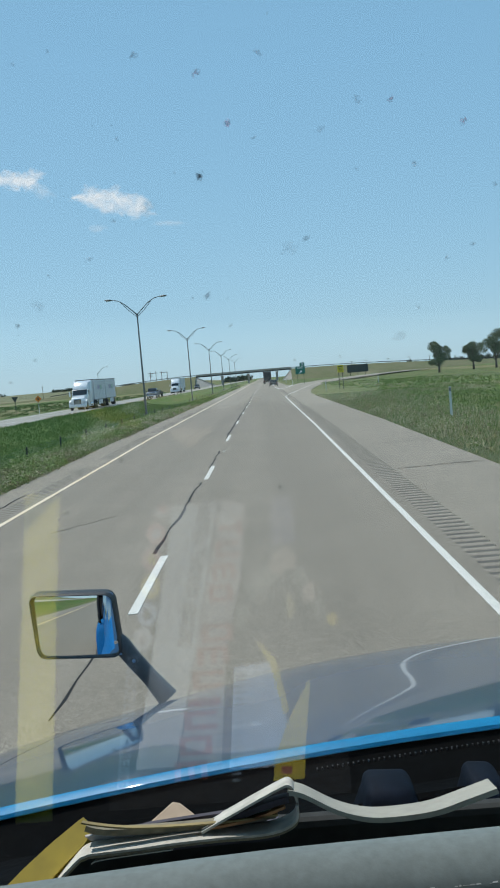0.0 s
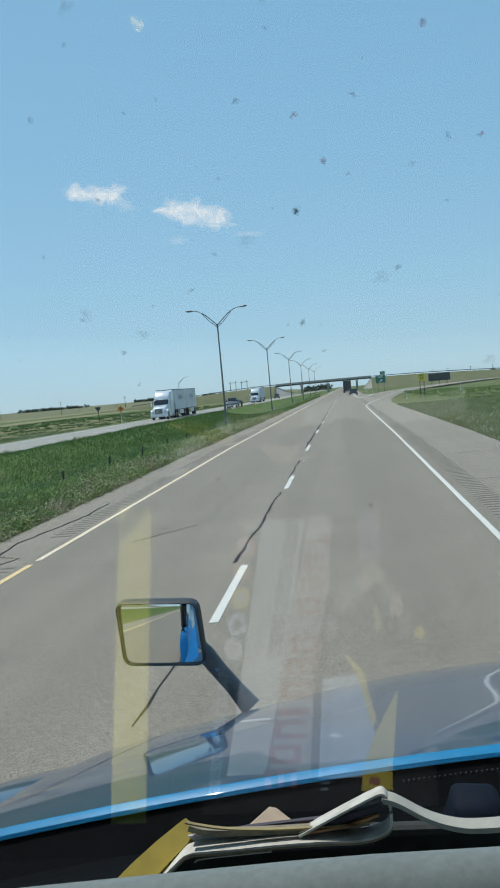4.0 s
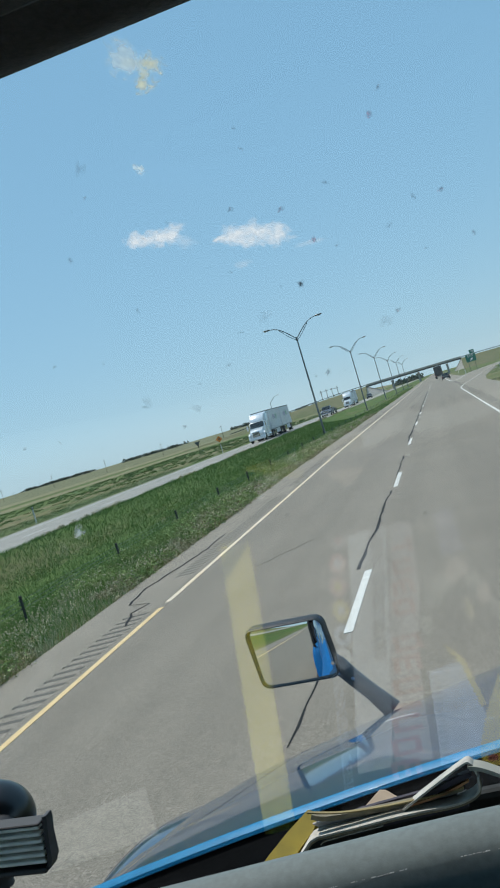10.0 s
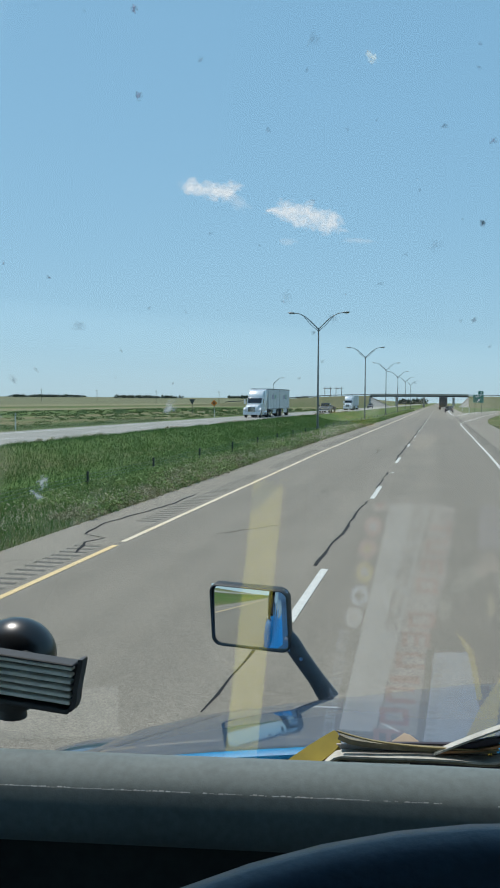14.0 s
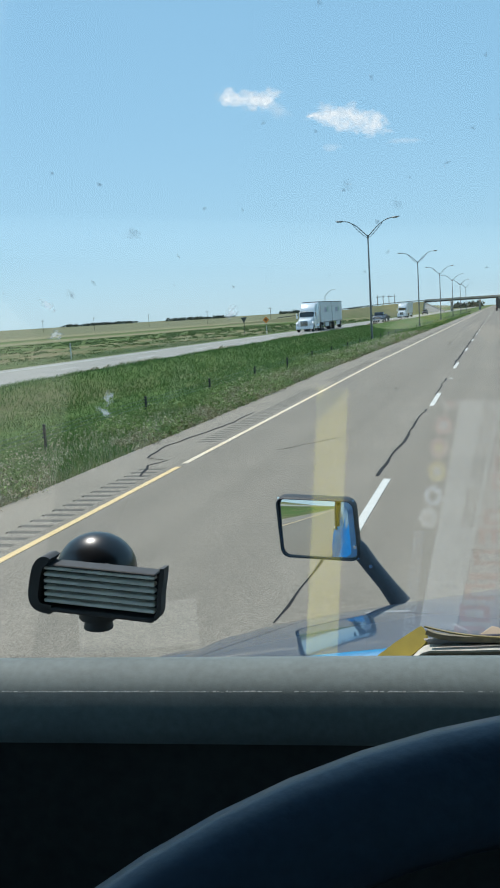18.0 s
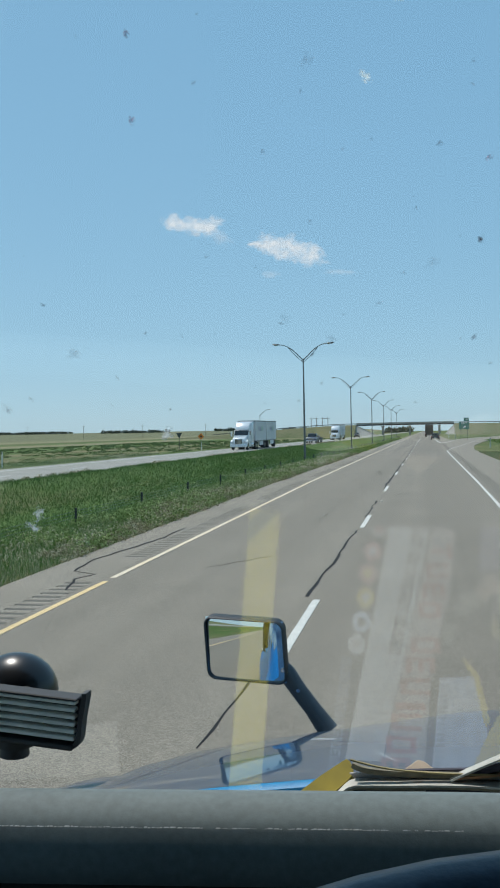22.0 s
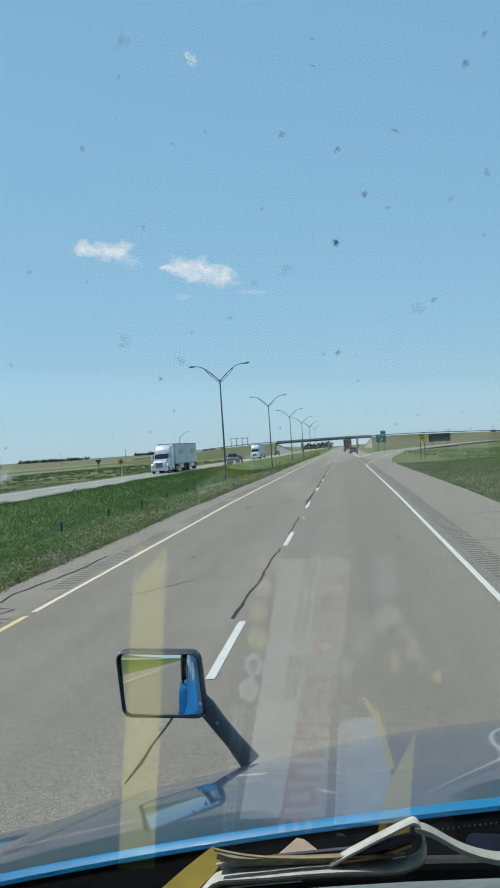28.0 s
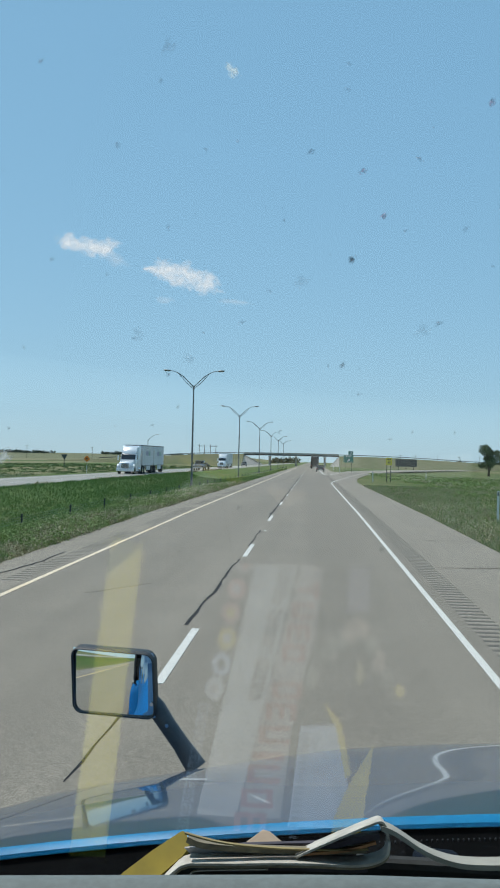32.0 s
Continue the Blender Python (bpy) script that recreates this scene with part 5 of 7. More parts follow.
def lead_truck(at):
    """The dark lorry that drives ahead, seen from behind."""
    s = thing("semi_truck", at, "dark box truck driving ahead in the same lane", "truck")
    body = part("cargo_box", boxed(-1.29, 1.29, 0.0, 9.5, 1.15, 4.0, bevel=0.05), DARK_TRAILER, s)
    for a, b in ((-1.22, -0.02), (0.02, 1.22)):
        door = part("rear_door", boxed(a, b, -0.04, -0.002, 1.25, 3.9, bevel=0.015), DARK_TRAILER, body)
        part("lock_bar", tubed([((a + b) / 2 + 0.3, -0.06, 1.3), ((a + b) / 2 + 0.3, -0.06, 3.85)], [0.022, 0.022], 6), STEEL, door)
        part("hinge", boxed(a - 0.02 if a < -1 else b - 0.02, a + 0.03 if a < -1 else b + 0.03, -0.055, -0.035, 2.4, 2.6), STEEL, door)
    for x in (-1.1, 1.1):
        part("tail_lamp", boxed(x - 0.14, x + 0.14, -0.05, 0.02, 0.92, 1.08, bevel=0.02), RED_LAMP, s)
        part("mud_flap", boxed(x - 0.3, x + 0.3, 0.55, 0.57, 0.2, 0.95), RUBBER, s)
        for y in (1.4, 2.7, 8.2):
            wheel(s, x * 0.9, y, 0.52, 0.5)
    part("bumper", boxed(-1.2, 1.2, -0.02, 0.12, 0.5, 0.62, bevel=0.02), STEEL, s)
    part("chassis", boxed(-0.5, 0.5, 0.1, 11.5, 0.75, 1.12), BLACK_PART, s)
    part("cab", prismed([(9.9, 0.8), (9.9, 3.4), (11.2, 3.2), (11.9, 2.0), (12.6, 1.7), (12.6, 0.6)], -1.1, 1.1, 0.08), DARK_TRAILER, s)
    return s


def passenger_car(at, name, label, paint, spin=0.0, height=1.7, long=4.7):
    c = thing(name, Matrix.Translation(at) @ pose(0, 0, 0, 0, 0, spin), label, "car")
    k, h = long / 4.7, height / 1.7
    body = part("body", prismed([(y * k, z * h) for y, z in ((0.05, 0.35), (0.0, 0.72), (0.12, 0.98), (1.1, 1.08), (1.25, 1.1), (4.3, 1.1), (4.66, 1.0), (4.7, 0.4))], -0.92, 0.92, 0.07), paint, c, smooth=True)
    top = part("cabin", prismed([(y * k, z * h) for y, z in ((1.15, 1.09), (1.95, 1.62), (2.4, 1.7), (3.9, 1.68), (4.5, 1.12), (4.5, 1.09))], -0.78, 0.78, 0.06), DARK_GLASS, c, "dark glazed cabin", smooth=True)
    part("roof", boxed(-0.72, 0.72, 2.1 * k, 3.95 * k, 1.66 * h, 1.72 * h, bevel=0.025), paint, top)
    for x in (-0.79, 0.79):
        part("pillar", boxed(x - 0.03, x + 0.03, 2.9 * k, 3.0 * k, 1.1 * h, 1.67 * h), paint, top)
        part("side_mirror", boxed(min(x * 1.15, x * 1.4), max(x * 1.15, x * 1.4), 1.55 * k, 1.7 * k, 1.08 * h, 1.24 * h, bevel=0.03), paint, c)
        part("headlamp", boxed(x - 0.17, x + 0.13, -0.02, 0.2, 0.72 * h, 0.86 * h, bevel=0.03), HEADLAMP, body)
        part("tail_lamp", boxed(x - 0.1, x + 0.13, long - 0.1, long + 0.015, 0.8 * h, 0.98 * h, bevel=0.03), RED_LAMP, body)
        for y in (0.95, 3.75):
            wheel(c, x * 1.06, y * k, 0.34, 0.22)
    part("grille", boxed(-0.5, 0.5, -0.02, 0.1, 0.55 * h, 0.78 * h, bevel=0.02), BLACK_PART, body)
    part("bumper", boxed(-0.9, 0.9, long - 0.06, long + 0.05, 0.42 * h, 0.62 * h, bevel=0.03), BLACK_PART, body)
    part("number_plate", boxed(-0.26, 0.26, long + 0.052, long + 0.06, 0.46 * h, 0.58 * h), SIGN_WHITE, body)
    return c


def pickup(at):
    """Blue crew-cab pickup with a flat trailer, coming towards the camera."""
    c = thing("pickup_truck", at, "dark blue crew-cab pickup towing a flat trailer", "pickup truck")
    body = part("body", prismed([(0.1, 0.5), (0.02, 1.05), (0.2, 1.25), (1.35, 1.33), (3.5, 1.33), (3.5, 0.5)], -1.0, 1.0, 0.08), BLUE_CAR, c, smooth=True)
    bed = part("bed", boxed(-1.0, 1.0, 3.52, 5.7, 0.6, 1.3, bevel=0.05), BLUE_CAR, c)
    part("bed_rail", boxed(-1.02, 1.02, 3.52, 5.72, 1.28, 1.34, bevel=0.02), BLACK_PART, bed)
    cabin = part("cabin", prismed([(1.25, 1.32), (1.9, 1.9), (2.2, 1.96), (3.35, 1.95), (3.5, 1.32)], -0.86, 0.86, 0.05), DARK_GLASS, c, "dark glazed cabin", smooth=True)
    part("roof", boxed(-0.8, 0.8, 1.95, 3.38, 1.93, 1.99, bevel=0.025), BLUE_CAR, cabin)
    for x in (-0.87, 0.87):
        part("pillar", boxed(x - 0.02, x + 0.02, 2.55, 2.65, 1.32, 1.95), BLUE_CAR, cabin)
        part("side_mirror", boxed(min(x * 1.2, x * 1.45), max(x * 1.2, x * 1.45), 1.5, 1.62, 1.3, 1.58, bevel=0.03), BLACK_PART, c)
        part("headlamp", boxed(x - 0.17, x + 0.12, -0.01, 0.2, 0.92, 1.14, bevel=0.03), HEADLAMP, body)
        for y in (1.0, 4.6):
            wheel(c, x * 1.04, y, 0.40, 0.26)
    grille = part("grille", boxed(-0.62, 0.62, -0.03, 0.1, 0.78, 1.16, bevel=0.03), CHROME, body, "chrome crossbar grille")
    for z in (0.86, 0.97, 1.08):
        part("grille_bar", boxed(-0.56, 0.56, -0.045, -0.03, z - 0.025, z + 0.025), BLACK_PART, grille)
    part("bumper", boxed(-1.0, 1.0, -0.12, 0.12, 0.45, 0.68, bevel=0.04), CHROME, c)
    flat = part("trailer_deck", boxed(-1.1, 1.1, 6.6, 11.2, 0.72, 0.88, bevel=0.02), DARK_STEEL, c)
    part("drawbar", tubed([(0, 5.7, 0.55), (0, 6.7, 0.72)], [0.06, 0.06], 8), DARK_STEEL, flat)
    for x in (-1.0, 1.0):
        for y in (8.6, 9.5):
            wheel(c, x, y, 0.36, 0.24)
        part("trailer_rail", boxed(x * 1.08 - 0.03, x * 1.08 + 0.03, 6.6, 11.2, 0.9, 1.12), DARK_STEEL, c)
    part("cargo", prismed([(7.0, 0.89), (7.2, 1.35), (8.6, 1.5), (10.2, 1.3), (10.6, 0.89)], -0.8, 0.8, 0.05), DARK_TRAILER, c, "dark covered load")
    return c


semi((-25.3, 120.0, grade(130)), "white long-nosed semi truck pulling two short grey-marked trailers", trailers=2, marks=True, spin=0.0)
semi((-25.3, 250.0, grade(260)), "white long-nosed semi truck pulling one plain box trailer", trailers=1)
pickup((-22.7, 178.0, grade(183)))
passenger_car((-25.2, 330.0, grade(332)), "suv", "dark grey suv on the far carriageway", GREY_CAR)
lead_truck((0.75, 297.0, grade(300)))
ahead = passenger_car((0.35, 206.0, grade(208)), "car", "dark sedan driving ahead in the same lane", GREY_CAR, spin=180, height=1.5)
ahead.matrix_world = pose(1.75, 212.0, grade(209), 0, 0, 180)

# ---- the truck that carries the camera ----
TRUCK = thing("truck", (0.3, 1.5, 0.0), "blue conventional truck with grey dash and clear windscreen", "truck")
TRUCK_AT = Vector((0.3, 1.5, 0.0))


def on_truck(name, bm, mat, parent=None, label="", smooth=False):
    """Adds a part whose mesh is given in world metres."""
    bmesh.ops.translate(bm, verts=bm.verts, vec=-TRUCK_AT)
    return part(name, bm, mat, parent or TRUCK, label, smooth)


# pressed swell that runs across the hood: slopes along y, smoothed and summed to heights
PRESS_Y = np.linspace(1.5, 3.4, 191)
press_slope = np.interp(PRESS_Y, (1.50, 1.60, 1.66, 1.72, 1.78, 1.84, 1.90, 1.96, 2.02, 2.10, 2.20, 2.30, 2.42, 2.55, 2.75, 3.0, 3.3),
                        (0.0, 0.0034, -0.0013, -0.0095, -0.0151, -0.0165, -0.0075, 0.0009, 0.0118, 0.023, 0.0333, 0.033, 0.0068, -0.0153, -0.0275, -0.0177, -0.0133))
press_blur = np.exp(-np.linspace(-2, 2, 9) ** 2)
press_slope = np.convolve(np.pad(press_slope, 4, mode="edge"), press_blur / press_blur.sum(), "valid")
PRESS_Z = np.concatenate([[0.0], np.cumsum((press_slope[1:] + press_slope[:-1]) * 0.005)])


def hood_z(x, y):
    """A crowned hood that bends down to the nose, with a lower fender on the driver's side."""
    u = y - 1.5
    z = 2.041 - 0.200 * u - 0.043 * u * u - (0.083 + 0.024 * u) * (x - 0.377) ** 2
    side = min(1.0, max(0.0, (x + 0.34) / 0.16))
    z += side * side * (3 - 2 * side) * float(np.interp(y, PRESS_Y, PRESS_Z))
    near = 1.0 - min(1.0, max(0.0, (x + 0.42) / 0.12))
    z += near * near * (3 - 2 * near) * 0.013 * (math.exp(-((y - 2.0) / 0.45) ** 2) - 0.313)
    v = y - 3.4
    fender = 1.222 + 0.15 * (x + 1.289) - 0.38 * v - 0.12 * v * v - 2.0 * max(0.0, -1.36 - x) ** 2 - 0.35 * max(0.0, 3.1 - y) ** 2
    rear = -0.745 - 0.05 * min(1.0, max(0.0, (2.25 - y) / 0.6))
    s = min(1.0, max(0.0, (rear - x) / 0.13))
    s = s * s * (3 - 2 * s)
    z = z * (1 - s) + fender * s
    return z - 2.6 * max(0.0, x - 1.47) ** 2


def build_hood():
    bm = bmesh.new()
    xs = [-1.50 + 0.07 * i for i in range(9)] + [-0.90 + 2.75 * i / 109 for i in range(110)]
    ys = [1.515 + 1.4 * j / 93 for j in range(93)] + [2.915 + 1.3 * j / 21 for j in range(22)]
    last = len(ys) - 1
    grid = [[bm.verts.new((x, y, hood_z(x, y))) for x in xs] for y in ys]
    for j in range(last):
        for i in range(118):
            bm.faces.new((grid[j][i], grid[j][i + 1], grid[j + 1][i + 1], grid[j + 1][i]))
    # side walls down to the fenders and the nose
    low = [bm.verts.new((v.co.x, v.co.y, 0.7)) for v in grid[-1]]
    for i in range(118):
        bm.faces.new((grid[-1][i], grid[-1][i + 1], low[i + 1], low[i]))
    for col, s in ((0, -1), (118, 1)):
        base = [bm.verts.new((grid[j][col].co.x + 0.02 * s, grid[j][col].co.y, 0.9)) for j in range(last + 1)]
        for j in range(last):
            bm.faces.new((grid[j][col], grid[j + 1][col], base[j + 1], base[j]))
    bm.normal_update()
    # Low steep sides take the matte cab blue, without the hood's sky reflection.
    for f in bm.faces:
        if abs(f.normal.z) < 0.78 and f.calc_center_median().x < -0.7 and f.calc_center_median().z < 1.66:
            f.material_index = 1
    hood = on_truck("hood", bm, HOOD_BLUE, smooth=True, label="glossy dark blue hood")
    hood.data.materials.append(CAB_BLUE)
    return hood


HOOD = build_hood()
lip = bmesh.new()
rows = []
for i in range(61):
    x = -0.86 + 2.67 * i / 60
    z = hood_z(max(x, -0.79), 1.515) - (0.185 * (-0.79 - x) if x < -0.79 else 0.0)
    rows.append([lip.verts.new(p) for p in ((x, 1.513, z + 0.001), (x, 1.508, z + 0.0005), (x, 1.500, z - 0.003), (x, 1.4985, z - 0.0075), (x, 1.504, z - 0.0105), (x, 1.513, z - 0.009))])
for p, q in zip(rows, rows[1:]):
    for k in range(6):
        lip.faces.new((p[k], p[(k + 1) % 6], q[(k + 1) % 6], q[k]))
on_truck("hood_edge", lip, LIP_BLUE, label="bright blue rear edge of the hood, sunlight in its colour", smooth=True)
seam = bmesh.new()
rows = []
for j in range(30):
    y = 2.55 + 1.1 * j / 29
    x = -0.90 - 0.10 * (y - 2.55)
    rows.append([seam.verts.new((x + d, y, hood_z(x + d, y) + 0.0022)) for d in (-0.004, 0.004)])
for p, q in zip(rows, rows[1:]):
    seam.faces.new((p[0], p[1], q[1], q[0]))
on_truck("panel_seam", seam, BLACK_PART, label="dark panel gap along the hood")

seam = bmesh.new()
rows = []
for x, y in curve_line([(-0.742, 1.66), (-0.718, 1.74), (-0.688, 1.86), (-0.6675, 2.04), (-0.655, 2.25)], 8):
    rows.append([seam.verts.new((x + d, y, hood_z(x + d, y) + 0.0016)) for d in (-0.0016, 0.0016)])
for p, q in zip(rows, rows[1:]):
    seam.faces.new((p[0], p[1], q[1], q[0]))
on_truck("panel_seam", seam, BLACK_PART, label="fine dark joint between hood and fender")

# black cowl between hood and glass, with louvres and a wiper
cowl = bmesh.new()
rows = []
for i in range(41):
    x = -0.86 + 2.57 * i / 40
    z = hood_z(max(x, -0.79), 1.515) - (0.185 * (-0.79 - x) if x < -0.79 else 0.0)
    rows.append([cowl.verts.new(p) for p in ((x, 1.51, z - 0.0105), (x, 1.44, z - 0.028), (x, 1.36, z - 0.005), (x, 1.27, 2.00), (x, 1.27, 1.90), (x, 1.51, 1.80))])
for p, q in zip(rows, rows[1:]):
    for k in range(6):
        cowl.faces.new((p[k], p[(k + 1) % 6], q[(k + 1) % 6], q[k]))
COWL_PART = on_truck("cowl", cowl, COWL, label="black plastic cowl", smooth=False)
for i in range(110):
    x = -0.20 + 0.0058 * i
    z = hood_z(x, 1.515) - 0.0145
    slat = boxed(x - 0.0008, x + 0.0008, 1.4835, 1.4865, z - 0.003, z - 0.0002)
    bmesh.ops.translate(slat, verts=slat.verts, vec=-TRUCK_AT)
    finish("louvre", slat, BLACK_PART, COWL_PART)
on_truck("wiper_arm", tubed([(0.25, 1.40, 2.02), (-0.1, 1.335, 2.025), (-0.45, 1.325, 1.995)], [0.009, 0.008, 0.005], 7), COWL)

# hood mirror on its arm
MIRROR_AT = Vector((-0.853, 3.182, 1.728))
mirror = new("hood_mirror")
mirror.parent = TRUCK
mirror.location = MIRROR_AT - TRUCK_AT
shell_bm = bmesh.new()


def rounded(w, h, r, n=5):
    out = []
    for cx, cz, a0 in ((w - r, h - r, 0), (-w + r, h - r, 90), (-w + r, -h + r, 180), (w - r, -h + r, 270)):
        for k in range(n + 1):
            a = radians(a0 + 90 * k / n)
            out.append((cx + r * math.cos(a), cz + r * math.sin(a)))
    return out


HW, HH = 0.1285, 0.1005


def skew(bm):
    """The mirror is a slightly slanted rounded rectangle."""
    for v in bm.verts:
        v.co.x, v.co.z = v.co.x - 0.06 * v.co.z, v.co.z - 0.05 * v.co.x


loops = []
for dy, w, h, r in ((-0.012, HW - 0.0065, HH - 0.0065, 0.020), (-0.024, HW - 0.0065, HH - 0.0065, 0.022), (-0.026, HW - 0.0035, HH - 0.0035, 0.025), (-0.018, HW, HH, 0.03),
                    (0.03, HW, HH, 0.03), (0.05, HW * 0.86, HH * 0.86, 0.03), (0.066, HW * 0.5, HH * 0.5, 0.03)):
    loops.append([shell_bm.verts.new((x, dy, z)) for x, z in rounded(w, h, r)])
for a, b in zip(loops, loops[1:]):
    n = len(a)
    for k in range(n):
        shell_bm.faces.new((a[k], a[(k + 1) % n], b[(k + 1) % n], b[k]))
shell_bm.faces.new(loops[-1])
skew(shell_bm)
housing = finish("housing", shell_bm, BLACK_PART, mirror, "black mirror housing", smooth=True)
BULGE = 1.6
vp_point = Vector((0.085, 0.0, 0.078))
normal = (Vector((0.50, -2.73, 0.62)).normalized() + Vector((-0.035, -1.0, -0.01)).normalized()).normalized()
ball = vp_point - BULGE * normal
glass_bm = bmesh.new()
n = 16
grid = []
for j in range(n + 1):
    row = []
    for i in range(n + 1):
        x, z = (HW - 0.0045) * (2 * i / n - 1), (HH - 0.0045) * (2 * j / n - 1)
        y = ball.y - math.sqrt(BULGE ** 2 - (x - ball.x) ** 2 - (z - ball.z) ** 2)
        row.append(glass_bm.verts.new((x, y, z)))
    grid.append(row)
for j in range(n):
    for i in range(n):
        glass_bm.faces.new((grid[j][i], grid[j][i + 1], grid[j + 1][i + 1], grid[j + 1][i]))
mid_y = grid[n // 2][n // 2].co.y
for v in glass_bm.verts:
    v.co.y -= mid_y + 0.012
skew(glass_bm)
finish("mirror_glass", glass_bm, MIRROR, mirror, "convex mirror glass", smooth=True)
arm_bm = tubed([(0.098, 0.03, -0.045), (0.128, 0.02, -0.080), (0.163, 0.015, -0.128), (0.209, 0.01, -0.186), (0.258, 0.0, -0.250)], [0.022, 0.029, 0.0265, 0.0265, 0.033], 16)
ARM_GREY = material("weathered_black_plastic", (0.052, 0.060, 0.066), 0.42, vary=0.2, scale=30.0, fine=200.0, bump=0.05)
finish("arm", arm_bm, ARM_GREY, mirror, "weathered dark grey mirror arm", smooth=True)
for at_x, at_z in ((0.118, -0.060), (0.166, -0.122)):
    finish("bolt", tubed([(at_x, -0.016, at_z), (at_x, -0.004, at_z)], [0.006, 0.007], 8), CHROME, mirror, "small bright bolt")

# windscreen: inner face reflects, outer face is clear
def glass_y(z):
    return 0.984 - 0.6 * (z - 2.538)


pane = bmesh.new()
inner = [pane.verts.new((x, glass_y(z), z)) for x, z in ((-1.03, 2.02), (1.32, 2.02), (1.32, 2.70), (-1.03, 2.70))]
outer = [pane.verts.new((v.co.x, v.co.y + 0.006, v.co.z + 0.0036)) for v in inner]
f_in = pane.faces.new(inner)
f_out = pane.faces.new(outer[::-1])
sides = [pane.faces.new((inner[i], outer[i], outer[(i + 1) % 4], inner[(i + 1) % 4])) for i in range(4)]
pane.normal_update()
if f_in.normal.y > 0:
    for f in pane.faces:
        f.normal_flip()
for f in [f_out] + sides:
    f.material_index = 1
bmesh.ops.translate(pane, verts=pane.verts, vec=-TRUCK_AT)
me = bpy.data.meshes.new("windscreen")
pane.to_mesh(me)
pane.free()
me.materials.append(PANE)
me.materials.append(CLEAR)
SCREEN = new("windscreen", me)
SCREEN.parent = TRUCK
SCREEN.visible_shadow = False
SCREEN["label"] = "clear windscreen specked with dried insects"


disc_bm = bmesh.new()
rim_n = 20
mid = disc_bm.verts.new((0, 0, 0))
rim = [disc_bm.verts.new((math.cos(2 * math.pi * k / rim_n), math.sin(2 * math.pi * k / rim_n), 0)) for k in range(rim_n)]
for k in range(rim_n):
    disc_bm.faces.new((mid, rim[k], rim[(k + 1) % rim_n]))
DISC = bpy.data.meshes.new("fleck")
disc_bm.to_mesh(DISC)
disc_bm.free()
DISCS = {}


def splat(x, z, r, mat, seed, stretch=1.0, name="insect_splat"):
    """A dried fleck on the outside of the glass."""
    if mat.name not in DISCS:
        DISCS[mat.name] = DISC.copy()
        DISCS[mat.name].materials.append(mat)
    ob = new(name, DISCS[mat.name])
    ob.parent = SCREEN
    at = Vector((x, glass_y(z) + 0.0122, z)) - TRUCK_AT
    ob.matrix_local = pose(*at, 120.96, 0, 0) @ pose(0, 0, 0, 0, 0, random.Random(seed).uniform(0, 180)) @ Matrix.Diagonal((0.85 * r * stretch, 0.85 * r, 1, 1))
    return ob


DARK_FLECKS = ((-0.183, 2.559), (-0.164, 2.570), (-0.193, 2.509), (-0.115, 2.493), (-0.101, 2.499), (-0.134, 2.540), (-0.091, 2.527), (-0.250, 2.484), (-0.313, 2.508),
               (-0.356, 2.457), (-0.361, 2.477), (-0.212, 2.593), (-0.381, 2.599), (-0.272, 2.596), (-0.167, 2.629), (-0.381, 2.498), (-0.552, 2.517), (-0.585, 2.527),
               (-0.581, 2.451), (-0.472, 2.441), (-0.603, 2.443), (-0.419, 2.637), (-0.218, 2.362), (-0.318, 2.390), (-0.361, 2.356))
FAINT_FLECKS = ((-0.130, 2.468), (-0.259, 2.484), (-0.176, 2.444), (-0.217, 2.439), (-0.367, 2.352), (-0.296, 2.526), (-0.217, 2.558), (-0.331, 2.597), (-0.313, 2.601),
                (-0.337, 2.502), (-0.253, 2.635), (-0.253, 2.624), (-0.165, 2.540), (-0.394, 2.534), (-0.480, 2.495), (-0.453, 2.492), (-0.508, 2.465), (-0.517, 2.445),
                (-0.399, 2.444), (-0.239, 2.482), (-0.239, 2.467), (-0.355, 2.559), (-0.287, 2.563), (-0.354, 2.628), (-0.427, 2.542), (-0.374, 2.445), (-0.429, 2.493),
                (-0.203, 2.444), (-0.290, 2.442))
fleck_rng = random.Random(17)
SPLAT_BLACK = film_material("dried_insect_black", (0.05, 0.05, 0.06), 0.80, 0.9)
splat(-0.247, 2.543, 0.0034, SPLAT_BLACK, 99, 1.25)
splat(-0.2472, 2.5431, 0.0024, SPLAT_BLACK, 98, 1.1)
for i, (x, z) in enumerate(DARK_FLECKS):
    splat(x, z, fleck_rng.uniform(0.0018, 0.0028), (SPLAT_FAINT, SPLAT_DARK, SPLAT_BROWN)[i % 3], 100 + i, fleck_rng.uniform(1.0, 1.7))
for i, (x, z) in enumerate(FAINT_FLECKS):
    splat(x, z, fleck_rng.uniform(0.0014, 0.0022), SPLAT_FAINT, 140 + i, fleck_rng.uniform(1.0, 1.8))
for i, (x, z) in enumerate(((-0.147, 2.569), (-0.230, 2.565), (-0.110, 2.557), (-0.243, 2.587), (-0.176, 2.618), (-0.456, 2.664), (-0.462, 2.621))):
    splat(x, z, fleck_rng.uniform(0.0026, 0.0038) if i > 3 else 0.0026, SPLAT_PINK, 180 + i, 1.3)
splat(-0.456, 2.663, 0.0022, SPLAT_DARK, 189, 1.2)
for i, (x, z) in enumerate(((-0.277, 2.531), (-0.140, 2.453), (-0.347, 2.487), (-0.202, 2.505), (-0.349, 2.643), (-0.378, 2.501), (-0.538, 2.483), (-0.603, 2.444))):
    splat(x, z, fleck_rng.uniform(0.0045, 0.0065), SMEAR, 200 + i, 1.4)
splat(-0.536, 2.485, 0.0036, SPLAT_FAINT, 215, 1.7)
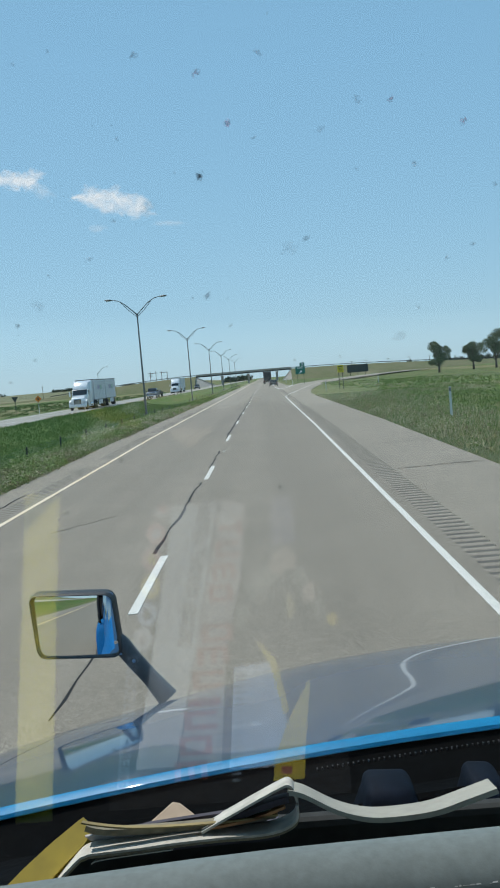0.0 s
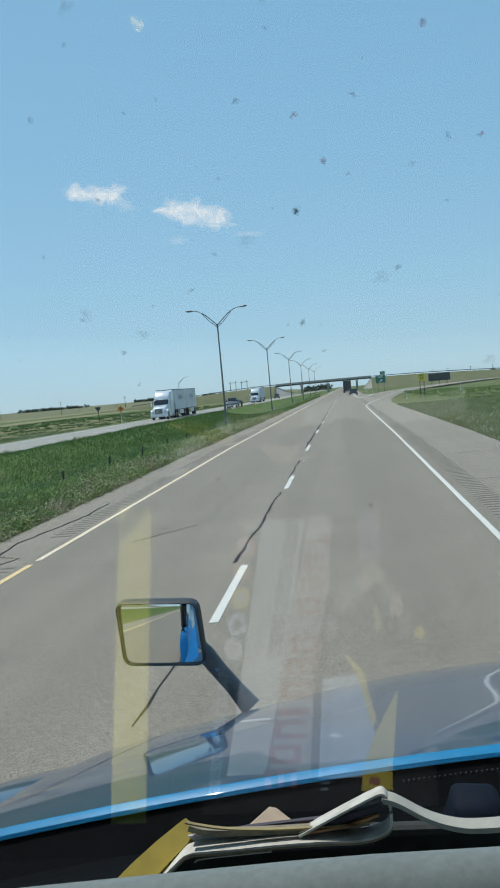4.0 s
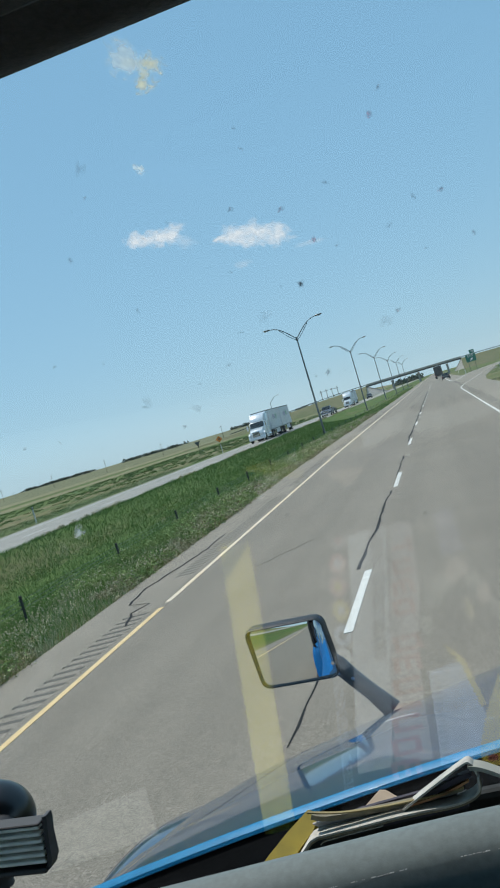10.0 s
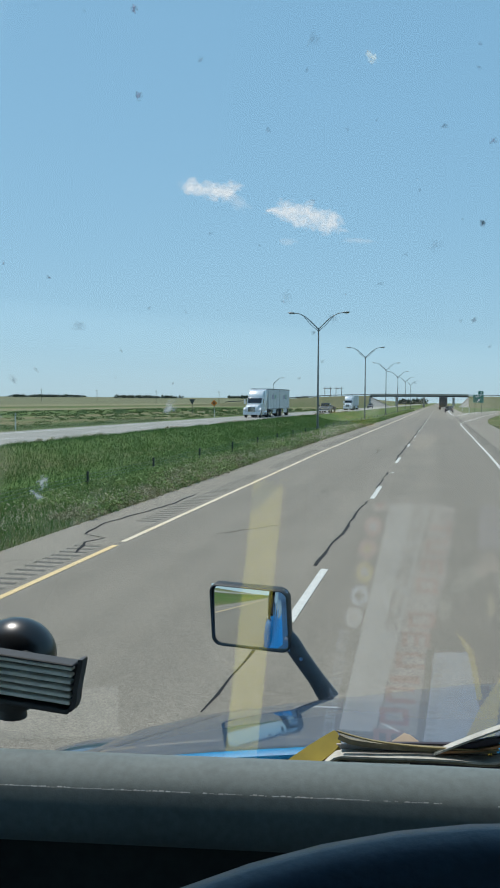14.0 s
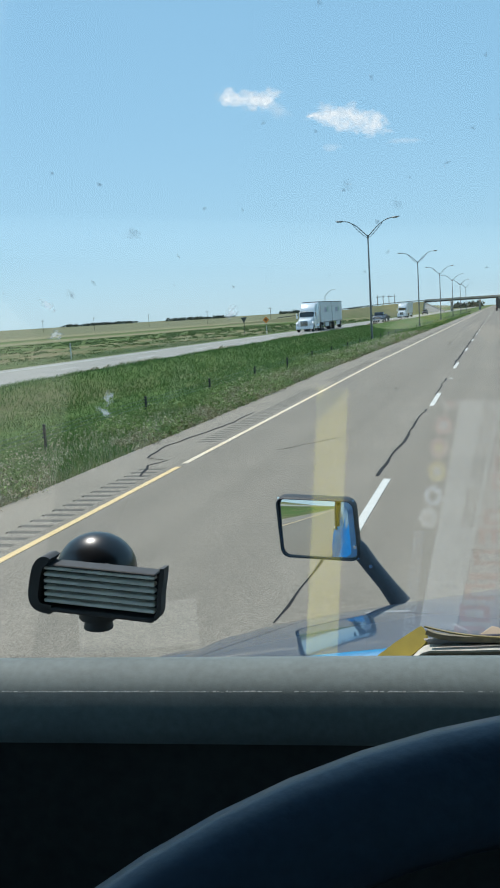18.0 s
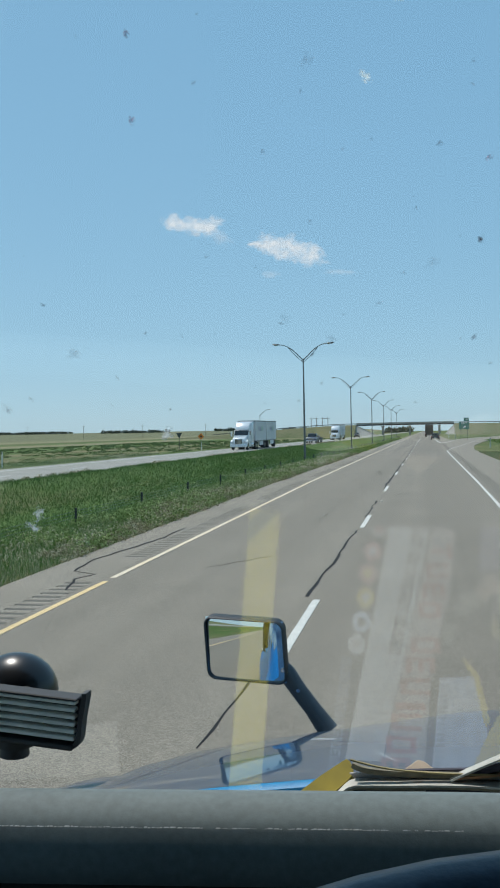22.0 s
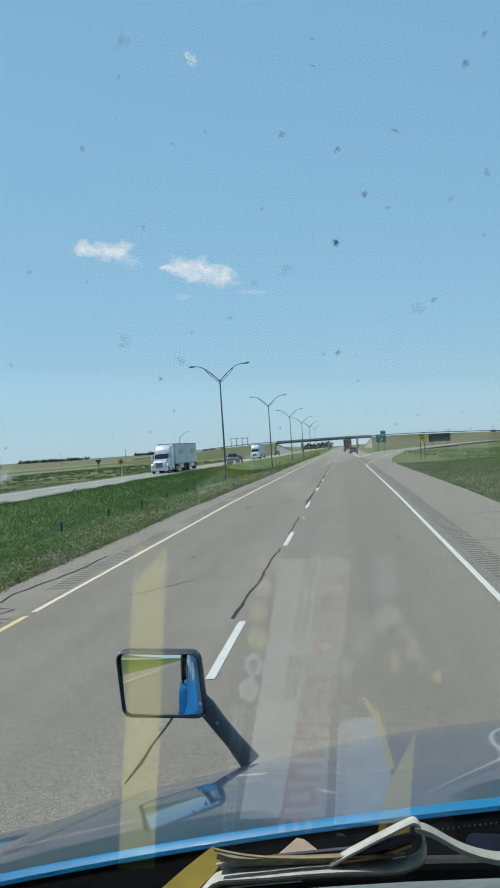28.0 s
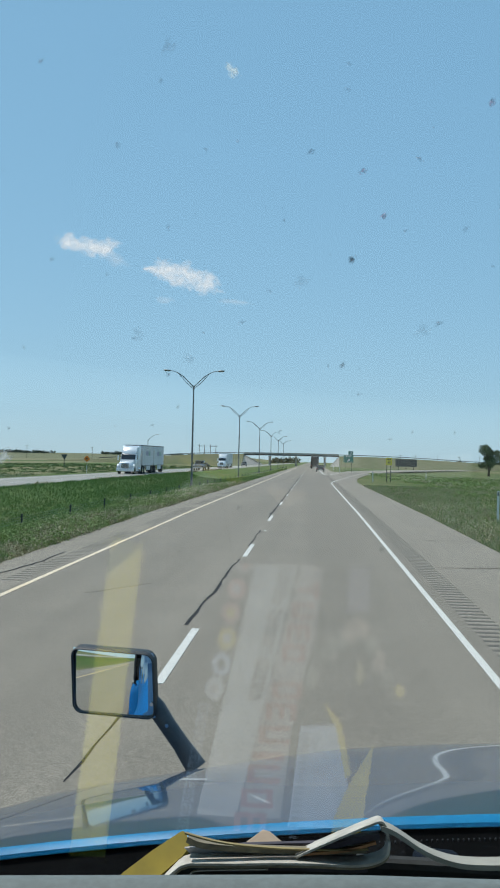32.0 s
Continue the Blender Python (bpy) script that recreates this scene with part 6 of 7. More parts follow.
for i, (x, z) in enumerate(((-0.626, 2.437), (-0.478, 2.422), (-0.611, 2.345), (-0.603, 2.357), (-0.629, 2.413))):
    splat(x, z, fleck_rng.uniform(0.006, 0.0085), SMEAR_WHITE, 220 + i, 1.7)
splat(-0.315, 2.632, 0.0042, SPLAT_PALE, 230, 1.6)
for i in range(46):
    splat(fleck_rng.uniform(-0.68, 0.05), fleck_rng.uniform(2.25, 2.67), fleck_rng.uniform(0.0006, 0.0014), SPLAT_FAINT, 240 + i, 1.2)
for x, z, r, mat in ((-0.285, 2.6764, 0.010, SPLAT_YELLOW), (-0.298, 2.6834, 0.0135, SPLAT_PALE), (-0.290, 2.6784, 0.0105, SPLAT_PALE), (-0.292, 2.6694, 0.008, SPLAT_YELLOW)):
    splat(x, z, r, mat, 301 + int(-1000 * x), 1.3)

# header, roof and shell of the cab
on_truck("header", prismed([(0.872, 2.687), (0.90, 2.694), (0.92, 2.74), (0.80, 2.80), (0.62, 2.80), (0.62, 2.735), (0.80, 2.715)], -1.0, 1.34, 0.008), VISOR, label="dark padded header above the windscreen", smooth=True)
on_truck("sun_visor", boxed(-0.62, -0.02, 0.60, 0.79, 2.665, 2.69, bevel=0.01), VISOR, label="grey cloth sun visor folded up")
for name, b in (("roof", (-1.05, 1.35, -1.05, 0.90, 2.805, 2.86)), ("back_wall", (-0.94, 1.35, -1.10, -1.055, 1.0, 2.80)), ("cab_floor", (-1.05, 1.35, -1.05, 1.26, 1.0, 1.05))):
    on_truck(name, boxed(*b, bevel=0.01), LINER if name == "roof" else VISOR)
for x0, x1, s in ((-1.09, -1.052, -1), (1.352, 1.40, 1)):
    door = on_truck("door", boxed(x0 + 0.13 if s < 0 else x0, x1 + 0.12 if s < 0 else x1, -1.05, 1.29 if s < 0 else 1.30, 0.75, 1.40 if s < 0 else 1.62, bevel=0.012), CAB_BLUE, label="blue cab door")
    on_truck("door_post", boxed(x0, x1, -1.05, -0.62, 2.082, 2.80, bevel=0.01), LIP_BLUE)
    on_truck("window_rail", boxed(x0, x1, -0.618, 0.38, 2.74, 2.80), LIP_BLUE)
    on_truck("a_pillar", tubed([(x0 - 0.01 if s < 0 else x1, 1.28, 2.03), (x0 - 0.01 if s < 0 else x1, 0.90, 2.72)], [0.02, 0.02], 8), HOOD_BLUE)
    on_truck("door_lining", boxed(*((x1 + 0.123, x1 + 0.138) if s < 0 else (x0 - 0.02, x0 - 0.003)), -1.0, 1.2, 1.1, 1.58), DASH_DARK)
    # Unseen left sill, raised to block road light mirrored in the windscreen.
    on_truck("window_sill", boxed(x0 + 0.19 if s < 0 else x0, x1 + 0.20 if s < 0 else x1, -1.05, 0.83, 1.404 if s < 0 else 1.624, 2.20 if s < 0 else 2.07, bevel=0.01), BLACK_PART)
    on_truck("roof_rail", boxed(x0, x1, 0.382, 0.90, 2.74, 2.80), LIP_BLUE)
    on_truck("step", boxed(x0 - 0.08 if s < 0 else x1, x0 if s < 0 else x1 + 0.08, -0.6, 0.5, 0.45, 0.55), BLACK_PART)
    for y in (3.0, -2.6, -4.0):
        r_bm = tubed([((x0 + x1) / 2 - 0.16, y, 0.52), ((x0 + x1) / 2 + 0.16, y, 0.52)], [0.52, 0.52], 24)
        tyre = on_truck("wheel", r_bm, RUBBER)
        xr = (x0 + x1) / 2 + 0.162 * s
        on_truck("rim", tubed([(xr, y, 0.52), (xr + 0.015 * s, y, 0.52)], [0.30, 0.26], 18), CHROME, tyre, "bright metal rim")
    on_truck("fuel_tank", tubed([(0.15 + 0.98 * s, -2.0, 0.72), (0.15 + 0.98 * s, -0.75, 0.72)], [0.29, 0.29], 20), CHROME, smooth=True)
    on_truck("headlamp", boxed(0.17 + 1.18 * s - 0.17, 0.17 + 1.18 * s + 0.17, 4.18, 4.26, 0.82, 1.0, bevel=0.03), HEADLAMP)
on_truck("bumper", prismed([(4.10, 0.42), (4.36, 0.45), (4.38, 0.66), (4.10, 0.70)], -1.36, 1.70, 0.03), CHROME, smooth=True)
GRILLE = on_truck("grille", boxed(-0.42, 0.76, 4.19, 4.235, 0.74, 1.04, bevel=0.02), CHROME, label="bright grille with dark bars")
for k in range(9):
    on_truck("grille_bar", boxed(-0.37 + 0.125 * k, -0.30 + 0.125 * k, 4.238, 4.246, 0.78, 1.0), BLACK_PART, GRILLE)
on_truck("chassis", boxed(-0.15, 0.75, -5.0, 3.6, 0.55, 0.85), BLACK_PART)

corner = bmesh.new()
corner_rings = []
for i in range(13):
    x = -0.78 - 0.168 * math.sin(math.pi / 2 * i / 12)
    top = 1.525 - 0.12 * (1 - math.sqrt(max(0.0, 1 - ((-0.86 - x) / 0.09) ** 2)) if x < -0.86 else 0.0)
    outline = [(1.02, 0.80), (1.02, top - 0.14), (1.04, top - 0.06), (1.09, top - 0.015), (1.16, top), (1.23, top - 0.015), (1.28, top - 0.06), (1.30, top - 0.14), (1.30, 0.80)]
    corner_rings.append([corner.verts.new((x - (0.07 * min(1.0, max(0.0, (1.50 - z) / 0.40)) if x < -0.88 else 0.0), y, z)) for y, z in outline])
for p, q in zip(corner_rings, corner_rings[1:]):
    for k in range(len(p) - 1):
        corner.faces.new((p[k], p[k + 1], q[k + 1], q[k]))
corner.faces.new(corner_rings[0])
corner.faces.new(corner_rings[-1])
bmesh.ops.recalc_face_normals(corner, faces=corner.faces)
on_truck("cab_corner", corner, CAB_BLUE, label="blue cab corner below the windscreen", smooth=True)
on_truck("grab_bar", tubed([(-0.905, 1.27, 1.49), (-0.895, 1.32, 1.58), (-0.885, 1.34, 1.74), (-0.87, 1.34, 1.86)], [0.016, 0.020, 0.02, 0.016], 10), BLACK_PART)

# dash: padded brow, dark face, recessed shelf behind the brow
brow_line = [(0.900, 2.186), (0.856, 2.186), (0.8360, 2.1872), (0.8315, 2.1915), (0.8297, 2.1975), (0.8310, 2.2040), (0.8347, 2.2102), (0.8393, 2.2150), (0.8403, 2.2161), (0.846, 2.2200), (0.858, 2.2245),
             (0.872, 2.227), (0.886, 2.2255), (0.897, 2.218), (0.905, 2.204), (0.907, 2.192)]


def brow_shift(x):
    """The brow curves towards the driver on the door side."""
    return 0.032 + (0.125 * (x + 0.25) if x < -0.25 else 0.05 * (x + 0.25))


def sweep_brow(outline):
    bm = bmesh.new()
    rings = []
    for i in range(61):
        x = -0.86 + 2.205 * i / 60
        rings.append([bm.verts.new((x, 0.840 + 0.62 * (y - 0.840) + brow_shift(x), z)) for y, z in outline])
    n = len(outline)
    for p, q in zip(rings, rings[1:]):
        for k in range(n):
            bm.faces.new((p[k], p[(k + 1) % n], q[(k + 1) % n], q[k]))
    bm.faces.new(rings[0])
    bm.faces.new(rings[-1])
    return bm


on_truck("dash_pad", sweep_brow(brow_line), DASH, label="grey vinyl padded brow of the dash", smooth=True)
# Pale specks paint a highlight along the worn brow edge into its colour.
WORN_HIGHLIGHT = material("scuffed_edge_highlight", (0.50, 0.52, 0.51), 0.5, vary=0.3, scale=25.0, fine=300.0)
edge_rng = random.Random(4)
edge_bm = bmesh.new()
at_x = -0.8
while at_x < 0.9:
    run = edge_rng.uniform(0.0005, 0.0035)
    if edge_rng.random() < 0.80 + 0.18 * math.sin(9.0 * at_x):
        y0 = 0.8403 + edge_rng.uniform(0, 0.0003)
        y1 = y0 + edge_rng.uniform(0.0002, 0.0008)
        quad = [edge_bm.verts.new((x, 0.840 + 0.62 * (y - 0.840) + brow_shift(x), 2.2158 + 0.677 * (y - 0.8398) + 0.00012)) for x, y in ((at_x, y0), (at_x + run, y0), (at_x + run * 0.9, y1), (at_x + run * 0.2, y1))]
        edge_bm.faces.new(quad)
    at_x += run + edge_rng.uniform(0.0, 0.0006)
on_truck("worn_edge_highlight", edge_bm, WORN_HIGHLIGHT, label="pale scuffs and painted highlight specks along the brow")["kind"] = "stuff"
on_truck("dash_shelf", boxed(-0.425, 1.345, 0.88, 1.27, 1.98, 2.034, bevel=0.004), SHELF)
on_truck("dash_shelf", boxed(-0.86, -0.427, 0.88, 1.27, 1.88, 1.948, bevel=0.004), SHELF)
on_truck("dash_face", sweep_brow([(0.874, 1.45), (0.868, 2.10), (0.864, 2.184), (0.95, 2.184), (0.96, 2.04), (0.96, 1.45)]), DASH_DARK, label="dark instrument panel")
on_truck("switch_panel", boxed(-0.60, -0.36, 0.800, 0.822, 1.85, 2.00, bevel=0.006), BLACK_PART)
for i, (cx, cw) in enumerate(((-0.143, 0.034), (-0.053, 0.024))):
    pod = boxed(cx - cw, cx + cw, 1.315, 1.375, 1.985, 2.046, bevel=0.012, segments=3)
    for v in pod.verts:
        if v.co.z > 2.02:
            v.co.x = cx + (v.co.x - cx) * 0.72 + 0.006
            v.co.z -= 0.15 * abs(v.co.x - cx)
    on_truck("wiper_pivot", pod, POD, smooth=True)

# steering wheel
wheel_part = new("steering_wheel")
wheel_part.parent = TRUCK
wheel_part.matrix_local = Matrix.Translation(Vector((-0.218, 0.452, 2.1706)) - TRUCK_AT) @ pose(0, 0, 0, 32, 0, 0)
rim_bm = bmesh.new()
rings = []
for k in range(72):
    a = 2 * math.pi * k / 72
    ring = []
    for q in range(12):
        b = 2 * math.pi * q / 12
        r = 0.235 + 0.0165 * math.cos(b)
        ring.append(rim_bm.verts.new((r * math.cos(a), r * math.sin(a), 0.0165 * math.sin(b))))
    rings.append(ring)
for k in range(72):
    p, q = rings[k], rings[(k + 1) % 72]
    for j in range(12):
        rim_bm.faces.new((p[j], p[(j + 1) % 12], q[(j + 1) % 12], q[j]))
finish("rim", rim_bm, WHEEL_LEATHER, wheel_part, "black wheel rim with blue sky sheen in its colour", smooth=True)
for a in (200, 340, 270):
    c, s_ = math.cos(radians(a)), math.sin(radians(a))
    finish("spoke", tubed([(0.05 * c, 0.05 * s_, -0.03), (0.22 * c, 0.22 * s_, 0)], [0.018, 0.012], 8), BLACK_PART, wheel_part)
finish("hub", tubed([(0, 0, -0.06), (0, 0, 0.0)], [0.07, 0.06], 18), BLACK_PART, wheel_part)
finish("column", tubed([(0, 0, -0.45), (0, 0, -0.06)], [0.05, 0.05], 12), BLACK_PART, wheel_part)

# seat behind the camera
seat = on_truck("driver_seat", boxed(-0.45, 0.05, -0.55, -0.02, 1.45, 1.62, bevel=0.05), VISOR)
on_truck("seat_back", boxed(-0.45, 0.05, -0.75, -0.58, 1.50, 2.35, bevel=0.05), VISOR)
on_truck("seat_base", boxed(-0.38, -0.02, -0.5, -0.1, 1.05, 1.45, bevel=0.02), DASH_DARK)

# ---- loose things on the dash ----
holder = thing("phone_holder", (-0.54, 0.95, 2.23), "empty black suction phone holder with a ribbed cradle", "phone holder")
H = Vector((-0.54, 0.95, 2.23))


def held(name, bm, mat, parent=None, label="", smooth=False):
    bmesh.ops.translate(bm, verts=bm.verts, vec=-H)
    return part(name, bm, mat, parent or holder, label, smooth)


cup = bmesh.new()
bmesh.ops.create_uvsphere(cup, u_segments=28, v_segments=14, radius=1.0, matrix=Matrix.Translation((-0.568, 0.985, 2.2445)) @ Matrix.Diagonal((0.0295, 0.027, 0.0265, 1)))
held("suction_cup", cup, material("glossy_black_rubber", (0.012, 0.012, 0.013), 0.30, vary=0.1, coat=0.15), smooth=True)
LEAN_H = pose(0, 0, 0, 0, 4.5, 0)
cradle_bm = boxed(-0.043, 0.042, -0.004, 0.008, -0.019, 0.0135, bevel=0.003)
rib_mat = material("grey_ribbed_rubber", (0.72, 0.73, 0.67), 0.6, vary=0.12, scale=30.0)


def prismed_xz(outline, y0, y1):
    """A solid whose outline lies in x and z."""
    bm = bmesh.new()
    near = [bm.verts.new((x, y0, z)) for x, z in outline]
    rear = [bm.verts.new((x, y1, z)) for x, z in outline]
    bm.faces.new(near)
    bm.faces.new(rear[::-1])
    n = len(outline)
    for k in range(n):
        bm.faces.new((near[k], rear[k], rear[(k + 1) % n], near[(k + 1) % n]))
    return bm


def ribbon_xz(line, half, y0, y1):
    """A curved strip of the given half thickness, drawn out in y."""
    left, right = [], []
    for i, (x, z) in enumerate(line):
        (xa, za), (xb, zb) = line[max(0, i - 1)], line[min(len(line) - 1, i + 1)]
        d = Vector((xb - xa, zb - za)).normalized()
        left.append((x - d.y * half, z + d.x * half))
        right.append((x + d.y * half, z - d.x * half))
    return prismed_xz(left + right[::-1], y0, y1)


def cradle_bit(name, bm, mat, smooth=False):
    if name != "knob":
        for v in bm.verts:
            v.co.z = 0.0165 + 0.86 * (v.co.z - 0.0165)
    bmesh.ops.transform(bm, matrix=Matrix.Translation((-0.5385, 0.930, 2.2485)) @ LEAN_H, verts=bm.verts)
    return held(name, bm, mat, smooth=smooth)


cradle_bit("cradle", cradle_bm, BLACK_PART)
for k in range(6):
    z = -0.0145 + 0.0052 * k
    cradle_bit("rib", boxed(-0.038, 0.040, -0.0095, -0.0038, z - 0.0014, z + 0.0014, bevel=0.0006, segments=1), rib_mat)
# Added rail, keeps sun off the top rib and its reflection from the glass.
cradle_bit("rib_shade", boxed(-0.039, 0.041, -0.0108, 0.002, 0.0132, 0.0152, bevel=0.0006, segments=1), BLACK_PART)
cradle_bit("left_jaw", ribbon_xz(curve_line([(-0.0335, 0.0165), (-0.0365, 0.0175), (-0.0405, 0.013), (-0.0430, 0.003), (-0.0445, -0.012), (-0.041, -0.0190), (-0.032, -0.0205)], 4), 0.0036, -0.012, 0.003), BLACK_PART, True)
cradle_bit("right_jaw", ribbon_xz(curve_line([(0.030, -0.0205), (0.039, -0.0200), (0.0425, -0.015), (0.0435, 0.000), (0.0452, 0.0155), (0.0450, 0.0195)], 4), 0.0015, -0.0095, -0.001), BLACK_PART, True)
cradle_bit("lower_rail", boxed(-0.040, 0.040, -0.012, 0.006, -0.0225, -0.0185, bevel=0.0015), BLACK_PART)
cradle_bit("knob", tubed([(-0.005, 0.004, -0.017), (-0.005, 0.004, -0.023), (-0.005, 0.004, -0.0235), (-0.005, 0.004, -0.030)], [0.013, 0.013, 0.009, 0.010], 12), BLACK_PART, True)
held("arm", tubed([(-0.545, 0.935, 2.246), (-0.558, 0.99, 2.242), (-0.625, 1.07, 2.198), (-0.672, 1.140, 2.178), (-0.685, 1.17, 2.172)], [0.009, 0.012, 0.010, 0.016, 0.022], 12), BLACK_PART, smooth=True)

paper = thing("newspaper", (-0.24, 0.98, 2.034), "folded newspapers and a yellow-covered magazine on the dash", "newspaper")
N = Vector((-0.24, 0.98, 2.034))


def printed(name, bm, mat, label="", smooth=True):
    bmesh.ops.translate(bm, verts=bm.verts, vec=-N)
    return part(name, bm, mat, paper, label, smooth)


PAPER_OLD = material("yellowed_paper", (0.27, 0.21, 0.09), 0.85, vary=0.2, scale=50.0)
under = curve_line([(-0.396, 2.150), (-0.3404, 2.2020), (-0.3303, 2.2098), (-0.321, 2.2110), (-0.3044, 2.2118), (-0.286, 2.2131), (-0.2624, 2.2141), (-0.2430, 2.2142), (-0.2318, 2.2160), (-0.2250, 2.2200), (-0.2240, 2.2270)], 4)
lower_line = [p for p in under if -0.326 < p[0] < -0.232 and p[1] < 2.2185]
printed("magazine", ribbon(bmesh.new(), under, 0.936, 0.950, 0.0012, 0.06), NEWSPRINT, "worn white page edges")
printed("inside_page", prismed_xz([(x, z - 0.002) for x, z in lower_line] + [(-0.232, 2.2225), (-0.262, 2.2165), (-0.30, 2.2135)], 0.956, 0.959), INK_AND_SHADE, "dark pages inside the fold", False)
printed("back_page", ribbon(bmesh.new(), [(x, z - 0.0014) for x, z in under], 0.9362, 0.950, 0.0012), PRINT_PAGE, "printed pages of the magazine")
cover_edge = bmesh.new()
cover_line = [(-0.426, 2.150), (-0.3665, 2.2025), (-0.3512, 2.2145), (-0.3350, 2.2258), (-0.3333, 2.2266), (-0.3316, 2.2250), (-0.3302, 2.2205), (-0.3312, 2.2165), (-0.3350, 2.2119), (-0.347, 2.2017), (-0.404, 2.150)]
cover_sides = ([], [])
for x, z in cover_line:
    back = 0.71 * (z - 2.19)
    for side, (dy, dz) in zip(cover_sides, ((0.0, 0.0), (0.004, -0.004))):
        side.append(cover_edge.verts.new((x + 0.0052 - 0.26 * back, 0.936 + back + dy, z + 0.0024 - 0.47 * back + dz)))
cover_edge.faces.new(cover_sides[0])
cover_edge.faces.new(cover_sides[1][::-1])
for k in range(len(cover_line)):
    m = (k + 1) % len(cover_line)
    cover_edge.faces.new((cover_sides[0][k], cover_sides[1][k], cover_sides[1][m], cover_sides[0][m]))
bmesh.ops.recalc_face_normals(cover_edge, faces=cover_edge.faces)
printed("magazine_cover", cover_edge, PAPER_YELLOW, "yellow cover edge", False)
printed("inner_page", ribbon(bmesh.new(), curve_line([(-0.3312, 2.2240), (-0.3247, 2.2224), (-0.3122, 2.2201), (-0.296, 2.2188), (-0.2725, 2.2185), (-0.2526, 2.2193), (-0.2337, 2.2206)], 4), 0.942, 0.946, 0.0008), PAPER_OLD, "yellowed inner pages")
printed("inner_page", ribbon(bmesh.new(), curve_line([(-0.3300, 2.2200), (-0.321, 2.2172), (-0.2985, 2.2164), (-0.271, 2.2168), (-0.253, 2.2177), (-0.235, 2.2196)], 4), 0.9465, 0.954, 0.0032), PRINT_PAGE, "grey inner pages")
printed("page_block", prismed_xz([(x - 0.0035, z - 0.0063) for x, z in ((-0.329, 2.2180), (-0.3122, 2.2195), (-0.296, 2.2183), (-0.2725, 2.2180), (-0.2526, 2.2188), (-0.236, 2.2200), (-0.236, 2.2155), (-0.2624, 2.2148), (-0.286, 2.2138), (-0.3044, 2.2125), (-0.321, 2.2116))], 0.9515, 0.9535), PAGE_PINK, "grey printed page edges", False)
# Dark strip stands in for the shade under the page edges.
printed("gap_shade", ribbon(bmesh.new(), [(x, z - 0.0045) for x, z in lower_line], 0.942, 0.972, 0.0024), INK_AND_SHADE)
printed("loose_page", ribbon(bmesh.new(), curve_line([(-0.3273, 2.2050), (-0.3233, 2.2067), (-0.3048, 2.2083), (-0.2864, 2.2095)], 4), 0.937, 0.940, 0.0006), NEWSPRINT, "single page edge")
printed("top_sheet", ribbon(bmesh.new(), curve_line([(-0.2720, 2.2155), (-0.2470, 2.2278), (-0.2327, 2.2345), (-0.2275, 2.2362), (-0.2245, 2.2335), (-0.2228, 2.2270)], 5), 0.940, 0.957, 0.0012), NEWSPRINT, "white newspaper sheet folded over")
RIGHT_EDGE = curve_line([(-0.2275, 2.2400), (-0.2195, 2.2372), (-0.2059, 2.2290), (-0.1947, 2.2246), (-0.1833, 2.2226), (-0.1658, 2.2230), (-0.1541, 2.2246), (-0.1425, 2.2280), (-0.126, 2.2330)], 5)
printed("right_sheet", ribbon(bmesh.new(), [(x, z - 0.0055) for x, z in RIGHT_EDGE], 0.938, 0.958, 0.0014), DULL_PAGE, "sagging newspaper pages")
printed("right_page", ribbon(bmesh.new(), [(x + 0.0006, z - 0.0071) for x, z in RIGHT_EDGE], 0.9384, 0.945, 0.0014), DULL_PAGE, "lower newspaper page")
printed("print_strip", ribbon(bmesh.new(), curve_line([(-0.262, 2.2180), (-0.240, 2.2255), (-0.228, 2.228)], 5), 0.944, 0.954, 0.003), INK_AND_SHADE)
PAPER_RUST = material("rust_print", (0.36, 0.18, 0.08), 0.85, vary=0.25, scale=60.0)
printed("print_strip", ribbon(bmesh.new(), curve_line([(-0.268, 2.2165), (-0.246, 2.2195), (-0.230, 2.2245)], 5), 0.942, 0.947, 0.0014), PAPER_RUST, "rust-coloured page edge")
def laid_back(bm, z0, depth):
    """Leans a standing sheet away from the driver."""
    for v in bm.verts:
        k = (v.co.z - z0) * depth
        v.co = v.co + Vector((-0.046, 0.518, -0.219)) * k
    return bm


printed("envelope", laid_back(prismed_xz([(-0.307, 2.2062), (-0.306, 2.208), (-0.289, 2.2212), (-0.285, 2.2203), (-0.270, 2.208), (-0.270, 2.2062)], 0.957, 0.959), 2.200, 2.6), PAPER_TAN, "tan envelope corner", False)
# Added dark box: hides the shelf prints and fills in dark below the papers.
printed("view_block", boxed(-0.350, -0.105, 0.968, 0.980, 2.036, 2.203, bevel=0.004), DASH_DARK, "dark block added behind the papers", False)

# printed sheets that lie on the shelf and mirror in the glass
cover = thing("magazine", (-0.26, 1.10, 2.036), "open dark magazine cover with coloured print on the dash", "magazine")
Z0 = 2.050


def flat(name, corners, mat, parent, origin, z=Z0, thick=0.0006):
    bm = bmesh.new()
    top = [bm.verts.new((x, y, z)) for x, y in corners]
    low = [bm.verts.new((x, y, z - thick)) for x, y in corners]
    bm.faces.new(top)
    bm.faces.new(low[::-1])
    k = len(corners)
    for i in range(k):
        bm.faces.new((top[i], low[i], low[(i + 1) % k], top[(i + 1) % k]))
    bmesh.ops.translate(bm, verts=bm.verts, vec=-Vector(origin))
    return part(name, bm, mat, parent)


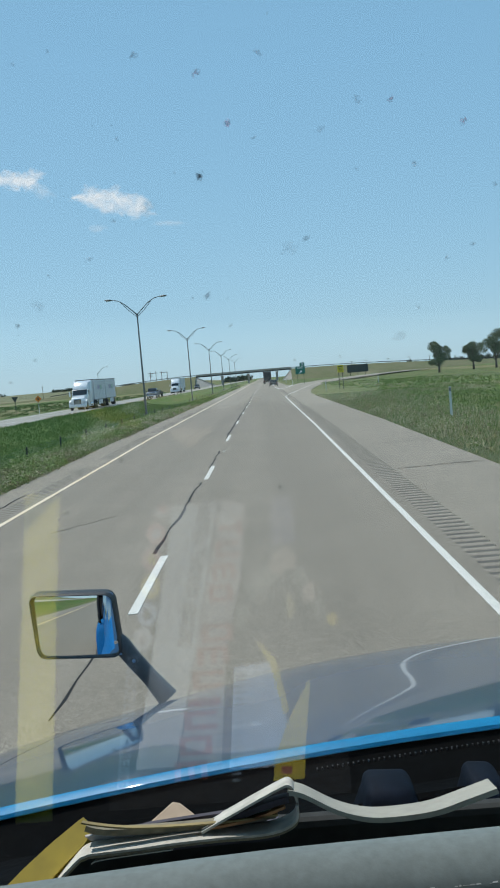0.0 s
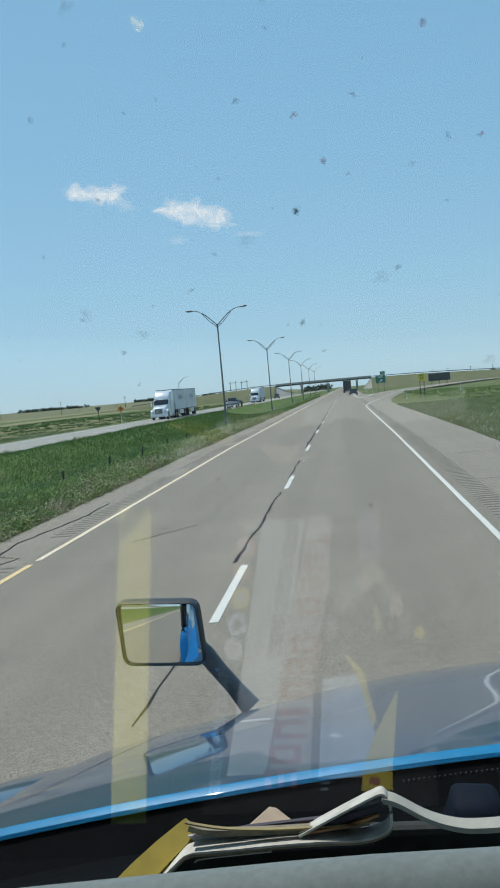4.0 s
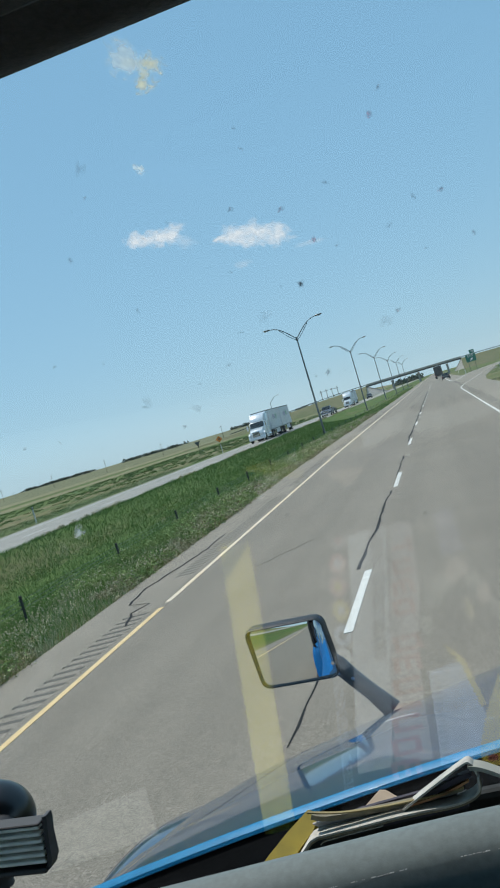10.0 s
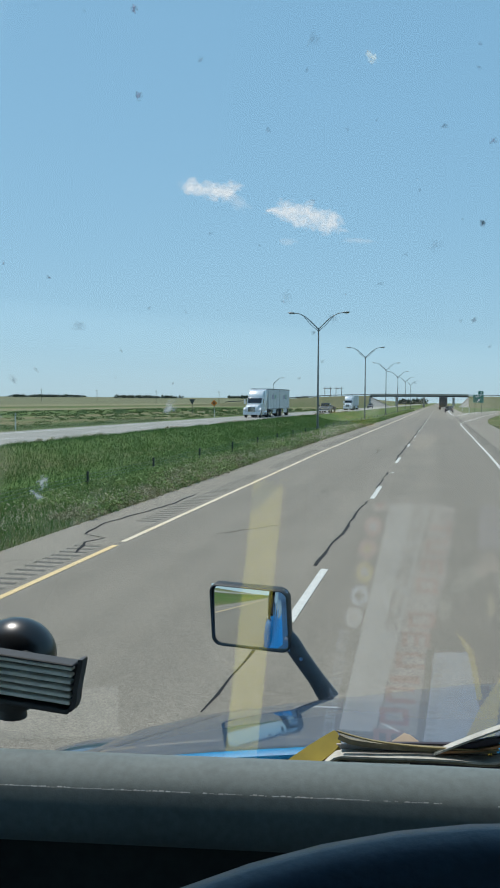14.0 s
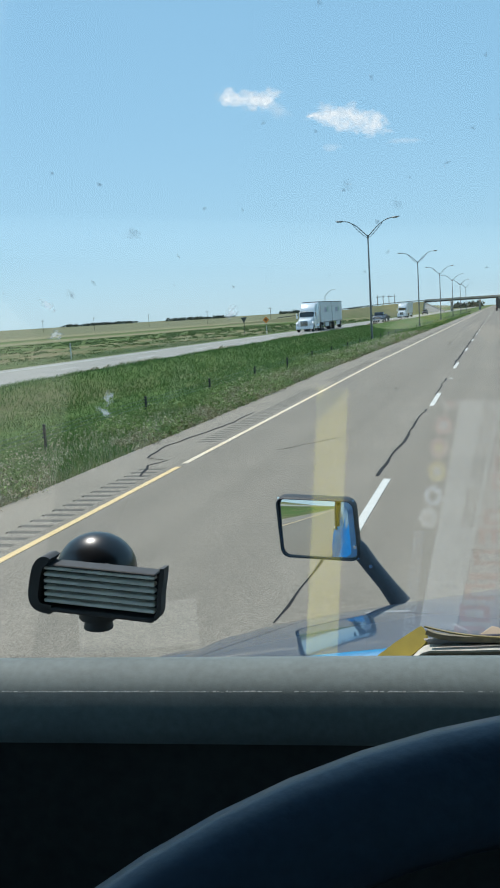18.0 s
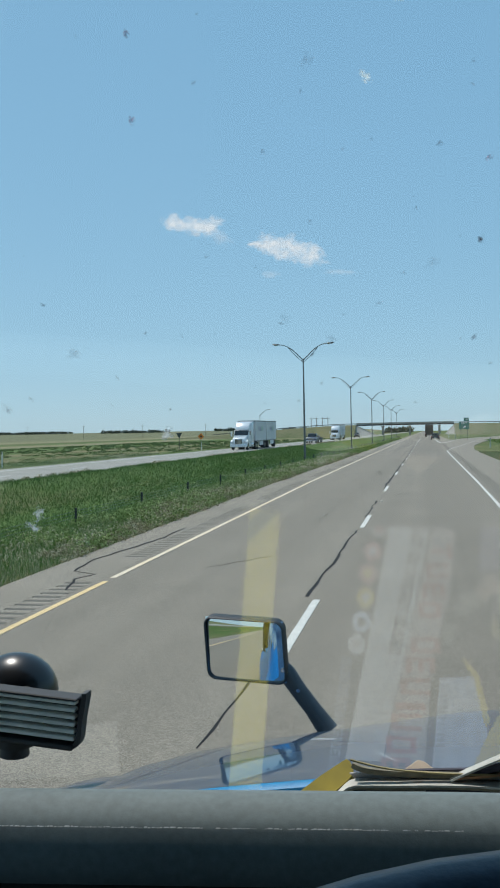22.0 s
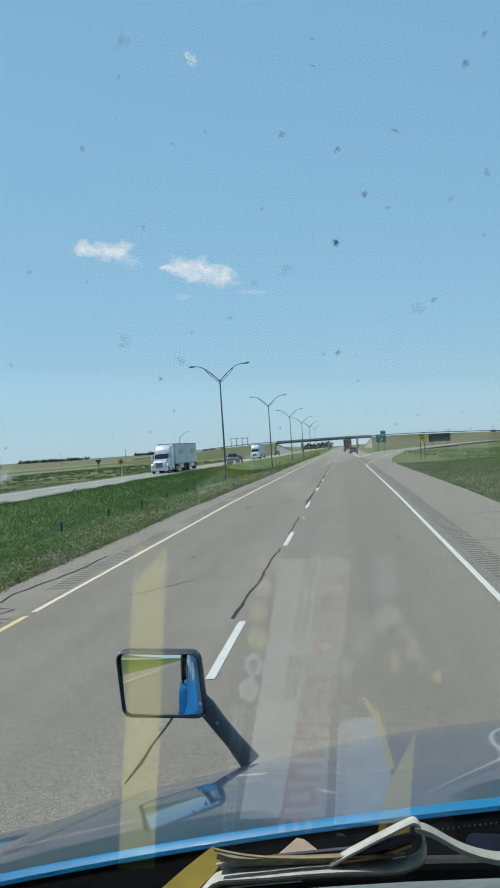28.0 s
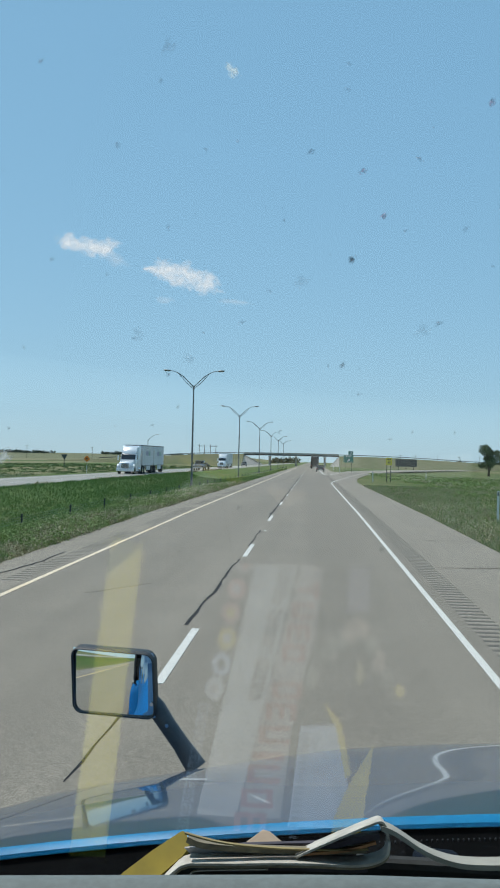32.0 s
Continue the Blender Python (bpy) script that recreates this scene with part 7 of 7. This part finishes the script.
C0 = (-0.26, 1.10, 2.036)
flat("sheet", [(-0.385, 0.962), (-0.165, 0.962), (-0.176, 1.262), (-0.392, 1.262)], SHEET, cover, C0, Z0 - 0.001, 0.012)
flat("white_column", [(-0.322, 0.957), (-0.276, 0.960), (-0.308, 1.12), (-0.331, 1.230), (-0.368, 1.230), (-0.337, 1.053)], PRINT_WHITE, cover, C0, Z0)
flat("pale_column", [(-0.2755, 0.975), (-0.253, 0.985), (-0.262, 1.06), (-0.280, 1.13), (-0.2895, 1.230), (-0.329, 1.230), (-0.3075, 1.12)], PAGE_PINK, cover, C0, Z0 + 0.0002)
for k, (x, y) in enumerate(((-0.336, 0.981), (-0.343, 1.009), (-0.348, 1.035), (-0.350, 1.062), (-0.354, 1.089), (-0.359, 1.113))):
    ring = [(x + 0.0095 * math.cos(a), y + 0.0115 * math.sin(a)) for a in (2 * math.pi * j / 18 for j in range(18))]
    flat("dot", ring, (PAGE_PINK, PRINT_ROSE, PRINT_ROSE, PRINT_YELLOW, PRINT_BLUE, PRINT_WHITE)[k], cover, C0, Z0 + 0.001)
    core = [(x + 0.0045 * math.cos(a), y + 0.0055 * math.sin(a)) for a in (2 * math.pi * j / 12 for j in range(12))]
    flat("dot_picture", core, (PRINT_PINK, PRINT_WHITE, PRINT_YELLOW, PRINT_WHITE, SHEET, PAGE_PINK)[k], cover, C0, Z0 + 0.0014)
mark_rng = random.Random(12)


def stroke(name, x, y, shapes, w, h, mat, z):
    """A letter-like sign turned on its side: each shape is (across from, across to, along from, along to) in parts of its size."""
    for a0, a1, b0, b1 in shapes:
        flat(name, [(x + w * (a0 - 0.5), y + h * b0), (x + w * (a1 - 0.5), y + h * b0), (x + w * (a1 - 0.5), y + h * b1), (x + w * (a0 - 0.5), y + h * b1)], mat, cover, C0, z)


COMB = ((0.0, 1.0, 0.0, 0.26), (0.0, 0.2, 0.26, 1.0), (0.42, 0.6, 0.26, 0.9), (0.8, 1.0, 0.26, 1.0))
RING = ((0.0, 1.0, 0.0, 0.24), (0.0, 1.0, 0.76, 1.0), (0.0, 0.2, 0.24, 0.76), (0.8, 1.0, 0.24, 0.76))
FORK = ((0.0, 1.0, 0.0, 0.26), (0.0, 1.0, 0.74, 1.0), (0.0, 0.22, 0.26, 0.74))
ROD = ((0.0, 1.0, 0.3, 0.72),)
HOOK = ((0.0, 1.0, 0.38, 0.62), (0.8, 1.0, 0.0, 0.38), (0.8, 1.0, 0.62, 1.0))
for k, (y, kind) in enumerate(((1.000, HOOK), (1.022, FORK), (1.045, COMB), (1.066, RING))):
    stroke("letter_bar", -0.270 - 0.20 * (y - 1.006), y, kind, 0.023, 0.0165, PRINT_PINK, Z0 + 0.0015)
for k, (y, kind) in enumerate(((1.104, RING), (1.125, COMB), (1.147, FORK), (1.167, ROD), (1.183, FORK), (1.205, RING), (1.226, COMB))):
    stroke("letter_bar", -0.287 - 0.25 * (y - 1.104), y, kind, 0.030, 0.0165, PRINT_PINK, Z0 + 0.0015)
for k in range(20):
    y = 0.972 + 0.0076 * k + (0.003 if k in (7, 8, 9, 14) else 0.0)
    x = -0.2905 - 0.195 * (y - 0.972)
    stroke("glyph_bar", x, y, mark_rng.choice((COMB, RING, FORK, HOOK)), 0.0125, 0.0062, INK_AND_SHADE, Z0 + 0.001)
for k in range(19):
    y = 1.128 + 0.0062 * k
    x = -0.3685 - 0.10 * (y - 1.128)
    stroke("small_print", x, y, mark_rng.choice((COMB, RING, FORK)), 0.0105, 0.0045, PRINT_SLATE, Z0 + 0.0005)
flat("panel", [(-0.273, 1.146), (-0.239, 1.143), (-0.227, 1.202), (-0.233, 1.236), (-0.283, 1.236), (-0.281, 1.225)], PRINT_BLUE, cover, C0, Z0 + 0.0008)
for k in range(18):
    y = 1.152 + 0.0054 * k
    x = -0.268 - 0.10 * (y - 1.152)
    flat("small_print", [(x - 0.004, y), (x + mark_rng.uniform(0.001, 0.006), y), (x + 0.004, y + 0.0024), (x - 0.004, y + 0.0024)], PRINT_SLATE, cover, C0, Z0 + 0.0018)
flat("wedge", [(-0.251, 1.124), (-0.247, 1.126), (-0.234, 1.141), (-0.2245, 1.189), (-0.230, 1.192), (-0.239, 1.146)], PRINT_YELLOW, cover, C0, Z0 + 0.002)
flat("wedge", [(-0.203, 1.160), (-0.2145, 1.232), (-0.216, 1.248), (-0.244, 1.248), (-0.241, 1.228), (-0.226, 1.196)], PRINT_YELLOW, cover, C0, Z0 + 0.0022)
flat("red_patch", [(-0.235, 1.236), (-0.226, 1.238), (-0.228, 1.244), (-0.237, 1.242)], PRINT_PINK, cover, C0, Z0 + 0.0026)
blot_rng = random.Random(33)
for bx, by, rx, ry, mat in ((-0.218, 1.046, 0.012, 0.011, PRINT_FLESH), (-0.238, 1.062, 0.012, 0.010, PRINT_GREEN), (-0.228, 1.054, 0.010, 0.008, PRINT_FLESH), (-0.250, 1.074, 0.010, 0.009, PRINT_GREEN),
                            (-0.204, 1.064, 0.008, 0.010, PRINT_GREEN), (-0.197, 1.082, 0.007, 0.012, PRINT_FLESH), (-0.188, 1.098, 0.006, 0.010, PRINT_GREEN),
                            (-0.216, 1.091, 0.004, 0.012, PRINT_YELLOW_PALE), (-0.233, 1.098, 0.016, 0.018, SHEET), (-0.262, 1.098, 0.006, 0.012, PRINT_GREEN)):
    rim = [1 + blot_rng.uniform(-0.3, 0.3) for j in range(14)]
    flat("picture", [(bx + rx * e * math.cos(2 * math.pi * j / 14), by + ry * e * math.sin(2 * math.pi * j / 14)) for j, e in enumerate(rim)], mat, cover, C0, Z0 + 0.001 + 0.0002 * blot_rng.random())
flat("picture", [(-0.226, 0.975), (-0.205, 0.975), (-0.205, 1.028), (-0.229, 1.031)], PRINT_VIOLET, cover, C0, Z0 + 0.0006)
flat("dot", [(-0.177 + 0.005 * math.cos(a), 1.108 + 0.006 * math.sin(a)) for a in (2 * math.pi * j / 10 for j in range(10))], PRINT_YELLOW, cover, C0, Z0 + 0.0014)

band = thing("yellow_strap", (-0.49, 1.09, 1.950), "flat yellow strap lying across the dash shelf", "strap")
flat("webbing", [(-0.507, 0.903), (-0.468, 0.900), (-0.469, 1.264), (-0.506, 1.264)], STRAP_YELLOW, band, (-0.49, 1.09, 1.950), 1.9505, 0.0015)
note = thing("paper_sheet", (-0.71, 1.21, 1.950), "plain pale sheet of paper on the dash shelf", "paper")
flat("sheet", [(-0.800, 1.214), (-0.647, 1.187), (-0.636, 1.243), (-0.790, 1.262)], DULL_PAGE, note, (-0.71, 1.21, 1.950), 1.9505, 0.0015)
